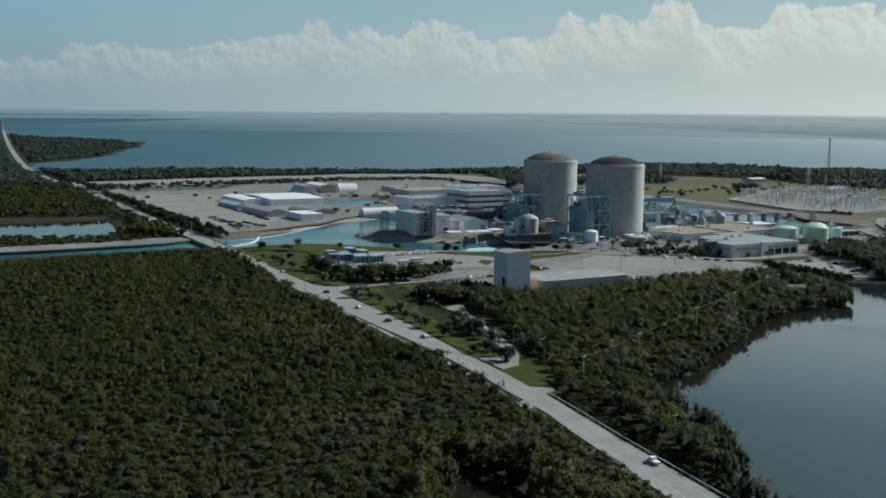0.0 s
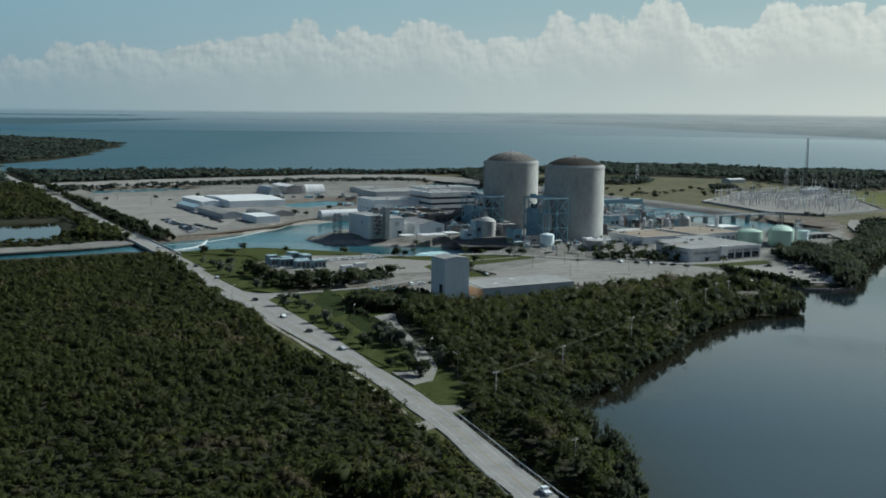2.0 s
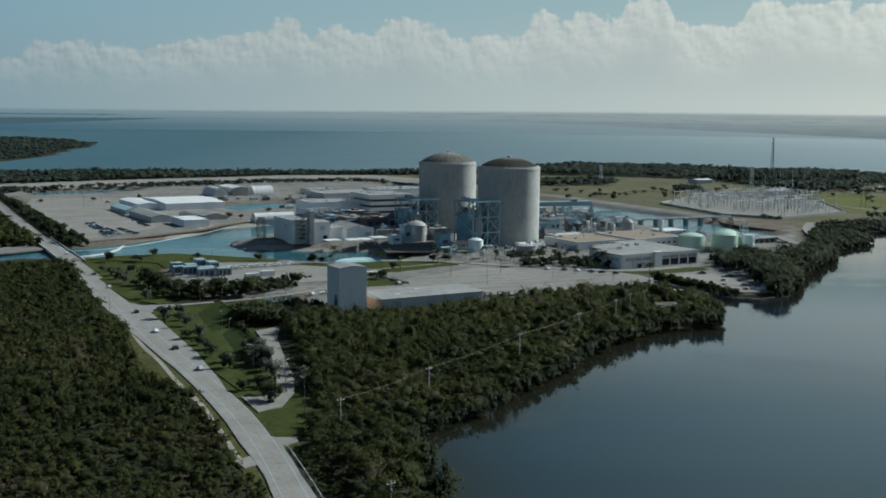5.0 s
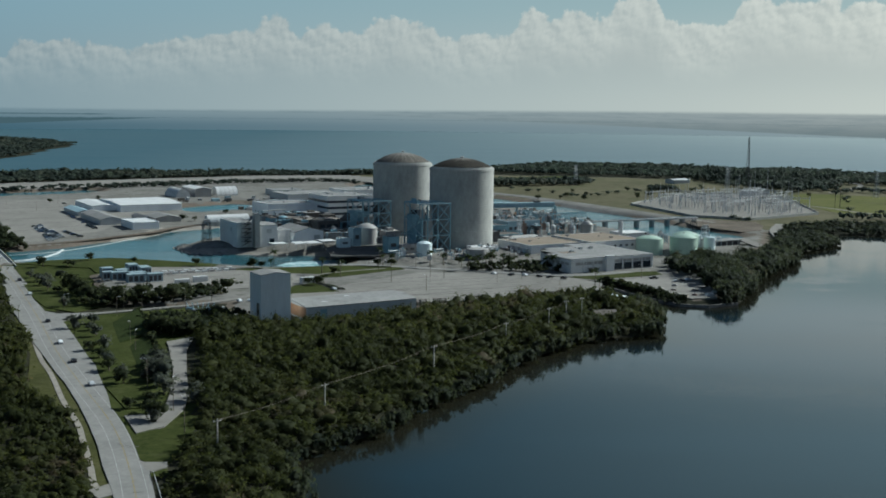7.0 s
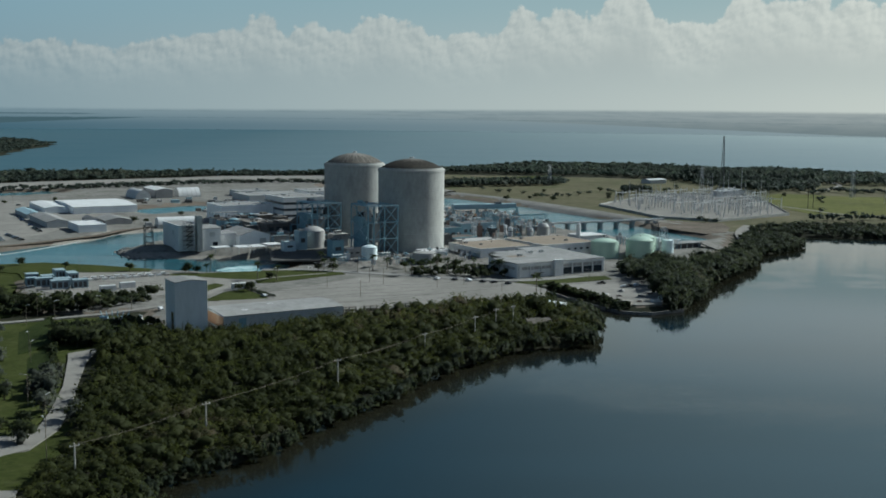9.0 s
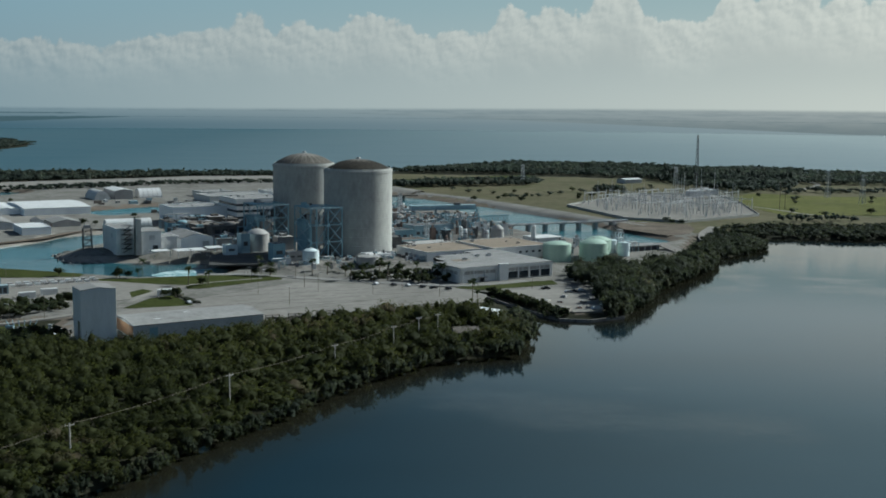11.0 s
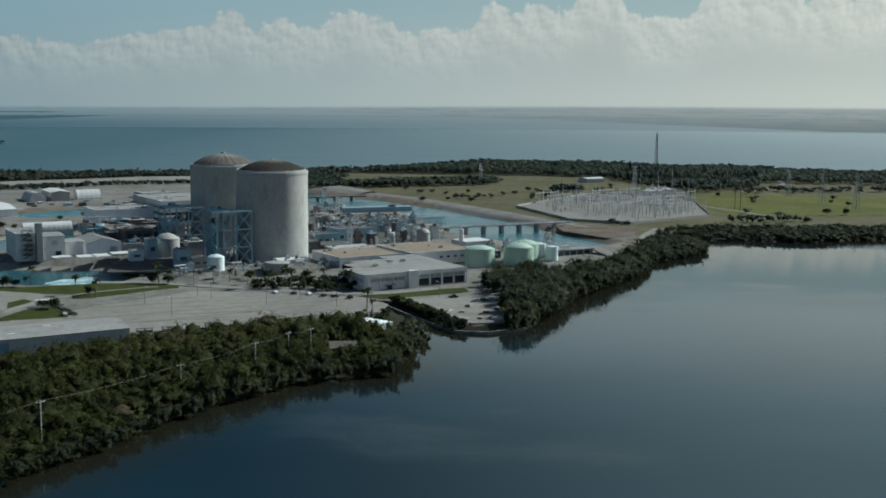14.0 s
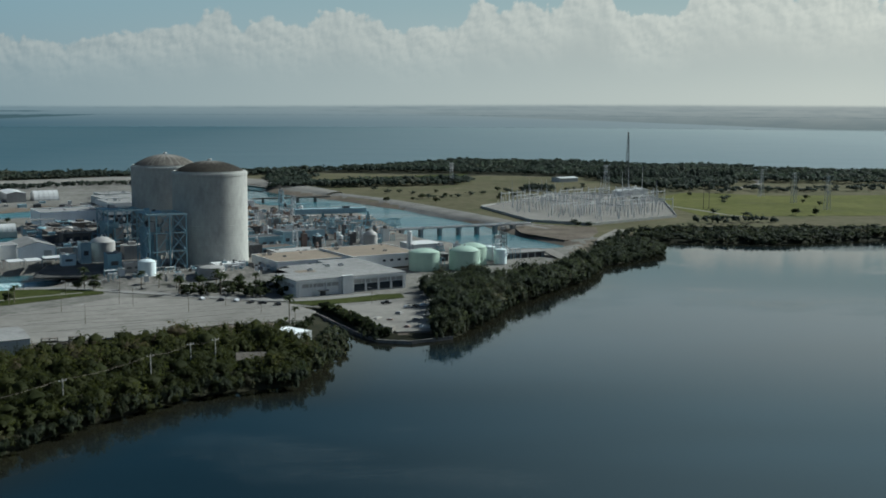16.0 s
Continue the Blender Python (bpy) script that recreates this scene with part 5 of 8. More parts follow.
def hall(name, label, category, u0, u1, v0, v1, base, top, wall, roof, ridge=0.0, along="v", parapet=0.5, over=0.3, group=""):
    """A hall on the site's grid: walls, and a flat roof with a rim or a ridged roof with eaves. Returns the thing."""
    cu, cv = (u0 + u1) / 2, (v0 + v1) / 2
    ob = thing(name, label, category, on_site(cu, cv), group)
    a, b = (u1 - u0) / 2, (v1 - v0) / 2
    if ridge <= 0:
        part("wall", box(-a, a, -b, b, base - 1.5, top), wall, ob)
        part("roof", box(-a + 0.3, a - 0.3, -b + 0.3, b - 0.3, top, top + 0.12), roof, ob)
        for x0, x1, y0, y1 in ((-a - 0.05, a + 0.05, -b - 0.05, -b + 0.3), (-a - 0.05, a + 0.05, b - 0.3, b + 0.05), (-a - 0.05, -a + 0.3, -b + 0.3, b - 0.3), (a - 0.3, a + 0.05, -b + 0.3, b - 0.3)):
            part("parapet", box(x0, x1, y0, y1, top, top + parapet), wall, ob)
    else:
        bm = bmesh.new()
        if along == "v":
            sec = [(-a, base - 1.5), (a, base - 1.5), (a, top), (0, top + ridge), (-a, top)]
            rings = [[bm.verts.new((x, y, z)) for x, z in sec] for y in (-b, b)]
        else:
            sec = [(-b, base - 1.5), (b, base - 1.5), (b, top), (0, top + ridge), (-b, top)]
            rings = [[bm.verts.new((y, x, z)) for x, z in sec] for y in (-a, a)]
        for k in range(5):
            bm.faces.new((rings[0][k], rings[0][(k + 1) % 5], rings[1][(k + 1) % 5], rings[1][k]))
        bm.faces.new(rings[0])
        bm.faces.new(rings[1])
        bmesh.ops.recalc_face_normals(bm, faces=bm.faces)
        part("wall", bm, wall, ob)
        for s in (-1, 1):
            bm = bmesh.new()
            span, run = (a, b) if along == "v" else (b, a)
            e = over
            drop = ridge * e / span
            pts = [(s * (span + e), top - drop), (0, top + ridge)]
            vs = []
            for y in (-run - e, run + e):
                for x, z in pts:
                    for dz in (0.06, 0.28):
                        vs.append(bm.verts.new((x, y, z + dz) if along == "v" else (y, x, z + dz)))
            for f in ((0, 2, 3, 1), (4, 5, 7, 6), (0, 1, 5, 4), (2, 6, 7, 3), (0, 4, 6, 2), (1, 3, 7, 5)):
                bm.faces.new([vs[i] for i in f])
            bmesh.ops.recalc_face_normals(bm, faces=bm.faces)
            part("roof", bm, roof, ob)
    return ob


def door(parent, face, c, w, z0, h, at, mat, name="door"):
    bm = box(c - w / 2, c + w / 2, at - 0.08, at + 0.08, z0, z0 + h) if face == "v" else box(at - 0.08, at + 0.08, c - w / 2, c + w / 2, z0, z0 + h)
    d = part(name, bm, mat, parent)
    f = 0.18
    bm = bmesh.new()
    for lo, hi, a, b in ((c - w / 2 - f, c - w / 2, z0, z0 + h + f), (c + w / 2, c + w / 2 + f, z0, z0 + h + f), (c - w / 2, c + w / 2, z0 + h, z0 + h + f)):
        if face == "v":
            box(lo, hi, at - 0.14, at + 0.14, a, b, bm)
        else:
            box(at - 0.14, at + 0.14, lo, hi, a, b, bm)
    part("frame", bm, M["greywall"], d)
    return d


def roof_units(ob, a, b, z, n, seed, mat="greywall"):
    rng = random.Random(seed)
    for _ in range(n):
        x, y, s = rng.uniform(-a * 0.85, a * 0.85), rng.uniform(-b * 0.85, b * 0.85), rng.uniform(0.5, 1.4)
        unit = part("roof_unit", box(x - s, x + s, y - s * 0.7, y + s * 0.7, z, z + s * 0.9), M[mat], ob)
        part("cap", box(x - s * 0.6, x + s * 0.6, y - s * 0.4, y + s * 0.4, z + s * 0.9, z + s * 1.05), M["dark"], unit)


# tall blue-grey block with a dark tall door
tower = hall("tower_building", "tall windowless blue-grey clad block with a pale roof", "building", -223, -208.5, -190, -176, 2.8, 24.2, M["cladding"], M["roof"], ridge=0.9, along="v", over=0.15)
door(tower, "u", -3.4, 3.2, 2.8, 8.2, -7.3, M["glass"])
for z in (9.8, 17.0):
    part("cladding_joint", box(-7.28, 7.28, -7.05, -7.0, z, z + 0.08), M["cladding"], tower)
part("downpipe", pipe((7.2, -7.15, 2.8), (7.2, -7.15, 24), 0.12), M["greywall"], tower)
# long low shed beside it
shed = hall("storage_shed", "long low grey shed with rust-stained end wall", "building", -203, -145, -196, -169, 2.8, 8.6, M["greywall"], M["roof"], ridge=1.0, along="u")
part("end_panel", box(-29.15, -29.02, -12.8, 12.8, 3.2, 8.2), M["rustwall"], shed, "rust-orange stained end wall")
door(shed, "v", -20.5, 3.6, 2.8, 4.6, -13.6, M["blue"])
for k in range(14):
    part("wall_rib", box(-27 + k * 4.1 - 0.08, -27 + k * 4.1 + 0.08, -13.62, -13.5, 2.8, 8.5), M["greywall"], shed)
part("skylight", box(-18, -15, -6, -5, 9.2, 9.5), M["white"], shed)
part("skylight", box(-2, 1, 3, 4, 9.5, 9.75), M["white"], shed)
# flat office building
office = thing("office_building", "wide flat-roofed white office building with a stepped side", "office", on_site(30, -103))
OFFICE = [(-32, -28), (32, -28), (32, 33), (8, 33), (8, 23), (-16, 23), (-16, 15), (-24, 15), (-24, -1), (-32, -1)]
part("wall", slab(OFFICE, 11.2, 9.8), M["offwhite"], office)
part("roof", slab([(x * 1.012, y * 1.012) for x, y in OFFICE], 11.55, 0.34), M["roof"], office)
part("entrance_block", box(-6.5, -0.5, -30.2, -27.9, 2.0, 12.4), M["offwhite"], office)
part("fascia", box(-31.9, 31.9, -28.5, -28.05, 9.8, 11.1), M["offwhite"], office, "white fascia band under the roof")
pane_row(office, "v", 0.5, 31, 3.4, 7.2, 4, -28.1, M["glass"], gap=0.12, sill=True)
pane_row(office, "v", -29, -8, 7.4, 9.2, 5, -28.1, M["tankgrey"], gap=0.12)
pane_row(office, "u", -26, -3, 7.4, 9.2, 5, -32.0, M["tankgrey"], gap=0.2)
pane_row(office, "v", 0.5, 31, 7.6, 9.4, 6, -28.1, M["tankgrey"], gap=0.12)
part("awning", box(-20, -14.5, -30.5, -28.1, 5.4, 5.7), M["dark"], office)
door(office, "v", -17.2, 3.0, 2.8, 2.4, -28.1, M["glass"])
for k in range(9):
    x = -30.5 + k * 7.6
    part("pilaster", box(x - 0.3, x + 0.3, -28.5, -28.05, 2.0, 9.6), M["offwhite"], office)
roof_units(office, 15, 22, 11.55, 4, 5)
for y in (-18, -6, 6, 18):
    part("roof_joint", box(-23.5 if y > 0 else -31.5, 31.5 if y > 0 else 31.5, y - 0.15, y + 0.15, 11.55, 11.6), M["tankgrey"], office)
part("roof_patch", box(-20, -9, -4, 3, 11.55, 11.59), M["tanroof"], office, "stained roofing felt")
# low tan-roofed workshops between reactor and office
for u0, u1, v0, v1, top, seed in ((18, 62, -60, -20, 10.6, 1), (62, 108, -68, -22, 11.6, 2)):
    w = hall("workshop", "low workshop with a tan gravel roof", "building", u0, u1, v0, v1, CZ, top, M["offwhite"], M["tanroof"], parapet=0.35, group="tan-roofed workshops")
    a, b = (u1 - u0) / 2, (v1 - v0) / 2
    pane_row(w, "v", -a * 0.2, a * 0.9, 7.6, 8.9, 5, -b, M["glass"], gap=0.6)
    door(w, "v", -a * 0.5, 2.4, CZ, 2.6, -b, M["greywall"])
    roof_units(w, a, b, top + 0.1, 4, seed, "tankgrey")
hall("storehouse", "small white-roofed storehouse beside the canal", "building", 128, 150, -25, -6, CZ - 1, 10.0, M["greywall"], M["white"], parapet=0.2)
hall("storehouse", "small white-walled storehouse by the tanks", "building", 108, 122, -50, -38, CZ - 1, 9.0, M["whitewall"], M["white"], parapet=0.2)

# intake side: white control buildings on the canal bank
b1 = hall("intake_building", "tall plain white intake building on the canal bank", "building", -142, -127, 62, 96, CZ, 21.0, M["offwhite"], M["roof"], parapet=0.4)
pane_row(b1, "u", -8, -4, 14.5, 17.5, 1, -7.5, M["greywall"], gap=0.1)
hall("lift_tower", "narrow tall pale concrete lift tower", "tower", -131, -127.5, 56, 61, CZ, 27.5, M["concrete"], M["concrete"], parapet=0.3)
stairs = thing("stair_tower", "open dark steel stair tower beside the intake building", "stairs", on_site(-136, 59))
for x, y in ((-3, -2.5), (3, -2.5), (3, 2.5), (-3, 2.5)):
    part("post", beam((x, y, CZ - 1), (x, y, 24), 0.35), M["steel"], stairs)
for k in range(6):
    z = CZ + 3 * k
    part("landing", box(-3, 3, -2.5, 2.5, z + 2.8, z + 2.95), M["dark"], stairs)
    part("flight", beam((-2.5, -1.2 if k % 2 else 1.2, z), (2.5, -1.2 if k % 2 else 1.2, z + 2.8), 1.2, None, 0.25), M["dark"], stairs)
b2 = hall("annex_building", "white two-storey annex with dark openings", "building", -127, -114, 58, 82, CZ, 19.0, M["offwhite"], M["roof"], ridge=0.8, along="u")
pane_row(b2, "v", -1.5, 2.5, 13.5, 16.5, 1, -12, M["greywall"], gap=0.1)
door(b2, "v", 2.5, 3.4, CZ, 4.2, -12, M["glass"])
hall("annex_building", "low white annex with a flat roof", "building", -114, -100, 66, 84, CZ, 14.0, M["offwhite"], M["roof"], parapet=0.3)
g1 = hall("gable_hall", "white gabled workshop hall with a dark door", "building", -101, -79, 58, 92, CZ, 13.2, M["whitewall"], M["roof"], ridge=3.0, along="v")
door(g1, "v", 6, 4.2, CZ, 5.0, -17, M["greywall"])
for u0, u1, v0, v1, z in ((-125, -114, 38, 48, 8.4), (-112, -103, 30, 42, 8.8), (-102, -93, 29, 42, 8.8), (-91, -80, 32, 44, 9.2)):
    cp = thing("canopy", "open-sided pale flat canopy on thin posts", "canopy", on_site((u0 + u1) / 2, (v0 + v1) / 2), "canopies by the canal")
    a, b = (u1 - u0) / 2, (v1 - v0) / 2
    part("roof", box(-a, a, -b, b, z - 0.25, z), M["white"], cp)
    for x in (-a + 0.3, a - 0.3):
        for y in (-b + 0.3, b - 0.3):
            part("post", beam((x, y, CZ - 1), (x, y, z - 0.2), 0.2), M["steel"], cp)
tn = thing("intake_shelter", "long low white arched cover beside the intake basin", "shelter", on_site(-89, 230))
bm = bmesh.new()
prof = [(5 * math.cos(a), 5 + 5.5 * math.sin(a)) for a in np.linspace(0, math.pi, 11)]
rings = [[bm.verts.new((x, y, z)) for y, z in prof] for x in (-18, 18)]
for k in range(10):
    bm.faces.new((rings[0][k], rings[0][k + 1], rings[1][k + 1], rings[1][k]))
for r in rings:
    bm.faces.new(r)
bmesh.ops.recalc_face_normals(bm, faces=bm.faces)
part("cover", bm, M["white"], tn)
part("plinth", box(-18.5, 18.5, -5.4, 5.4, 0.5, 5.0), M["concrete"], tn)
for k in range(8):
    part("rib", lathe([(5.15, -0.2), (5.15, 0.2), (5.0, 0.2), (5.0, -0.2)], 24), M["tankgrey"], tn).matrix_local = pose(-10 + k * 3.6, 0, 5, 0, 90, 0)
e1 = hall("switchgear_hall", "long white hall with small square windows", "building", -52, -6, 231, 268, PZ, 16.8, M["whitewall"], M["roof"], parapet=0.9)
pane_row(e1, "v", -20, 20, 8.5, 10.0, 6, -18.5, M["glass"], gap=0.8)
pane_row(e1, "u", -15, 15, 8.5, 10.0, 4, -23, M["glass"], gap=0.8)
roof_units(e1, 20, 16, 16.9, 5, 8)
st = hall("control_building", "white control building with long dark window bands", "building", -6, 40, 208, 250, PZ, 24.0, M["offwhite"], M["roof"], parapet=0.6)
for k in range(3):
    z = 8.2 + 5.2 * k
    part("window_band", box(-23.1, 23.1, -21.12, -21.0, z, z + 2.0), M["glass"], st, "long dark glass window band")
    part("window_band", box(-23.12, -23.0, -21, 21, z, z + 2.0), M["glass"], st, "long dark glass window band")
roof_units(st, 20, 18, 24.1, 6, 3)

# car park sheds and tents
s1 = hall("storage_shed", "grey gabled metal shed beside the car park", "building", -187, -169, 256, 326, PZ, 7.4, M["greywall"], M["roof"], ridge=2.2, along="v")
door(s1, "v", 0, 4, PZ, 3.6, -35, M["greywall"])
hall("storage_shed", "small pale gabled metal shed", "building", -187, -174, 338, 392, PZ, 6.4, M["greywall"], M["paleblue"], ridge=1.8, along="v")
hall("warehouse", "long low white warehouse with a flat roof", "building", -143, -86, 362, 440, PZ, 9.0, M["whitewall"], M["white"], ridge=1.6, along="u")
hall("warehouse", "low white warehouse wing", "building", -164, -143, 380, 450, PZ, 7.6, M["whitewall"], M["white"], ridge=1.2, along="v")
hall("store_building", "square white store building beside the canal", "building", -172, -151, 214, 250, PZ, 8.0, M["whitewall"], M["white"], parapet=0.5)
hall("storage_shed", "low tan shed with rounded roof", "building", -140, -118, 262, 296, PZ, 6.0, M["tankgrey"], M["roof"], ridge=2.4, along="v")
hall("storage_shed", "low tan shed behind the store", "building", -150, -142, 262, 300, PZ, 5.8, M["tankgrey"], M["roof"], ridge=2.0, along="v")
hall("barn", "grey metal barn with a dark open front", "building", -28, -10, 500, 546, PZ, 11.4, M["tankgrey"], M["white"], ridge=1.6, along="v")


def arched_tent(u, v, length, half, height, label, turn):
    ob = thing("arched_tent", label, "tent", on_site(u, v, 0, turn), "storage tents")
    bm = bmesh.new()
    prof = [(half * math.cos(a), PZ - 1 + (height + 1) * math.sin(a)) for a in np.linspace(0, math.pi, 13)]
    rings = [[bm.verts.new((x, y, z)) for y, z in prof] for x in (-length / 2, length / 2)]
    for k in range(12):
        bm.faces.new((rings[0][k], rings[0][k + 1], rings[1][k + 1], rings[1][k]))
    for r in rings:
        bm.faces.new(r)
    bmesh.ops.recalc_face_normals(bm, faces=bm.faces)
    part("cover", bm, M["white"], ob)
    for k in range(6):
        x = -length / 2 + length * k / 5
        bm = bmesh.new()
        rows = [[bm.verts.new((x + o, p[0] * s, PZ - 1 + (p[1] - PZ + 1) * s)) for o, s in ((-0.12, 0.99), (-0.12, 1.02), (0.12, 1.02), (0.12, 0.99))] for p in prof]
        for r, q in zip(rows, rows[1:]):
            for j in range(4):
                bm.faces.new((r[j], r[(j + 1) % 4], q[(j + 1) % 4], q[j]))
        part("hoop", bm, M["tankgrey"], ob)
    part("door", box(-length / 2 - 0.1, -length / 2 + 0.05, -half * 0.4, half * 0.4, PZ, PZ + height * 0.6), M["greywall"], ob)


arched_tent(11, 517, 24, 10, 9.5, "white arched fabric storage tent", 0)
arched_tent(-41, 520, 40, 8, 9.0, "white rounded fabric shed", 90)

# rear of the plant: yards with stacked goods and long low buildings
for u0, u1, v0, v1, top, wall, label in (
    (45, 110, 420, 470, 9.0, "greywall", "long low grey depot with pale roof"), (120, 185, 440, 480, 10.0, "offwhite", "long low white depot"),
    (60, 95, 490, 520, 8.0, "greywall", "small grey depot behind the plant"), (130, 160, 330, 360, 10, "offwhite", "flat white plant office")):
    h = hall("depot", label, "building", u0, u1, v0, v1, PZ, top, M[wall], M["roof"], parapet=0.4)
    roof_units(h, (u1 - u0) / 2, (v1 - v0) / 2, top + 0.1, 6, int(u0))
rng = random.Random(12)
for k in range(70):
    u, v = rng.uniform(-60, 120), rng.uniform(300, 480)
    if shore_distance(*[np.array([c]) for c in site_xy(u, v)])[0] < 6:
        continue
    a, b, h = rng.uniform(1.2, 4), rng.uniform(1.2, 3), rng.uniform(1.2, 3.2)
    mat = rng.choice(["tankgrey", "white", "greywall", "brown", "paleblue", "dark", "offwhite"])
    solo("storage_container", box(-a, a, -b, b, PZ - 0.4, PZ + h), M[mat], "small box-shaped storage container in the rear yard", "container", on_site(u, v, 0, rng.choice([0, 90])), "rear yard goods")


# ---- tanks ----
def tank(name, label, u, v, r, base, rim, apex, mat, rail=True, group=""):
    ob = thing(name, label, "tank", on_site(u, v), group)
    part("shell", lathe([(r, base - 1.5), (r, rim)], 48), M[mat], ob, smooth=False)
    n = 8
    rise = max(apex - rim, 0.3)
    rad = (r * r + rise * rise) / (2 * rise)
    half = math.asin(min(0.999, r / rad))
    top = part("roof", lathe([(rad * math.sin(half * (1 - k / n)) + (0.1 if k == 0 else 0), rim + rad * (math.cos(half * (1 - k / n)) - math.cos(half))) for k in range(n + 1)], 48), M[mat], ob, smooth=True)
    part("vent", lathe([(0.35, apex - 0.2), (0.35, apex + 0.5), (0.6, apex + 0.55), (0.6, apex + 0.7)], 12), M["tankgrey"], top)
    for k in range(1, 4):
        z = base + (rim - base) * k / 4
        part("seam", lathe([(r + 0.01, z), (r + 0.05, z + 0.05), (r + 0.05, z + 0.13), (r + 0.01, z + 0.18)], 48), M[mat], ob)
    if rail:
        bm = bmesh.new()
        for k in range(24):
            a, b = 2 * math.pi * k / 24, 2 * math.pi * (k + 1) / 24
            beam((r * math.cos(a), r * math.sin(a), rim), (r * math.cos(a), r * math.sin(a), rim + 1), 0.08, bm)
            beam((r * math.cos(a), r * math.sin(a), rim + 1), (r * math.cos(b), r * math.sin(b), rim + 1), 0.08, bm)
        part("railing", bm, M[mat], ob)
        bm = bmesh.new()
        for k in range(14):
            a = math.radians(-100 + k * 5)
            z = base + (rim - base) * k / 13
            beam(((r + 0.1) * math.cos(a), (r + 0.1) * math.sin(a), z), ((r + 1.1) * math.cos(a), (r + 1.1) * math.sin(a), z), 0.5, bm, 0.12)
        part("stair", bm, M[mat], ob)
    return ob


tank("storage_tank", "round pale green storage tank with shallow domed roof", 104, -79, 9.2, 3.8, 13.4, 15.6, "green", group="green tanks")
tank("storage_tank", "larger round pale green storage tank", 127, -88, 9.4, 3.8, 13.8, 16.8, "green", group="green tanks")
tank("storage_tank", "round pale green storage tank behind the other two", 141, -75, 8.6, 3.8, 13.8, 16.4, "green", group="green tanks")
tank("storage_tank", "small white storage tank behind the green tanks", 157, -82, 4.0, 4.5, 11.8, 12.6, "tankwhite")
tank("storage_tank", "squat white storage tank by the canal", 160, -64, 4.6, 4.5, 11.4, 12.2, "tankwhite", rail=False)
tank("storage_tank", "squat white cylindrical water tank", -51, -38, 5.0, CZ, 13.4, 15.0, "tankwhite", rail=False)
tank("storage_tank", "grey domed condensate tank beside the steel frame", -57, 34, 7.8, CZ, 16.6, 20.2, "tankgrey", rail=False)
tank("storage_tank", "low wide pale grey concrete tank", -19, -52, 7.5, CZ, 9.8, 10.6, "tankgrey")
tank("pressure_vessel", "tall pale vessel with rounded top", 106, -6, 4.6, CZ, 15.5, 19.0, "tankgrey", rail=False)
tank("pressure_vessel", "slim tall white cylinder tank", 128, -19, 1.7, CZ, 18.0, 18.8, "white", rail=False)
tank("storage_tank", "rounded dark dome over a pump pit", 110, 150, 7, CZ, 8.5, 14.0, "brown", rail=False)


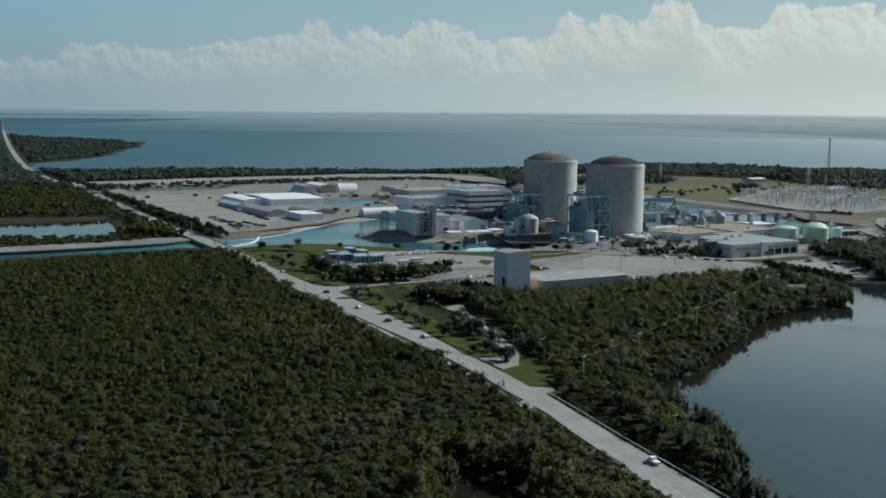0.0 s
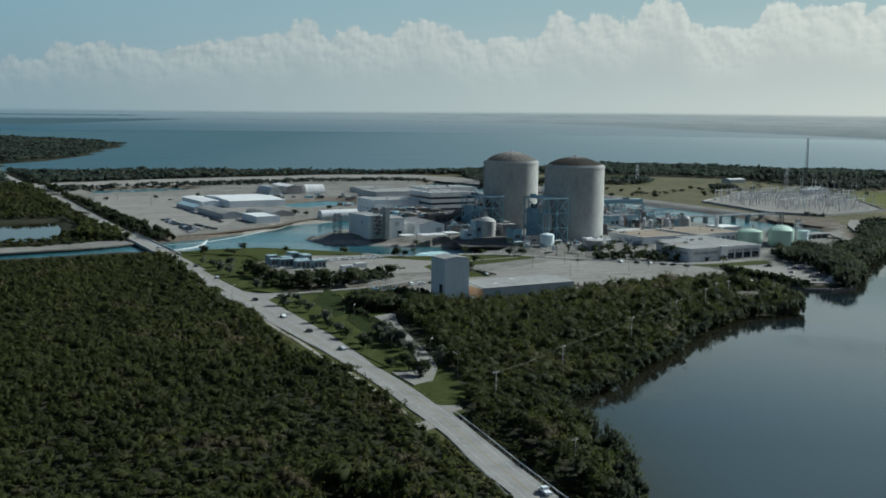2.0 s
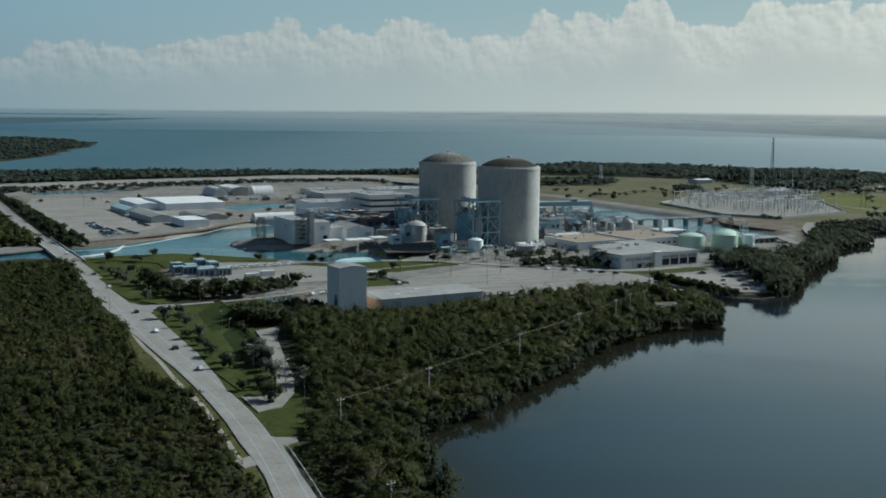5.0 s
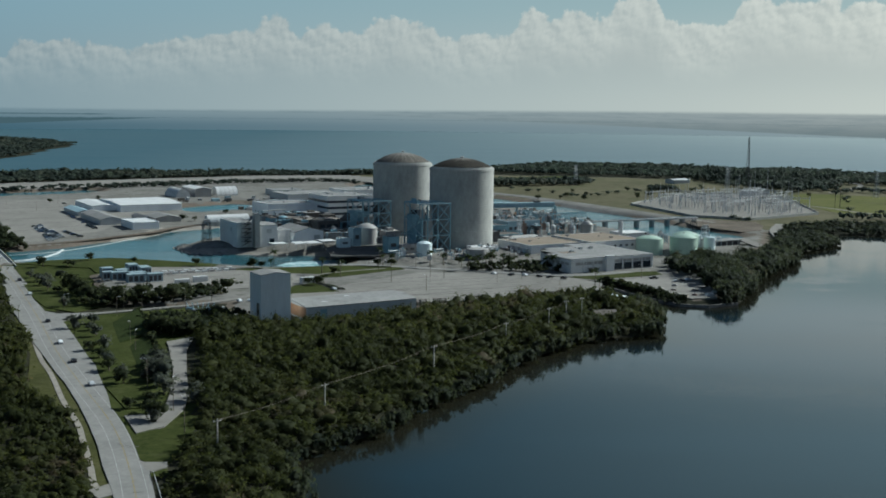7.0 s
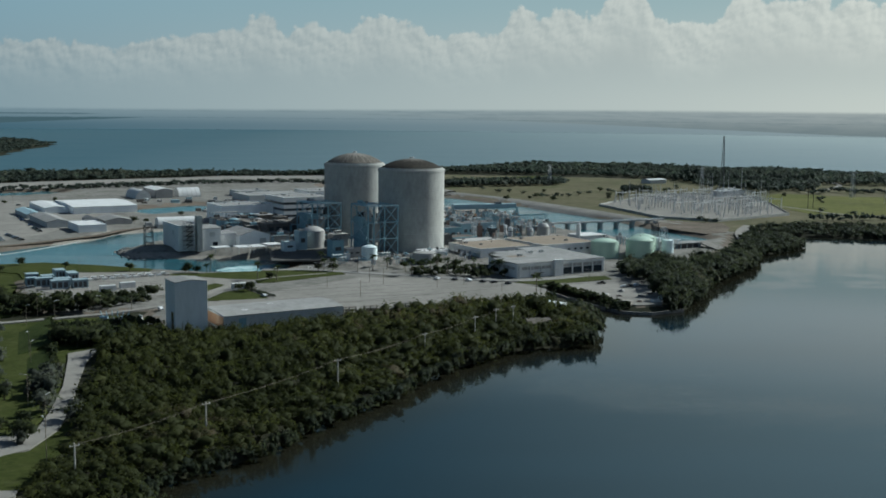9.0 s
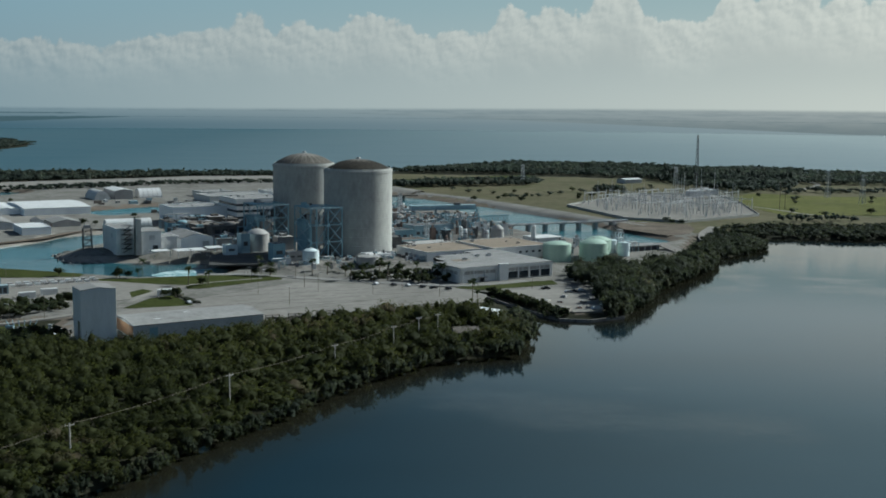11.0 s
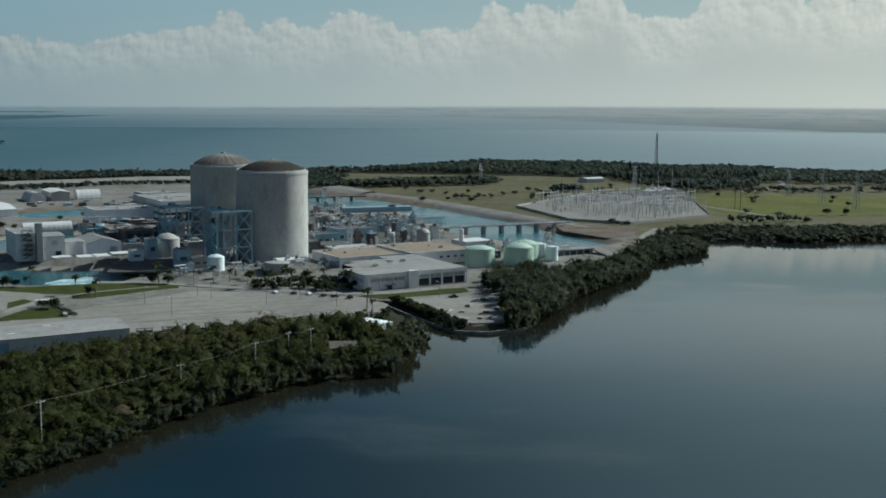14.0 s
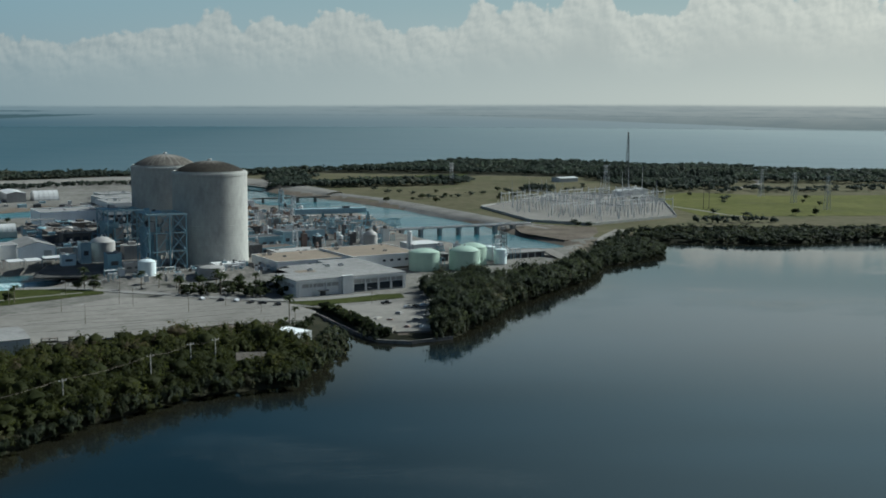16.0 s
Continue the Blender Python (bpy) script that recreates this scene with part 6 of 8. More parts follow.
# ---- steel service frames before the reactors ----
def service_frame(u0, u1, v0, v1, top, label, seed):
    rng = random.Random(seed)
    ob = thing("service_frame", label, "steel frame", on_site((u0 + u1) / 2, (v0 + v1) / 2), "steel service frames")
    a, b = (u1 - u0) / 2, (v1 - v0) / 2
    xs, ys = [-a, -a * 0.62, a * 0.1, a], [-b, b]
    zs = [CZ + (top - CZ) * k / 3 for k in (1, 2, 3)]
    levels = [CZ] + zs
    for x in xs:
        for y in ys:
            part("post", beam((x, y, CZ - 1.5), (x, y, top), 0.7), M["blue"], ob)
    for z in zs:
        for y in ys:
            part("girder", beam((-a, y, z), (a, y, z), 0.6), M["paleblue"], ob)
        for x in (-a, a * 0.1, a):
            part("girder", beam((x, -b, z), (x, b, z), 0.5), M["blue"], ob)
    part("top_girder", beam((-a - 0.5, -b, top), (a + 0.5, -b, top), 0.9), M["paleblue"], ob)
    for z0, z1 in zip(levels, levels[1:]):
        for y in ys:
            part("brace", beam((xs[2], y, z0), (xs[3], y, z1), 0.42), M["paleblue"], ob)
            part("brace", beam((xs[3], y, z0), (xs[2], y, z1), 0.42), M["paleblue"], ob)
        part("brace", beam((xs[1], -b, z0), (xs[2], -b, z1), 0.42), M["paleblue"], ob)
        for x in (-a, a):
            part("brace", beam((x, -b, z0), (x, b, z1), 0.42), M["paleblue"], ob)
            part("brace", beam((x, b, z0), (x, -b, z1), 0.42), M["paleblue"], ob)
    deck = part("deck", box(-a, a * 0.1, -b * 0.3, b, top, top + 0.4), M["blue"], ob, "blue steel roof deck")
    for y in np.linspace(-b, b, 5)[1:-1]:
        part("joist", beam((-a, y, top - 0.2), (a, y, top - 0.2), 0.4), M["blue"], ob)
    for k in range(4):
        x, y = rng.uniform(-a * 0.9, 0), rng.uniform(-b * 0.2, b * 0.9)
        s = rng.uniform(0.6, 1.8)
        part("deck_equipment", box(x - s, x + s, y - s * 0.7, y + s * 0.7, top + 0.4, top + 0.4 + s * 1.2), M[rng.choice(["tankgrey", "blue", "dark"])], deck)
    part("enclosure", box(-a * 0.9, -a * 0.15, -b * 0.2, b * 0.9, CZ, top - 8), M["blue"], ob, "blue clad enclosure inside the frame")
    part("enclosure", box(-a * 0.5, a * 0.0, -b * 0.6, -b * 0.1, CZ + 8, top - 12), M["tankgrey"], ob, "grey clad enclosure inside the frame")
    for k in range(12):
        x, y = rng.uniform(-a * 0.8, a * 0.8), rng.uniform(-b * 0.5, b * 0.8)
        z, h, s = rng.choice(levels[:3]), rng.uniform(2, 6), rng.uniform(0.6, 2.2)
        part("equipment", box(x - s, x + s, y - s, y + s, z, z + h), M[rng.choice(["blue", "dark", "tankgrey", "brown", "dark"])], ob)
    for x in (-a * 0.05, a * 0.25, a * 0.55):
        part("riser", pipe((x, b * 0.4, CZ), (x, b * 0.4, top - 4), 0.55, None, 10), M["tankgrey"], ob)
    for z in zs[:3]:
        part("catwalk", box(-a, a, -b, -b + 1.6, z, z + 0.15), M["blue"], ob)


service_frame(-45, -23.5, -24.5, 0, 37.6, "open blue steel service frame with braced bays", 4)
service_frame(-46, -23.5, 61, 87, 32.6, "open blue steel service frame before the rear reactor", 5)


# ---- machinery around the turbines ----
def cluster(name, label, u0, u1, v0, v1, base, hmax, n, mats, seed, smin=1.0, smax=4.0, group=""):
    """Single machine blocks, vessels and pipe racks over a patch of the plan; each is a thing of its own."""
    rng = random.Random(seed)
    for k in range(n):
        u, v = rng.uniform(u0, u1), rng.uniform(v0, v1)
        h = rng.uniform(0.3, 1.0) * hmax
        mat = rng.choice(mats)
        shape = rng.random()
        m = on_site(u, v, 0, rng.choice([0, 0, 90]))
        if shape < 0.5:
            a, b = rng.uniform(smin, smax), rng.uniform(smin, smax)
            ob = thing(name, label, "machinery", m, group)
            part("casing", box(-a, a, -b, b, base - 1, base + h), M[mat], ob)
            part("top_plate", box(-a - 0.15, a + 0.15, -b - 0.15, b + 0.15, base + h, base + h + 0.25), M[rng.choice(mats)], ob)
            part("duct", box(-a * 0.4, a * 0.4, -b * 0.4, b * 0.4, base + h + 0.25, base + h + rng.uniform(0.8, 2.2)), M[rng.choice(mats)], ob)
        elif shape < 0.72:
            r = rng.uniform(smin * 0.7, smax * 0.6)
            ob = thing("process_vessel", "upright process vessel among the plant machinery", "vessel", m, group)
            part("shell", lathe([(r, base - 1), (r, base + h * 0.85), (r * 0.75, base + h * 0.95), (0.2, base + h)], 16), M[mat], ob)
            part("collar", lathe([(r + 0.15, base + h * 0.5), (r + 0.15, base + h * 0.5 + 0.4)], 16), M[rng.choice(mats)], ob)
        else:
            L, hh = rng.uniform(smax * 1.5, smax * 4), rng.uniform(0.4, 1.0) * hmax
            ob = thing("pipe_rack", "steel pipe rack with parallel pipes", "pipes", m, group)
            for x in np.linspace(-L / 2, L / 2, 3):
                for y in (-1.2, 1.2):
                    part("post", beam((x, y, base - 1), (x, y, base + hh), 0.3), M["blue"], ob)
                part("crossbar", beam((x, -1.3, base + hh), (x, 1.3, base + hh), 0.3), M["blue"], ob)
            for y in (-0.8, 0, 0.8):
                part("pipe", pipe((-L / 2, y, base + hh + 0.35), (L / 2, y, base + hh + 0.35), 0.28), M[rng.choice(mats)], ob)


cluster("machine_block", "dark machinery block beside the turbine deck", -75, -30, 30, 205, CZ, 9, 46, ["dark", "dark", "brown", "tankgrey", "blue"], 21, 1.5, 6.0, "turbine machinery")
cluster("machine_block", "brown lagged machinery on the turbine deck", -60, -24, 92, 200, CZ, 9, 26, ["dark", "brown", "dark", "tankgrey"], 22, 2.5, 7.0, "turbine machinery")
cluster("machine_block", "weathered coloured machinery beside the reactor", 30, 150, 24, 130, CZ, 10, 110, ["paleblue", "blue", "tankgrey", "rust", "brown", "offwhite", "dark", "white"], 23, 0.7, 3.2, "east machinery")
cluster("machine_block", "weathered coloured machinery by the discharge canal", 50, 185, 120, 270, CZ, 6, 120, ["tankgrey", "rust", "brown", "offwhite", "tanroof", "paleblue", "white"], 24, 0.6, 2.8, "east machinery")
cluster("machine_block", "small equipment beside the canal road", -75, 20, -50, -25, CZ, 4, 22, ["tankgrey", "paleblue", "dark", "offwhite", "white"], 25, 0.6, 2.0, "yard equipment")
cluster("machine_block", "small equipment near the discharge tanks", 120, 185, -70, -20, 3.6, 6, 18, ["tankgrey", "white", "greywall", "dark"], 26, 0.8, 2.5, "yard equipment")
for u0, u1, v0, v1, z1, mat in ((-66, -48, 96, 112, 15.5, "brown"), (-46, -30, 100, 118, 14.0, "dark"), (-70, -52, 120, 140, 14.5, "brown"), (-44, -28, 128, 150, 13.0, "brown"), (-72, -58, 60, 78, 12.5, "dark")):
    h = hall("turbine_block", "dark brown lagged turbine plant block", "machinery", u0, u1, v0, v1, CZ, z1, M[mat], M[mat], parapet=0.4, group="turbine machinery")
    roof_units(h, (u1 - u0) / 2, (v1 - v0) / 2, z1 + 0.1, 5, int(u0 * 3 + v0), "brown")
    pane_row(h, "v", -(u1 - u0) / 2 + 1, (u1 - u0) / 2 - 1, CZ + 1, z1 - 2, 3, -(v1 - v0) / 2, M["dark"], gap=0.3)
tank("storage_tank", "low brown domed tank behind the turbine blocks", -36, 108, 6.0, CZ, 15.5, 19.0, "brown", rail=False)
# blue and grey enclosures
for u0, u1, v0, v1, z0, z1, mat, label in (
    (-68, -60, -20, -12, CZ, 16.2, "blue", "tall blue box-shaped equipment house"), (-72, -66, 24, 32, CZ, 18, "paleblue", "pale blue upright equipment house"),
    (-84, -76, 20, 26, CZ, 12, "tankwhite", "white skid-mounted equipment box"), (-60, -40, -24, -18, CZ, 11, "tankgrey", "low grey wall house"),
    (34, 60, 30, 46, CZ, 14, "blue", "blue two-storey pump house"), (62, 92, 34, 52, CZ, 16, "paleblue", "pale blue equipment house with dark openings"),
    (-10, 8, -36, -24, CZ, 8, "offwhite", "low pale reactor annex"), (24, 34, 2, 18, CZ, 13, "dark", "dark steel house beside the reactor"),
    (40, 70, -14, 10, CZ, 8.6, "tankgrey", "low grey machinery house"), (-62, -40, 112, 140, CZ, 14, "dark", "dark lower turbine deck"), (-64, -40, 150, 190, CZ, 12, "dark", "dark lagged turbine hall")):
    h = hall("equipment_house", label, "building", u0, u1, v0, v1, z0, z1, M[mat], M["dark" if mat in ("dark", "blue", "paleblue") else mat], parapet=0.3)
    roof_units(h, (u1 - u0) / 2, (v1 - v0) / 2, z1 + 0.1, 4, int(u0 * 7 + v0), "tankgrey")
    n = max(1, int((u1 - u0) / 5))
    pane_row(h, "v", -(u1 - u0) / 2 + 0.6, (u1 - u0) / 2 - 0.6, z0 + 0.4 * (z1 - z0), z0 + 0.62 * (z1 - z0), n, -(v1 - v0) / 2, M["dark"], gap=0.4)


# ---- gantries, cranes, bridge over the discharge canal ----
def gantry(u, v, base, top, w, mat, label, turn=0.0):
    ob = thing("gantry", label, "gantry", on_site(u, v, 0, turn))
    for x in (-w, w):
        for y in (-w * 0.6, w * 0.6):
            part("leg", beam((x * 1.15, y * 1.15, base - 1), (x, y, top), 0.45), M[mat], ob)
    for k in range(1, 5):
        z = base + (top - base) * k / 4
        part("ring", box(-w - 0.2, w + 0.2, -w * 0.6 - 0.2, w * 0.6 + 0.2, z - 0.3, z), M[mat], ob)
        z0 = base + (top - base) * (k - 1) / 4
        for y in (-w * 0.6, w * 0.6):
            part("brace", beam((-w, y, z0), (w, y, z), 0.25), M[mat], ob)
    part("cab", box(-w * 0.8, w * 0.8, -w * 0.5, w * 0.5, top, top + 1.8), M["tankgrey"], ob)


gantry(-153, 93, CZ - 2, 19.5, 2.6, "dark", "dark steel trash rake gantry on the islet")
gantry(160, -74, 3.0, 18.0, 2.4, "steel", "slim steel lattice gantry by the canal")
crane = thing("travelling_crane", "blue travelling gantry crane with a long girder", "crane", on_site(144, 129, 0, -12))
part("girder", box(-30, 26, -3.2, 3.2, 16.6, 20.6), M["paleblue"], crane)
part("walkway", box(-30, 26, -4.2, -3.3, 17.2, 17.4), M["blue"], crane)
for x in (-8, 28):
    for s in (-1, 1):
        part("leg", beam((x - 2.5 * s, 0, CZ), (x, 0, 17.5), 0.9), M["blue"], crane)
part("trolley", box(8, 13, -2, 2, 20, 22), M["dark"], crane)
br = thing("canal_bridge", "low concrete pipe bridge over the discharge canal", "bridge")
bl = [Vector(site_xy(150, 92)), Vector(site_xy(294, 77))]
d = (bl[1] - bl[0])
part("deck", ribbon([tuple(bl[0]), tuple(bl[0] + d * 0.5), tuple(bl[1])], -2.6, 2.6, 6.4, 0.9), M["tankgrey"], br)
for k in range(2, 9):
    q = bl[0] + d * k / 9
    part("pier_cap", box(-1.5, 1.5, -2.8, 2.8, 5.5 - 0.9, 5.48), M["tankgrey"], br).matrix_world = pose(q.x, q.y, 0, 0, 0, 24)
    part("pier", box(-1.1, 1.1, -2.4, 2.4, -3, 5.5), M["tankgrey"], br).matrix_world = pose(q.x, q.y, 0, 0, 0, 24)
for o in (-2.4, 2.4):
    part("handrail", ribbon([tuple(bl[0]), tuple(bl[0] + d * 0.5), tuple(bl[1])], o - 0.06, o + 0.06, 7.5, 0.12), M["blue"], br)
for o in (-1.2, -0.4, 0.5):
    part("pipe", ribbon([tuple(bl[0]), tuple(bl[0] + d * 0.5), tuple(bl[1])], o - 0.22, o + 0.22, 6.9, 0.4), M["steel"], br)
truss = thing("pipe_truss", "blue steel lattice truss beside the bridge", "truss", on_site(165, 100))
for y in (-2, 2):
    for z in (8, 13):
        part("chord", beam((-22, y, z), (22, y, z), 0.5), M["blue"], truss)
    for k in range(8):
        part("web", beam((-22 + k * 5.5, y, 8), (-19.25 + k * 5.5, y, 13), 0.3), M["blue"], truss)
        part("web", beam((-19.25 + k * 5.5, y, 13), (-16.5 + k * 5.5, y, 8), 0.3), M["blue"], truss)
for x in (-20, 0, 18):
    part("post", beam((x, 0, 1), (x, 0, 8), 0.8), M["blue"], truss)
for u, v, top, w, mat in ((149, 215, 22, 1.6, "steel"), (158, 262, 24, 1.8, "paleblue"), (66, 24, 19, 1.5, "steel"), (128, 98, 17, 1.6, "paleblue"), (118, 28, 16, 1.3, "steel"), (90, 150, 18, 1.5, "steel"), (206, -13, 15, 2.0, "dark")):
    gantry(u, v, 3.2, top, w, mat, "slim open steel lattice tower among the plant machinery")
bb = thing("canal_bridge", "dark low bridge across the far end of the canal", "bridge")
part("deck", ribbon([site_xy(190, 409), site_xy(232, 403), site_xy(270, 398)], -3, 3, 5.4, 1.2), M["brown"], bb)
for k in range(4):
    q = site_xy(200 + 18 * k, 407 - 2.5 * k)
    part("pier", box(-0.8, 0.8, -2.4, 2.4, -3, 4.3), M["brown"], bb).matrix_world = pose(*q, 0, 0, 0, 24)
h = hall("equipment_house", "low blue open-fronted pump shelter beside the reactor", "building", 32, 60, 10, 26, CZ, 9.6, M["blue"], M["brown"], parapet=0.2)
# dark panels on the solid wall paint the shade of an open front
pane_row(h, "v", -13, 13, CZ + 0.3, 8.6, 6, -8, M["dark"], gap=0.2)
cluster("machine_block", "small weathered coloured equipment by the reactor", 30, 150, 16, 140, CZ, 5.5, 75, ["rust", "offwhite", "paleblue", "blue", "tankgrey", "rustwall", "white", "brown"], 31, 0.4, 1.7, "east machinery")
cluster("machine_block", "small weathered equipment on the canal-side yard", 60, 180, 110, 300, CZ, 4.5, 56, ["rust", "offwhite", "paleblue", "tankgrey", "rustwall", "white", "dark"], 32, 0.4, 1.8, "east machinery")
cluster("machine_block", "small equipment in the reactor forecourt", -60, 30, -62, -28, CZ, 2.6, 26, ["tankgrey", "offwhite", "brown", "dark", "white"], 33, 0.4, 1.4, "yard equipment")
fence = thing("yard_fence", "white post and rail fence before the reactor yard", "fence")
fp = [Vector((72 + 60 * k / 26, 792 + 42 * k / 26, 0)) for k in range(27)]
for a, b in zip(fp, fp[1:]):
    za, zb = ground_at(a.x, a.y), ground_at(b.x, b.y)
    part("post", box(a.x - 0.12, a.x + 0.12, a.y - 0.12, a.y + 0.12, za - 0.3, za + 1.6), M["offwhite"], fence)
    part("rail", beam((a.x, a.y, za + 1.3), (b.x, b.y, zb + 1.3), 0.14), M["offwhite"], fence)
# sluice pit near the tanks
pit = thing("sluice_structure", "low concrete sluice with dark openings", "sluice", on_site(186, -62))
part("wall", box(-16, 16, -5, 5, 1, 6.0), M["concrete"], pit)
part("top_slab", box(-17, 17, -6, 6, 6.0, 6.5), M["roof"], pit)
# openings are only dark panels, shade painted on the wall
pane_row(pit, "v", -14, 14, 2.6, 5.6, 5, -5, M["dark"], gap=0.2)
ramp = thing("concrete_ramp", "sloping pale concrete ramp", "ramp", on_site(206, -72))
part("slab", beam((0, -12, 2.6), (0, 10, 6.4), 9, None, 0.8), M["lot"], ramp)

# ---- switchyard, mast, field ----
yard = [site_xy(*q) for q in ((318, 110), (345, 62), (452, 78), (540, 190), (590, 280), (500, 320), (350, 235))]
solo("pavement", slab(yard, PZ + 1.0, 1.6), M["lot"], "raised pale gravel switchyard", "paving", kind="structure")
yw = thing("yard_wall", "low grey concrete wall round the switchyard", "wall")
for p, q in zip(yard, yard[1:] + yard[:1]):
    part("panel", beam((*p, PZ + 0.7), (*q, PZ + 0.9), 0.4, None, 2.9), M["concrete"], yw)


def switch_portal(w, h, n):
    ob = thing("switchyard_portal", "galvanised steel switchyard portal with insulators", "portal", group="switchyard steelwork")
    for k in range(n + 1):
        x = -w / 2 + w * k / n
        part("column", beam((x, 0, PZ), (x, 0, h), 0.55), M["steel"], ob)
    part("crossbeam", beam((-w / 2, 0, h - 2), (w / 2, 0, h - 2), 0.6), M["steel"], ob)
    for k in range(n * 3):
        x = -w / 2 + w * (k + 0.5) / (n * 3)
        part("insulator", lathe([(0.2, PZ + 1), (0.2, PZ + 5.5), (0.35, PZ + 5.6), (0.1, PZ + 6.4)], 6, None, x, 2.5), M["tankgrey"], ob)
    return ob


portal = switch_portal(34, 15, 3)
portal.matrix_world = on_site(385, 120, 0.9, 12)
rng = random.Random(3)
for iu in range(5):
    for iv in range(6):
        u, v = 366 + iu * 36 + iv * 7, 105 + iv * 30
        if (iu, iv) == (0, 0) or inside_distance(yard, *[np.array([c]) for c in site_xy(u, v)])[0] < 6:
            continue
        copy_thing(portal, on_site(u, v, 0.9, rng.choice([12, 12, 102])))
for k in range(26):
    u, v = rng.uniform(345, 560), rng.uniform(80, 300)
    if inside_distance(yard, *[np.array([c]) for c in site_xy(u, v)])[0] < 5:
        continue
    ob = thing("lightning_mast", "thin tall galvanised lightning mast", "mast", on_site(u, v, 0.9), "lightning masts")
    h = rng.uniform(16, 27)
    part("shaft", lathe([(0.3, PZ), (0.12, PZ + h)], 6), M["steel"], ob)
    part("spike", lathe([(0.06, PZ + h), (0.03, PZ + h + 2)], 5), M["steel"], ob)
for k in range(150):
    u, v = rng.uniform(345, 540), rng.uniform(80, 290)
    if inside_distance(yard, *[np.array([c]) for c in site_xy(u, v)])[0] < 5:
        continue
    ob = thing("switch_post", "slim pale post insulator on a steel stand", "insulator", on_site(u, v, 0.9), "switchyard posts")
    h = rng.uniform(4, 9)
    part("stand", beam((0, 0, PZ), (0, 0, PZ + h * 0.5), 0.5), M["steel"], ob)
    part("insulator", lathe([(0.28, PZ + h * 0.5), (0.28, PZ + h)], 6), M["offwhite"], ob)
for k in range(3):
    hall("relay_house", "white metal relay house beside the switchyard", "building", 545 + k * 16, 557 + k * 16, 262 + k * 4, 276 + k * 4, PZ, 9.0, M["white"], M["white"], ridge=1.5, along="v", group="relay houses")
mast = thing("radio_mast", "tall slim steel lattice radio mast", "mast", on_site(598, 315))
for k in range(3):
    a = 2 * math.pi * k / 3
    part("leg", beam((3.2 * math.cos(a), 3.2 * math.sin(a), PZ - 1), (0.7 * math.cos(a), 0.7 * math.sin(a), 69), 0.4), M["dark"], mast)
    for j in range(14):
        f0, f1 = j / 14, (j + 1) / 14
        r0, r1 = 3.2 - 2.5 * f0, 3.2 - 2.5 * f1
        b = 2 * math.pi * (k + 1) / 3
        part("brace", beam((r0 * math.cos(a), r0 * math.sin(a), PZ + 66 * f0), (r1 * math.cos(b), r1 * math.sin(b), PZ + 66 * f1), 0.2), M["dark"], mast)
part("antenna", box(-0.6, 0.6, -0.6, 0.6, 66, 70), M["tankgrey"], mast)


def pylon(x, y, h, turn):
    """A steel lattice pylon with three crossarms."""
    ob = thing("power_pylon", "tall pale steel lattice power pylon with crossarms", "pylon", pose(x, y, PZ, 0, 0, turn), "power pylons")
    for sx in (-1, 1):
        for sy in (-1, 1):
            part("leg", beam((sx * 2.6, sy * 2.0, -1), (sx * 0.9, sy * 0.9, h), 0.35), M["steel"], ob)
    for k in range(7):
        f0, f1 = k / 7, (k + 1) / 7
        w0, w1 = 2.6 - 1.7 * f0, 2.6 - 1.7 * f1
        for sy in (-1, 1):
            part("brace", beam((-w0, sy * w0 * 0.8, h * f0), (w1, sy * w1 * 0.8, h * f1), 0.16), M["steel"], ob)
            part("brace", beam((w0, sy * w0 * 0.8, h * f0), (-w1, sy * w1 * 0.8, h * f1), 0.16), M["steel"], ob)
    for z in (0.72, 0.84, 0.96):
        part("crossarm", beam((-6, 0, h * z), (6, 0, h * z), 0.3), M["steel"], ob)


for x, y, h, turn in ((626, 1384, 30, 20), (636, 1309, 31, 25), (645, 1241, 33, 25), (730, 1180, 32, 25), (300, 1560, 26, 60), (470, 1450, 30, 40)):
    pylon(x, y, h, turn)
hp = thing("utility_pole", "dark two-legged wooden pole frame in the grass", "pole", pose(531, 1244, PZ, 0, 0, 0), "power line poles")
for x in (-2.6, 2.6):
    part("shaft", lathe([(0.35, -1), (0.22, 26)], 8), M["bark"], hp).matrix_local = pose(x, 0, 0)
part("crossarm", beam((-4, 0, 24), (4, 0, 24), 0.35), M["bark"], hp)
for x, y, h in ((495, 1369, 32), (480, 1368, 30), (471, 1353, 26), (455, 1340, 28), (440, 1300, 26)):
    ob = thing("lightning_mast", "thin tall galvanised lightning mast", "mast", pose(x, y, 0), "lightning masts")
    part("shaft", lathe([(0.35, PZ - 1), (0.14, PZ + h)], 6), M["steel"], ob)
    part("spike", lathe([(0.06, PZ + h), (0.03, PZ + h + 2)], 5), M["steel"], ob)
hall("field_shelter", "long low white-roofed shelter on dry grass", "shelter", 625, 653, 474, 492, PZ, 7.5, M["greywall"], M["white"], ridge=1.2, along="u")
hall("field_house", "small white house among field trees", "building", 785, 799, 515, 530, PZ, 8.5, M["white"], M["white"], ridge=2, along="u")

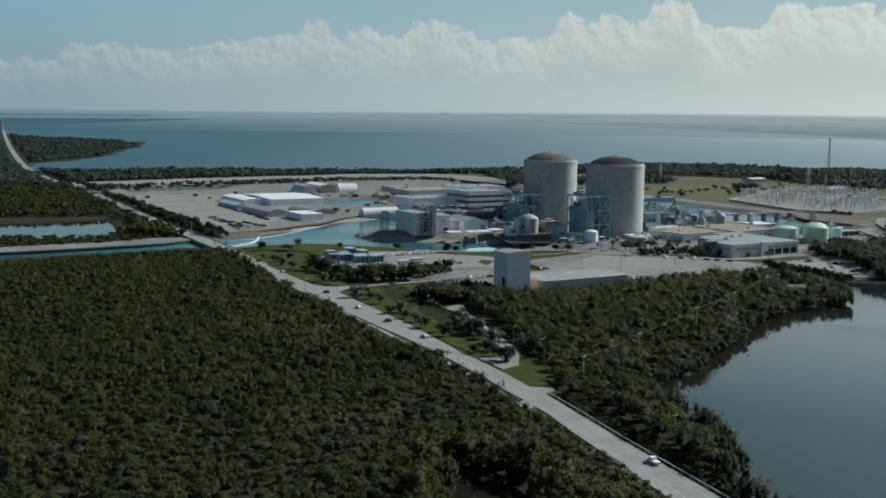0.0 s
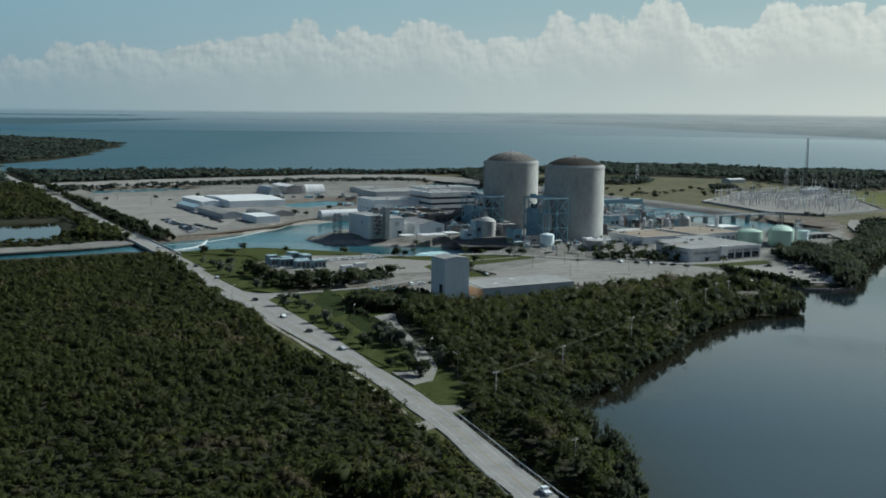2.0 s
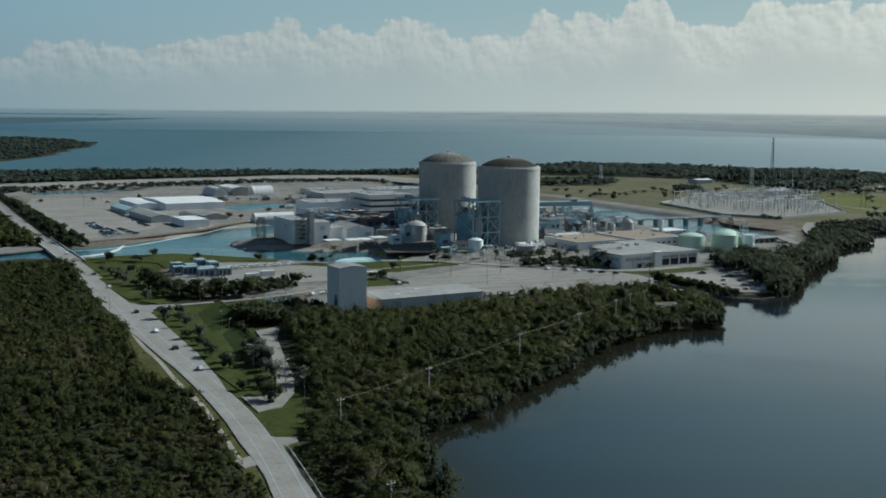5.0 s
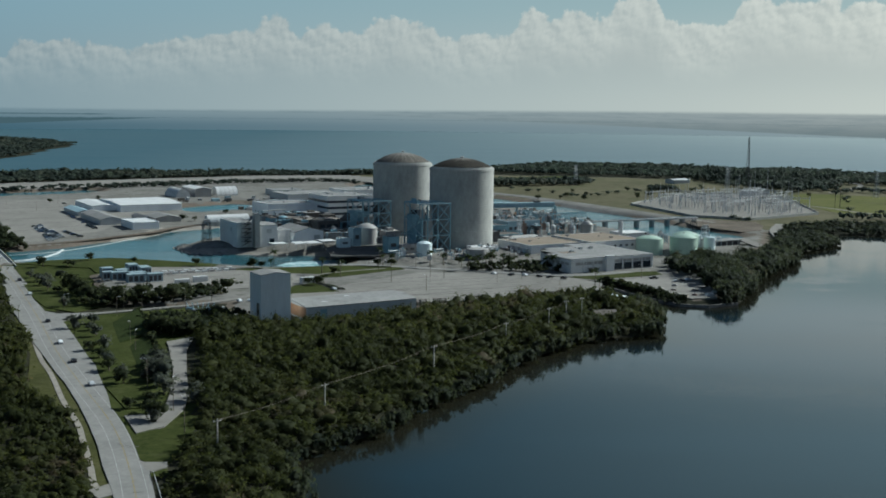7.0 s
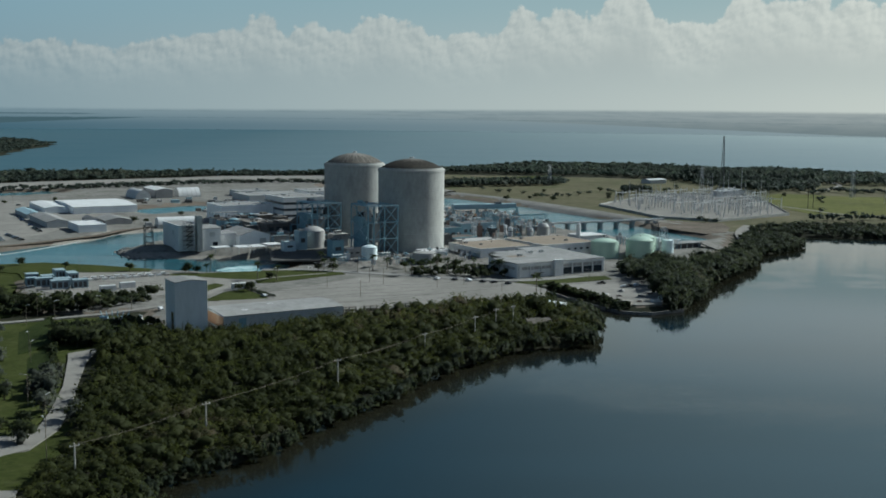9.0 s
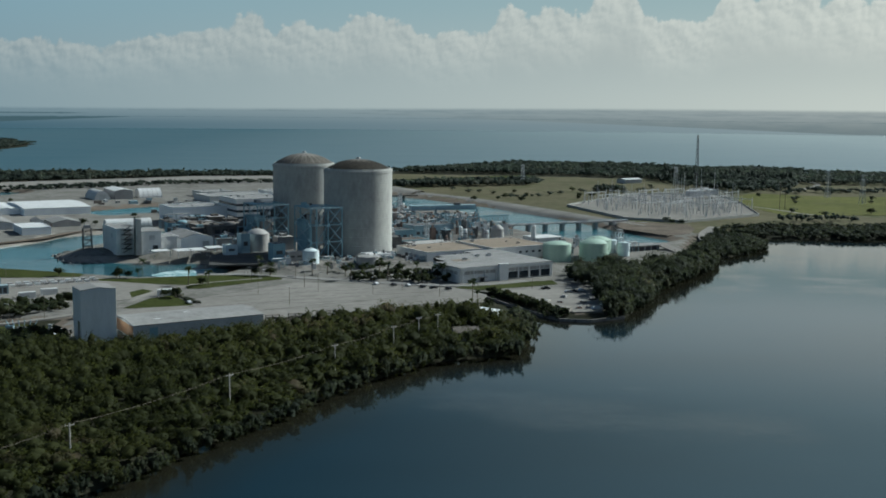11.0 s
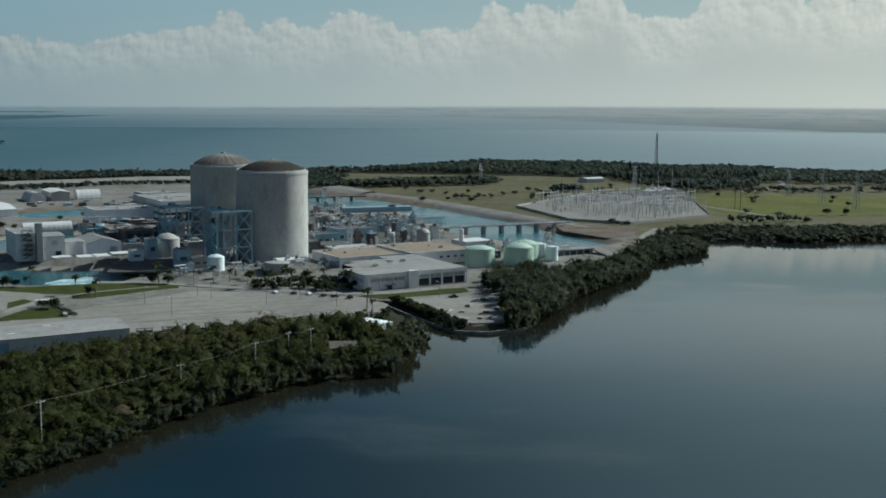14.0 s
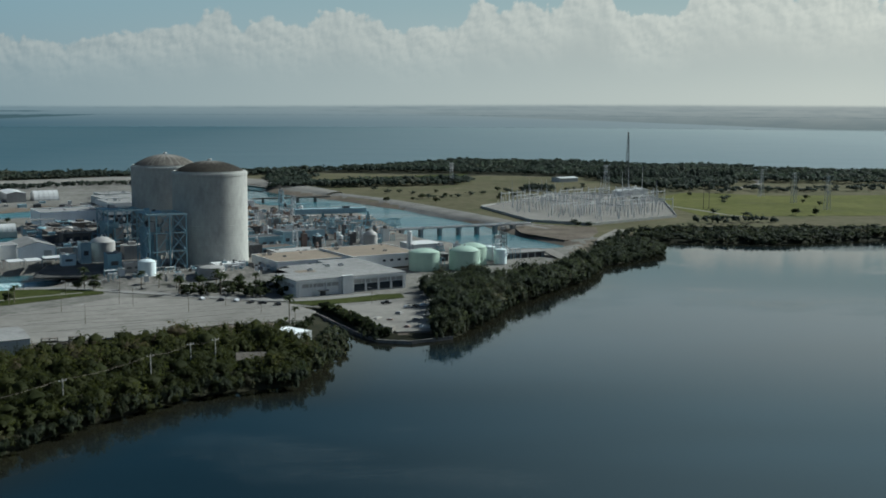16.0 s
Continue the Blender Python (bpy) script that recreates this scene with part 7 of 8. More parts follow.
# ---- equipment yard beside the canal ----
for u, v, a, b, h in ((-249, -14, 3.2, 3.0, 5.0), (-242, -20, 3.2, 3.0, 4.4), (-246, -30, 4.5, 2.6, 4.6), (-237, -34, 4.5, 2.6, 4.4), (-229, -20, 2.8, 5, 5.2), (-234, -12, 2.8, 4, 6.0), (-240, -42, 4.8, 2.6, 4.6), (-230, -44, 4.0, 2.6, 4.6), (-251, -24, 3.0, 2.4, 4.2)):
    ob = thing("equipment_container", "blue-grey steel equipment container with louvred side", "container", on_site(u - 2, v - 7), "yard containers")
    part("body", box(-a, a, -b, b, PZ, PZ + h), M["container"], ob)
    part("roof_frame", box(-a - 0.1, a + 0.1, -b - 0.1, b + 0.1, PZ + h, PZ + h + 0.25), M["container"], ob)
    for k in range(3):
        part("louvre", box(-a + 0.4 + k * a * 0.62, -a + 0.4 + k * a * 0.62 + a * 0.45, -b - 0.06, -b, PZ + 0.8, PZ + h - 0.8), M["dark"], ob)
    part("base_rail", box(-a, a, -b - 0.15, -b - 0.05, PZ - 0.2, PZ + 0.4), M["offwhite"], ob)
for k in range(22):
    u, v = -222 + (k % 11) * 4.4, -22 - 7 * (k // 11)
    solo("trailer_box", box(-1.5, 1.5, -1.1, 1.1, PZ, PZ + 1.3), M["white" if k % 3 else "tankgrey"], "small white crate in a row", "crate", on_site(u, v), "crates in rows")
for u, v in ((-222, -70), (-210, -64), (-158, -94)):
    hall("site_trailer", "white office trailer with a flat roof", "trailer", u - 4, u + 4, v - 1.6, v + 1.6, PZ, PZ + 3.2, M["white"], M["white"], parapet=0.1, group="site trailers")
plat = thing("transformer_platform", "dark transformer platform with pale bushings", "transformer", pose(3, 618, -0.7, 0, 0, 0))
part("base", box(-6, 6, -3, 3, PZ - 0.8, PZ + 2.6), M["dark"], plat)
part("conservator", pipe((-6.6, -1, PZ + 3.2), (-3.0, -1, PZ + 3.2), 0.7, None, 12), M["paleblue"], plat)
part("conservator", pipe((3.0, -1, PZ + 3.2), (6.6, -1, PZ + 3.2), 0.7, None, 12), M["paleblue"], plat)
part("radiator", box(-6.4, 6.4, -3.4, -3.1, PZ - 0.4, PZ + 1.8), M["blue"], plat)
for k in range(6):
    part("bushing", pipe((-5.5 + k * 2.2, 0, PZ + 3.2), (-5.5 + k * 2.2 + 0.5 * (k - 2.5), 0, PZ + 6.0), 0.22), M["paleblue"], plat)
hall("boat_shed", "low shed with a bright white roof among trees", "building", -55, -39, -228.5, -213.5, PZ, 6.0, M["greywall"], M["whitewall"], parapet=0.15).matrix_world = pose(203, 659, 0, 0, 0, 50)
hut = hall("field_hut", "small hut with a gabled grey roof among mangroves", "building", -5, 5, -5, 5, 1.6, 5.2, M["greywall"], M["brown"], ridge=1.6, along="u", over=0.7)
hut.matrix_world = pose(195, 615, 0, 0, 0, 8)
hall("boat_shed", "small low beige hut on the quay", "building", -3.2, 3.2, -2.0, 2.0, PZ - 0.6, 4.7, M["quay_hut"], M["quay_hut"], parapet=0.1).matrix_world = pose(245.6, 677, 0, 0, 0, -25)

for k, (x, y, a, b, h, mat, label) in enumerate(((262, 683, 2.4, 1.2, 1.6, "offwhite", "pale covered boat on the quay yard"), (268, 694, 3.0, 1.4, 1.8, "white", "white covered boat on the quay yard"), (254, 684, 1.6, 1.2, 1.1, "rust", "rust-red steel drum rack on the quay"),
                                                 (258, 700, 2.0, 1.0, 0.9, "brown", "brown timber pallet stack on the quay"), (250, 715, 1.6, 1.4, 1.3, "tankgrey", "grey tarpaulin-covered stack on the quay"), (246, 700, 1.4, 1.0, 0.8, "rust", "rusty scrap pile on the quay"),
                                                 (264, 708, 1.8, 1.2, 1.0, "brown", "brown crate pile on the quay"), (240, 704, 2.2, 1.2, 0.7, "wood", "pale timber stack on the quay"))):
    ob = thing("quay_stack", label, "stack", pose(x, y, PZ + 0.1, 0, 0, 20 + 31 * k), "quay stores")
    part("base", box(-a, a, -b, b, 0, h * 0.45), M[mat], ob)
    part("load", box(-a * 0.85, a * 0.8, -b * 0.8, b * 0.85, h * 0.45, h * 0.8), M[mat], ob)
    part("cover", box(-a * 0.6, a * 0.5, -b * 0.5, b * 0.6, h * 0.8, h), M["tankgrey"], ob)
for x, y, a in ((13, 606, 20), (20, 609, 60), (12, 628, 100), (20, 618, 30), (18, 600, 75), (24, 612, 10)):
    ob = thing("utility_skid", "small grey equipment skid on pale concrete", "skid", pose(x, y, 2.5, 0, 0, a), "utility skids")
    part("base", box(-1.8, 1.8, -1.0, 1.0, -0.6, 0.3), M["tankgrey"], ob)
    part("cabinet", box(-1.2, 0.2, -0.7, 0.7, 0.3, 1.9), M["greywall"], ob)
    part("pump", pipe((0.4, 0, 0.7), (1.6, 0, 0.7), 0.4, None, 10), M["dark"], ob)
# quay wall, hedge, boom
qw = thing("quay_wall", "low concrete quay wall at the creek", "wall")
Q = [(209, 728), (221, 702.5), (234, 676.5), (242, 664.5), (256, 661.5), (274, 671.5)]
for p, q in zip(Q, Q[1:]):
    part("panel", beam((*p, 0.2), (*q, 0.2), 0.7, None, 2.4), M["rock"], qw)
woods("hedge", [(211, 733), (223, 707), (236, 680), (244, 668), (248, 671), (239, 685), (227, 711), (215, 737)], 1.5, 3.0, 2.8, 30, M["leaf_tree"], "clipped dark hedge along the quay", 41, leaf=0.2)
boom = thing("floating_boom", "white floating boom across the canal", "boom")
for p, q in zip([(-158, 803), (-150, 812), (-143, 826), (-141, 845)], [(-150, 812), (-143, 826), (-141, 845), (-143, 866)]):
    part("float", beam((*p, 0.35), (*q, 0.35), 1.2, None, 0.7), M["white"], boom)
solo("foam_patch", slab([(14, 800), (22, 793), (34, 796), (46, 792), (56, 804), (57, 826), (47, 831), (38, 824), (26, 821), (18, 812)], 0.1, 0.03), M["foam"], "white foaming water at the canal end", "foam", kind="stuff")
bn = thing("equipment_rack", "low dark steel storage rack in the yard", "rack", pose(107, 650, 0, 0, 0, 12), "yard racks")
for z in (PZ + 0.8, PZ + 2.0):
    part("shelf", box(-3.4, 3.4, -1, 1, z, z + 0.3), M["brown"], bn)
for x in (-3.2, 0, 3.2):
    part("post", box(x - 0.15, x + 0.15, -0.9, 0.9, PZ, PZ + 2.4), M["dark"], bn)
copy_thing(bn, pose(117, 654, 0, 0, 0, 12))
copy_thing(bn, pose(134, 662, 0, 0, 0, 12))


# ---- poles and wires ----
def utility_pole(x, y, h, turn, label="weathered wooden utility pole with a crossarm"):
    ob = thing("utility_pole", label, "pole", pose(x, y, ground_at(x, y), 0, 0, turn), "power line poles")
    part("shaft", lathe([(0.26, -0.8), (0.18, h)], 10), M["wood"], ob)
    part("crossarm", beam((-1.4, 0, h - 0.7), (1.4, 0, h - 0.7), 0.2), M["wood"], ob)
    for k in (-1.2, 0, 1.2):
        part("insulator", lathe([(0.09, h - 0.6), (0.09, h - 0.25)], 6, None, k, 0), M["offwhite"], ob)
    return ob


POLES = [(70.5, 329.5, 9.5), (52, 403, 10.8), (79, 442, 11.8), (114, 496, 13.0), (144, 549, 11.6), (165, 580, 12.6), (175, 600, 12.4), (183, 606, 12.8)]
for x, y, h in POLES:
    utility_pole(x, y, h, 40)
wires = thing("power_line", "thin sagging overhead power wires", "wires", kind="")
for (x0, y0, h0), (x1, y1, h1) in zip(POLES[1:], POLES[2:]):
    for o in (-1.2, 0, 1.2):
        a = Vector((x0 + o * 0.77, y0 + o * 0.64, ground_at(x0, y0) + h0 - 0.3))
        b = Vector((x1 + o * 0.77, y1 + o * 0.64, ground_at(x1, y1) + h1 - 0.3))
        bm = bmesh.new()
        n = 8
        pts = [a.lerp(b, k / n) - Vector((0, 0, 4 * 1.0 * (k / n) * (1 - k / n))) for k in range(n + 1)]
        rings = [[bm.verts.new(p + Vector((0.02 * math.sin(a), 0, 0.02 * math.cos(a)))) for a in (0, 2.1, 4.2)] for p in pts]
        for r, q in zip(rings, rings[1:]):
            for j in range(3):
                bm.faces.new((r[j], r[(j + 1) % 3], q[(j + 1) % 3], q[j]))
        part("wire", bm, M["bark"], wires)


def light_pole(x, y, h, turn):
    z = ground_at(x, y)
    ob = thing("lamp_post", "slim grey lamp post with a single arm", "lamp post", pose(x, y, z, 0, 0, turn), "lamp posts")
    part("shaft", lathe([(0.13, -0.5), (0.08, h)], 8), M["bark"], ob)
    part("arm", beam((0, 0, h - 0.1), (1.8, 0, h + 0.2), 0.12), M["steel"], ob)
    part("lamp", box(1.5, 2.3, -0.2, 0.2, h + 0.1, h + 0.3), M["tankgrey"], ob)


ROAD_LAMPS = [(-38, 635, 10), (29, 448, 12), (39, 419, 13), (13, 478, 11), (-13, 553, 10), (-35, 612, 10), (-26, 623, 10), (-16, 645, 11), (-7, 631, 11), (2, 650, 12), (-68, 702, 10), (-65, 628, 8), (-7, 538, 9), (103, 776, 9), (81, 756, 9), (112, 740, 9), (156, 770, 9), (-73, 590, 9)]
YARD_LAMPS = [(-60, 770, 8), (-20, 764, 9), (60, 735, 9), (90, 720, 9), (120, 735, 9), (150, 720, 9), (110, 690, 9), (165, 735, 9), (185, 715, 9), (50, 784, 9), (80, 786, 9), (236, 742, 8), (-300, 1180, 10), (-250, 1120, 10), (-220, 1200, 10), (-190, 1060, 10), (-180, 1180, 10), (-260, 1210, 10)]
for k, (x, y, h) in enumerate(ROAD_LAMPS + YARD_LAMPS):
    light_pole(x, y, h, k * 67)

# guard rails at the creek bridge end
for line, side, label in (([(92.7, 226), (82.7, 254.8), (73.4, 281.7), (55.2, 333.5), (46.6, 359.9), (38, 385)], 1, "long grey steel guard rail beside the water"),
                          ([(75.4, 222), (66, 253.8), (58, 280.8), (48.2, 312.8), (39.3, 341)], -1, "long grey steel guard rail beside the mangroves")):
    gr = thing("guard_rail", label, "guard rail", group="guard rails")
    part("rail", ribbon(line, -0.05, 0.05, ROAD_Z + 0.75, 0.35, 6), M["steel"], gr)
    c = smooth_line(line, 4)
    for i in range(0, len(c) - 1):
        dd = (c[i + 1] - c[i]).normalized()
        q = c[i] + Vector((dd.y, -dd.x, 0)) * 0.12 * side
        part("post", box(q.x - 0.08, q.x + 0.08, q.y - 0.08, q.y + 0.08, ROAD_Z - 0.6, ROAD_Z + 0.7), M["wood"], gr)


# ---- cars ----
def make_car(paint, label, kind="car"):
    ob = thing(kind, label, "car", group="cars")
    L, W = 2.25, 0.9
    bm = bmesh.new()
    sec = [(-L, 0.35), (L, 0.35), (L, 0.75), (L * 0.55, 0.9), (L * 0.25, 1.42), (-L * 0.45, 1.45), (-L * 0.85, 0.98), (-L, 0.9)] if kind == "car" else [(-2.7, 0.4), (2.7, 0.4), (2.7, 0.9), (1.5, 1.05), (1.1, 1.8), (-0.5, 1.82), (-0.6, 1.1), (-2.7, 1.1)]
    r = [[bm.verts.new((x, y * (0.86 if z > 1.2 else 1), z)) for x, z in sec] for y in (-W, W)]
    n = len(sec)
    for k in range(n):
        bm.faces.new((r[0][k], r[0][(k + 1) % n], r[1][(k + 1) % n], r[1][k]))
    bm.faces.new(r[0])
    bm.faces.new(r[1])
    bmesh.ops.recalc_face_normals(bm, faces=bm.faces)
    body = part("body", bm, paint, ob)
    x0, x1 = (-1.1, 0.75) if kind == "car" else (-0.4, 1.05)
    for s in (-1, 1):
        part("side_window", box(x0, x1, s * 0.86 - 0.02, s * 0.86 + 0.02, 0.98, 1.34), M["glass"], ob)
    part("windscreen", beam((1.0, 0, 0.98), (0.66, 0, 1.36), 1.4, None, 0.06), M["glass"], ob)
    for x in (-1.4, 1.4):
        for s in (-1, 1):
            part("wheel", pipe((x, s * 0.72, 0.33), (x, s * 0.95, 0.33), 0.33, None, 12), M["tyre"], ob)
    return ob


LABELS = ("white car", "black car", "silver car", "dark red car", "dark blue car")
PROTO = {}


def put_car(k, x, y, z, turn, where, kind="car"):
    key = (k, kind)
    m = pose(x, y, z, 0, 0, turn)
    if key not in PROTO:
        PROTO[key] = make_car(CAR_PAINT[k], LABELS[k] + " " + where, kind)
        PROTO[key].matrix_world = m
        return PROTO[key]
    ob = copy_thing(PROTO[key], m)
    return tagged(ob, LABELS[k] + " " + where)


for k, x, y, kind in ((2, -100, 669, "car"), (1, -66, 596, "car"), (0, -45, 550, "car"), (1, -28, 516, "car"), (2, -9, 480, "car"), (0, 54, 308, "pickup_truck"), (1, -118, 715, "car"), (2, -165, 805, "car")):
    i = min(range(len(ROAD) - 1), key=lambda i: abs((ROAD[i][1] + ROAD[i + 1][1]) / 2 - y))
    dx, dy = ROAD[i + 1][0] - ROAD[i][0], ROAD[i + 1][1] - ROAD[i][1]
    f = (y - ROAD[i][1]) / dy
    cx = ROAD[i][0] + dx * f
    d = Vector((dx, dy)).normalized()
    put_car(k, cx + 2.2 * d.y, y - 2.2 * d.x, ROAD_Z + 0.01, math.degrees(math.atan2(dy, dx)), "driving on the coast road", kind)
put_car(1, 243, 741, PZ + 0.16, 8, "parked on the quay yard", "pickup_truck")
rng = random.Random(8)
for row, (x0, y0, x1, y1, n) in enumerate(((-207, 990, -161, 895, 24), (-203, 992, -157, 897, 24), (-184, 960, -160, 915, 12), (-170, 952, -146, 917, 12), (-179, 1024, -154, 976, 9), (-209, 1084, -190, 1045, 5), (-256, 1243, -236, 1100, 4))):
    for k in range(n):
        if rng.random() < 0.25:
            continue
        f = k / (n - 1)
        put_car(rng.choice([0, 1, 1, 2, 2, 4, 4, 1, 1]), x0 + (x1 - x0) * f + rng.uniform(-0.4, 0.4), y0 + (y1 - y0) * f, PZ + 0.16, 30 + rng.choice([0, 180]), "parked in the pale car park")
for x, y in ((262, 735), (258, 733), (254, 730), (16, 650), (22, 652), (28, 655), (190, 738), (176, 744), (182, 741), (160, 750), (150, 753), (168, 748), (60, 690)):
    put_car(rng.choice([0, 1, 2, 2, 0]), x, y, PZ + 0.17, 30 + rng.choice([0, 90]), "parked in the pale yard")


# ---- single trees and palms ----
def make_tree(seed, h, w, leaf_mat, label, leaves=260):
    rng2 = np.random.default_rng(seed)
    ob = thing("tree", label, "tree", group="lawn trees")
    bm = lathe([(0.26, -0.4), (0.2, h * 0.3), (0.13, h * 0.55)], 8)
    for k in range(5):
        a = 6.28 * k / 5 + rng2.uniform(-0.4, 0.4)
        pipe((0, 0, h * 0.28), (w * 0.28 * math.cos(a), w * 0.28 * math.sin(a), h * rng2.uniform(0.5, 0.68)), 0.08, bm, 6)
    part("trunk", bm, M["bark"], ob)
    v, f, nn = crown_shape(rng2, 7, leaves, 0.07, 1.0)
    me = bpy.data.meshes.new("crown")
    v = v * [w, w, h * 0.95] + [0, 0, h * 0.06]
    me.from_pydata(v, [], f)
    me.materials.append(leaf_mat)
    me.polygons.foreach_set("use_smooth", [True] * len(me.polygons))
    me.normals_split_custom_set_from_vertices(nn)
    set_tone(me, [rng2.uniform(0.25, 0.75)] * len(v))
    c = new("crown", me)
    c.parent = ob
    return ob


def put_trees(protos, places, label=""):
    rng2 = random.Random(len(places))
    for k, (x, y) in enumerate(places):
        s = rng2.uniform(0.8, 1.25)
        m = pose(x, y, ground_at(x, y), 0, 0, rng2.uniform(0, 360))
        p = protos[k % len(protos)]
        if k < len(protos) and not p.get("used"):
            p.matrix_world = m
            p["used"] = 1
            p.scale = (s, s, s)
        else:
            ob = copy_thing(p, m)
            ob.scale = (s, s, s)


LOW = [make_tree(70 + k, 4.6, 8.5, M["leaf_hazed"], "low spreading field tree in dry grass", 120) for k in range(2)]
put_trees(LOW, [(565, 1306), (508, 1148), (525, 1149), (398, 1097), (438, 1481), (226, 1421), (239, 1423), (254, 1403), (261, 1354), (270, 1355), (277, 1357), (285, 1357), (294, 1366), (301, 1367), (315, 1390), (330, 1413), (357, 1439), (362, 1439), (360, 1375), (379, 1377), (456, 1524), (412, 1473), (452, 1498), (209, 1463), (573, 1342), (580, 1350), (526, 1200), (551, 1181), (387, 1110), (480, 1330), (520, 1420)])
ROUND = [make_tree(50 + k, 5.6, 6.2, M["leaf_tree"], "round dark green broadleaf tree on the lawn") for k in range(3)]
GREY = [make_tree(60 + k, 6.0, 6.0, M["leaf_grey"], "rounded grey-green tree on the lawn") for k in range(3)]
put_trees(GREY, [(-116.6, 727), (-100, 701), (-99, 728), (-92, 684), (-68, 637), (-108, 714), (-104, 719), (-46, 583), (-41.5, 594), (-31.3, 566.4), (-20.4, 541), (-12.4, 516.8), (-1.3, 494.8), (25.5, 436)])
LANE_TREES = [make_tree(64 + k, 7.4, 8.4, M["leaf_grey"], "tall thin grey-brown tree beside the service lane", 260) for k in range(2)]
put_trees(LANE_TREES, [(15, 490), (21, 469), (17.5, 480), (11, 502), (8, 514), (33.5, 462)])
put_trees(ROUND, [(-25.6, 537.5), (-7.7, 503), (2.8, 484.5), (13.7, 452), (-37, 579), (-17.5, 525), (21, 447)])
BIG = [make_tree(80 + k, 9.5, 10.5, M["leaf_tree"], "tall spreading dark broadleaf tree on the lawn", 420) for k in range(3)]
put_trees(BIG, [(-70.7, 671), (-78, 680), (-52, 648), (-60, 655), (-43, 644), (-5, 573), (1, 569), (6, 574), (-1, 580), (8, 584), (-30, 645), (-18, 648)])
put_trees(ROUND, [(43.7, 708), (50, 706), (55.7, 747.6), (79, 782), (87.5, 782.6), (2.2, 770), (-105, 768), (-109, 770), (-104, 795), (-73, 785), (-32, 776), (4, 771), (9, 771), (-71, 666), (-67, 660), (-74, 672), (26, 438), (20, 457), (24, 446), (-84, 676), (-124, 770), (140, 800), (150, 806), (162, 798), (172, 792), (130, 796), (176, 760), (160, 786)])
put_trees(ROUND, [site_xy(*q) for q in ((330, 330), (350, 345), (380, 350), (340, 300), (300, 330), (415, 300), (430, 320), (445, 315), (455, 330), (500, 330), (470, 385), (400, 400), (540, 350), (600, 260), (620, 240), (660, 120), (650, 90), (700, 150), (330, 62), (560, 40), (575, 30))])
put_trees(ROUND, [(-311, 1178), (-267, 1206), (-231, 1247), (-150, 1190), (-60, 1060), (-100, 1050), (-90, 1046), (-75, 1110)])


def make_palm(seed, h, label):
    rng2 = random.Random(seed)
    ob = thing("palm_tree", label, "palm", group="palms")
    bm = bmesh.new()
    pts = [Vector((0.25 * math.sin(k / 5 + seed), 0.2 * math.cos(k / 4 + seed) - 0.2, h * k / 6 - 0.3)) for k in range(7)]
    for k, (p, q) in enumerate(zip(pts, pts[1:])):
        pipe(p, q, 0.24 - 0.018 * k, bm, 7)
    part("trunk", bm, M["bark"], ob)
    bm = bmesh.new()
    top = pts[-1]
    for k in range(22):
        a, el = 6.283 * k / 22 + rng2.uniform(-0.15, 0.15), rng2.uniform(-0.35, 1.0)
        L = rng2.uniform(2.4, 3.4)
        prev = None
        for j in range(6):
            f = j / 5
            r = L * f * math.cos(el * (1 - f * 0.3))
            z = L * f * math.sin(el) - 1.5 * f * f
            w = 0.55 * math.sin(math.pi * min(1, f * 0.9 + 0.1))
            side = Vector((-math.sin(a), math.cos(a), 0))
            c = top + Vector((r * math.cos(a), r * math.sin(a), z))
            row = (bm.verts.new(c - side * w - Vector((0, 0, w * 0.5))), bm.verts.new(c), bm.verts.new(c + side * w - Vector((0, 0, w * 0.5))))
            if prev:
                bm.faces.new((prev[0], prev[1], row[1], row[0]))
                bm.faces.new((prev[1], prev[2], row[2], row[1]))
            prev = row
    part("fronds", bm, M["frond"], ob)
    return ob


PALMS = [make_palm(1, 7.5, "tall palm tree with drooping fronds"), make_palm(2, 6.0, "palm tree with a full crown"), make_palm(3, 9.0, "slender tall palm tree")]
QUAY_PALMS = [make_palm(4, 11.5, "tall lone palm tree above the white shed"), make_palm(5, 10.5, "tall palm tree beside the white shed")]
put_trees(QUAY_PALMS, [(201.5, 689.6), (203.7, 690.4)])
put_trees(PALMS, [(135, 770), (146, 776), (156, 772), (183, 776), (190, 786), (172, 786), (131, 782), (120, 790), (112, 786), (82, 784), (88, 785), (16, 775), (187, 770), (142, 786), (151, 790), (164, 782), (176, 772), (47.7, 747), (59, 744.3), (14.4, 770), (80, 790), (168, 770), (180, 780)])
woods("shrub_bed", [(-62, 640), (-52, 634), (-31, 639), (-11, 651), (7, 672), (6, 690), (-6, 692), (-24, 672), (-44, 664), (-66, 670)], 3.4, 6.5, 5.6, 60, M["leaf_tree"], "dense screen of trees behind the drive", 42, lobes=5, leaf=0.09, keep_off=6.0, drop=0.45)
woods("shrub_bed", [(-9, 572), (13, 572), (22, 584), (30, 604), (10, 606), (-4, 600), (-13, 590)], 3.4, 7.5, 7.0, 80, M["leaf_tree"], "clump of dark round trees beside the lane", 43, lobes=6, leaf=0.09, keep_off=6.0, avoid=(LANE,))
woods("shrub_bed", [(130, 776), (160, 790), (186, 782), (196, 764), (180, 756), (150, 764), (132, 768)], 4.0, 5.6, 6.0, 60, M["leaf_tree"], "landscaped shrubs before the office building", 44, leaf=0.1, drop=0.45)
woods("shrub_bed", [(8, 490), (16, 482), (20, 500), (15, 524), (8, 530), (6, 508)], 3.0, 5.0, 5.0, 60, M["leaf_grey"], "thin grey-brown trees along the service lane", 45, leaf=0.1, keep_off=6.0, avoid=(LANE,), drop=0.2)
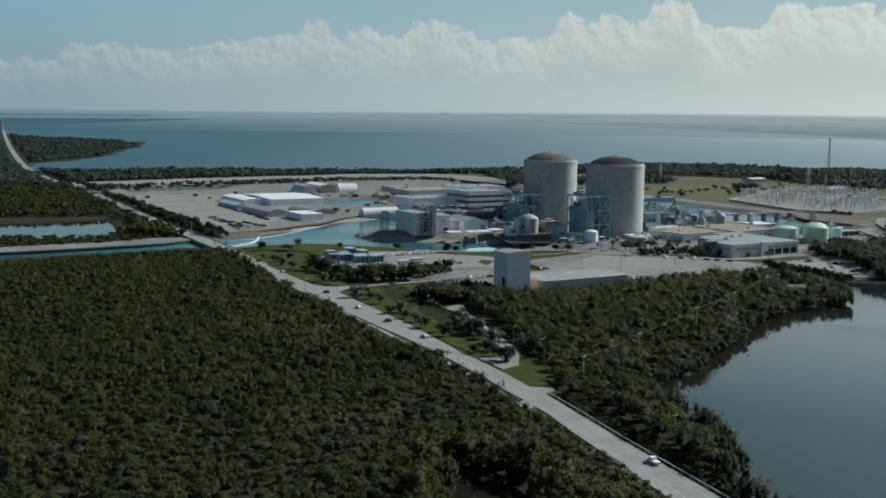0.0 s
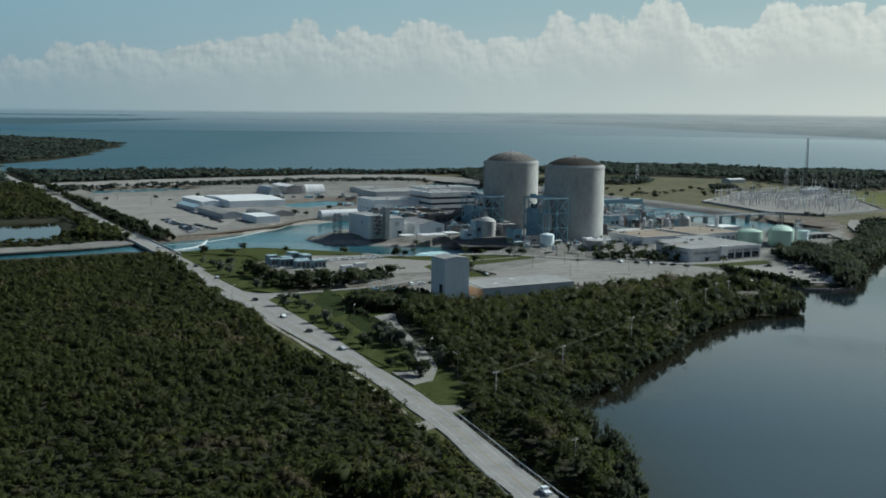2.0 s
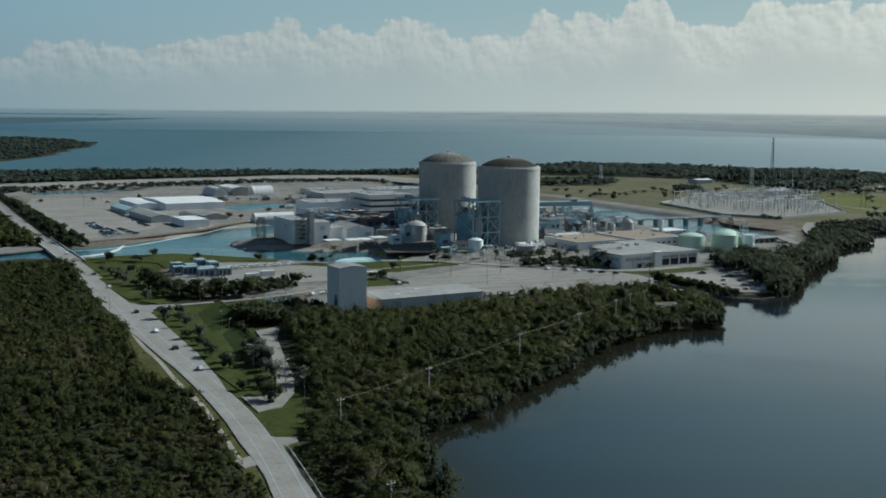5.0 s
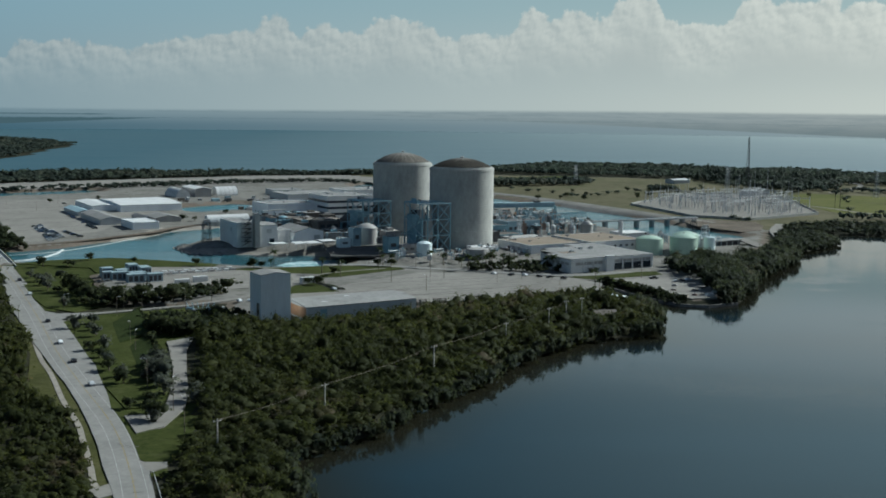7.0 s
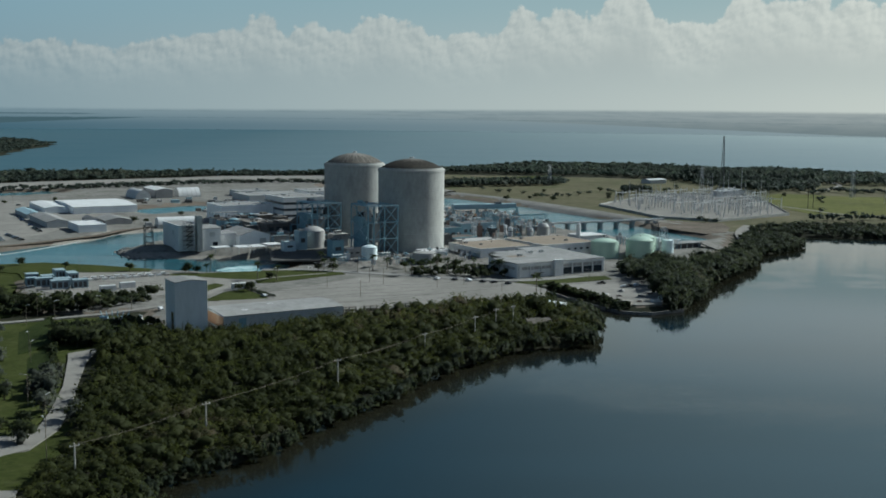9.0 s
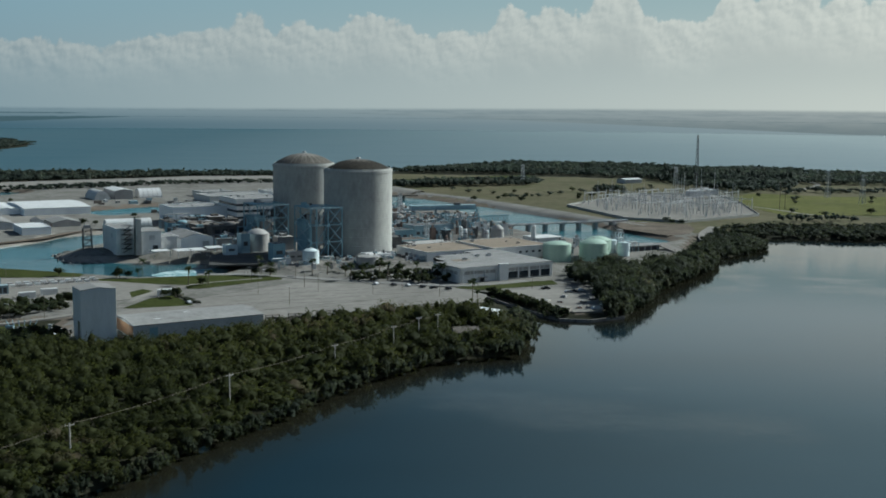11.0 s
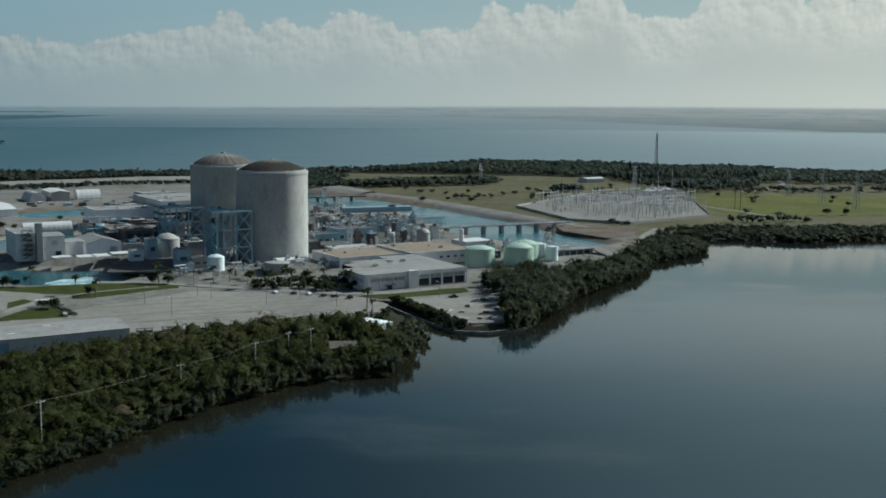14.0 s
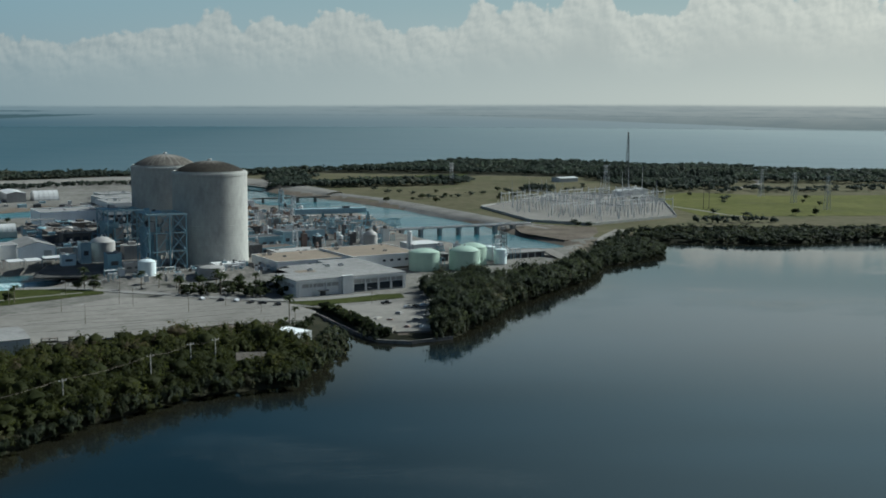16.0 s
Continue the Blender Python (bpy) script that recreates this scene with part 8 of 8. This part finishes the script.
# two sloping plots of ground cover, each with a hedge along its upper edge
for foot, top, label in (([(-33, 597), (-17.5, 553)], [(-8.5, 571.3), (-28.2, 622.6)], "sloping plot of dense green ground cover"), ([(-11.6, 546.6), (1.6, 508.7)], [(6, 527.2), (-8.2, 564.2)], "small sloping plot of dense ground cover")):
    bm = bmesh.new()
    v = [bm.verts.new((x, y, z)) for z, line in ((ROAD_Z, foot), (ROAD_Z + 1.9, top)) for x, y in line]
    w = [bm.verts.new((q.co.x, q.co.y, ROAD_Z - 0.5)) for q in v]
    for i in range(4):
        bm.faces.new((w[i], w[(i + 1) % 4], v[(i + 1) % 4], v[i]))
    bm.faces.new(v)
    bmesh.ops.recalc_face_normals(bm, faces=bm.faces)
    solo("lawn", bm, M["ground_cover"], label, "ground cover", kind="structure")
woods("hedge_row", [(-29.4, 622), (-27.2, 623), (-7.4, 571.6), (-9.6, 570.8)], 1.3, 2.6, 3.0, 24, M["leaf_tree"], "low clipped hedge row across the lawn", 46, leaf=0.2)
woods("hedge_row", [(-9.3, 563.8), (-7.1, 564.6), (7.1, 527.6), (4.9, 526.8)], 1.3, 2.6, 3.0, 24, M["leaf_tree"], "low clipped hedge across the lawn", 47, leaf=0.2)
woods("hedge_row", [(45, 716), (48, 717), (66, 690), (63, 688)], 1.3, 2.2, 1.6, 24, M["leaf_grey"], "low brownish hedge round the small lawn", 48, leaf=0.2)
woods("shrub_bed", [(194, 680), (206, 690), (212, 700), (212, 690), (204, 676)], 3.4, 5.0, 4.0, 60, M["leaf_tree"], "dark shrubs beside the boat shed", 49, lobes=5, leaf=0.1, wet=2.5, avoid=(SHED_PLOT,))

# riprap along the islet
rng3 = np.random.default_rng(5)
bm = bmesh.new()
for p, q in zip([(-66, 905), (-69, 878), (-52, 850)], [(-69, 878), (-52, 850), (-30, 849)]):
    for k in range(40):
        f = rng3.random()
        x, y = p[0] + (q[0] - p[0]) * f + rng3.normal() * 1.5 + 1, p[1] + (q[1] - p[1]) * f + rng3.normal() * 1.2 + 1
        s = rng3.uniform(0.5, 1.5)
        mm = pose(x, y, max(0.1, ground_at(x, y)), *rng3.uniform(0, 360, 3))
        vs = [bm.verts.new(mm @ Vector(np.array(c) * s * rng3.uniform(0.6, 1.2, 3))) for c in ((1, 0, 0), (0, 1, 0), (-1, 0, 0), (0, -1, 0), (0, 0, 1), (0, 0, -1))]
        for a, b in ((0, 1), (1, 2), (2, 3), (3, 0)):
            bm.faces.new((vs[a], vs[b], vs[4]))
            bm.faces.new((vs[b], vs[a], vs[5]))
solo("riprap", bm, M["rock"], "loose grey boulders along the islet shore", "rocks", kind="stuff")
# apartment towers far along the coast
for k, (x, y, a, h) in enumerate(((-1690, 4150, 14, 48), (-1740, 4170, 12, 60), (-1650, 4190, 12, 40))):
    ob = thing("apartment_tower", "pale apartment tower far along the coast", "building", pose(x, y, 0, 0, 0, 20), "far towers")
    part("wall", box(-a, a, -a * 0.6, a * 0.6, 0, h), M["offwhite"], ob)
    for f in range(int(h / 6)):
        part("window_band", box(-a * 0.95, a * 0.95, -a * 0.6 - 0.15, -a * 0.6, 4 + f * 6, 6.5 + f * 6), M["glass"], ob)
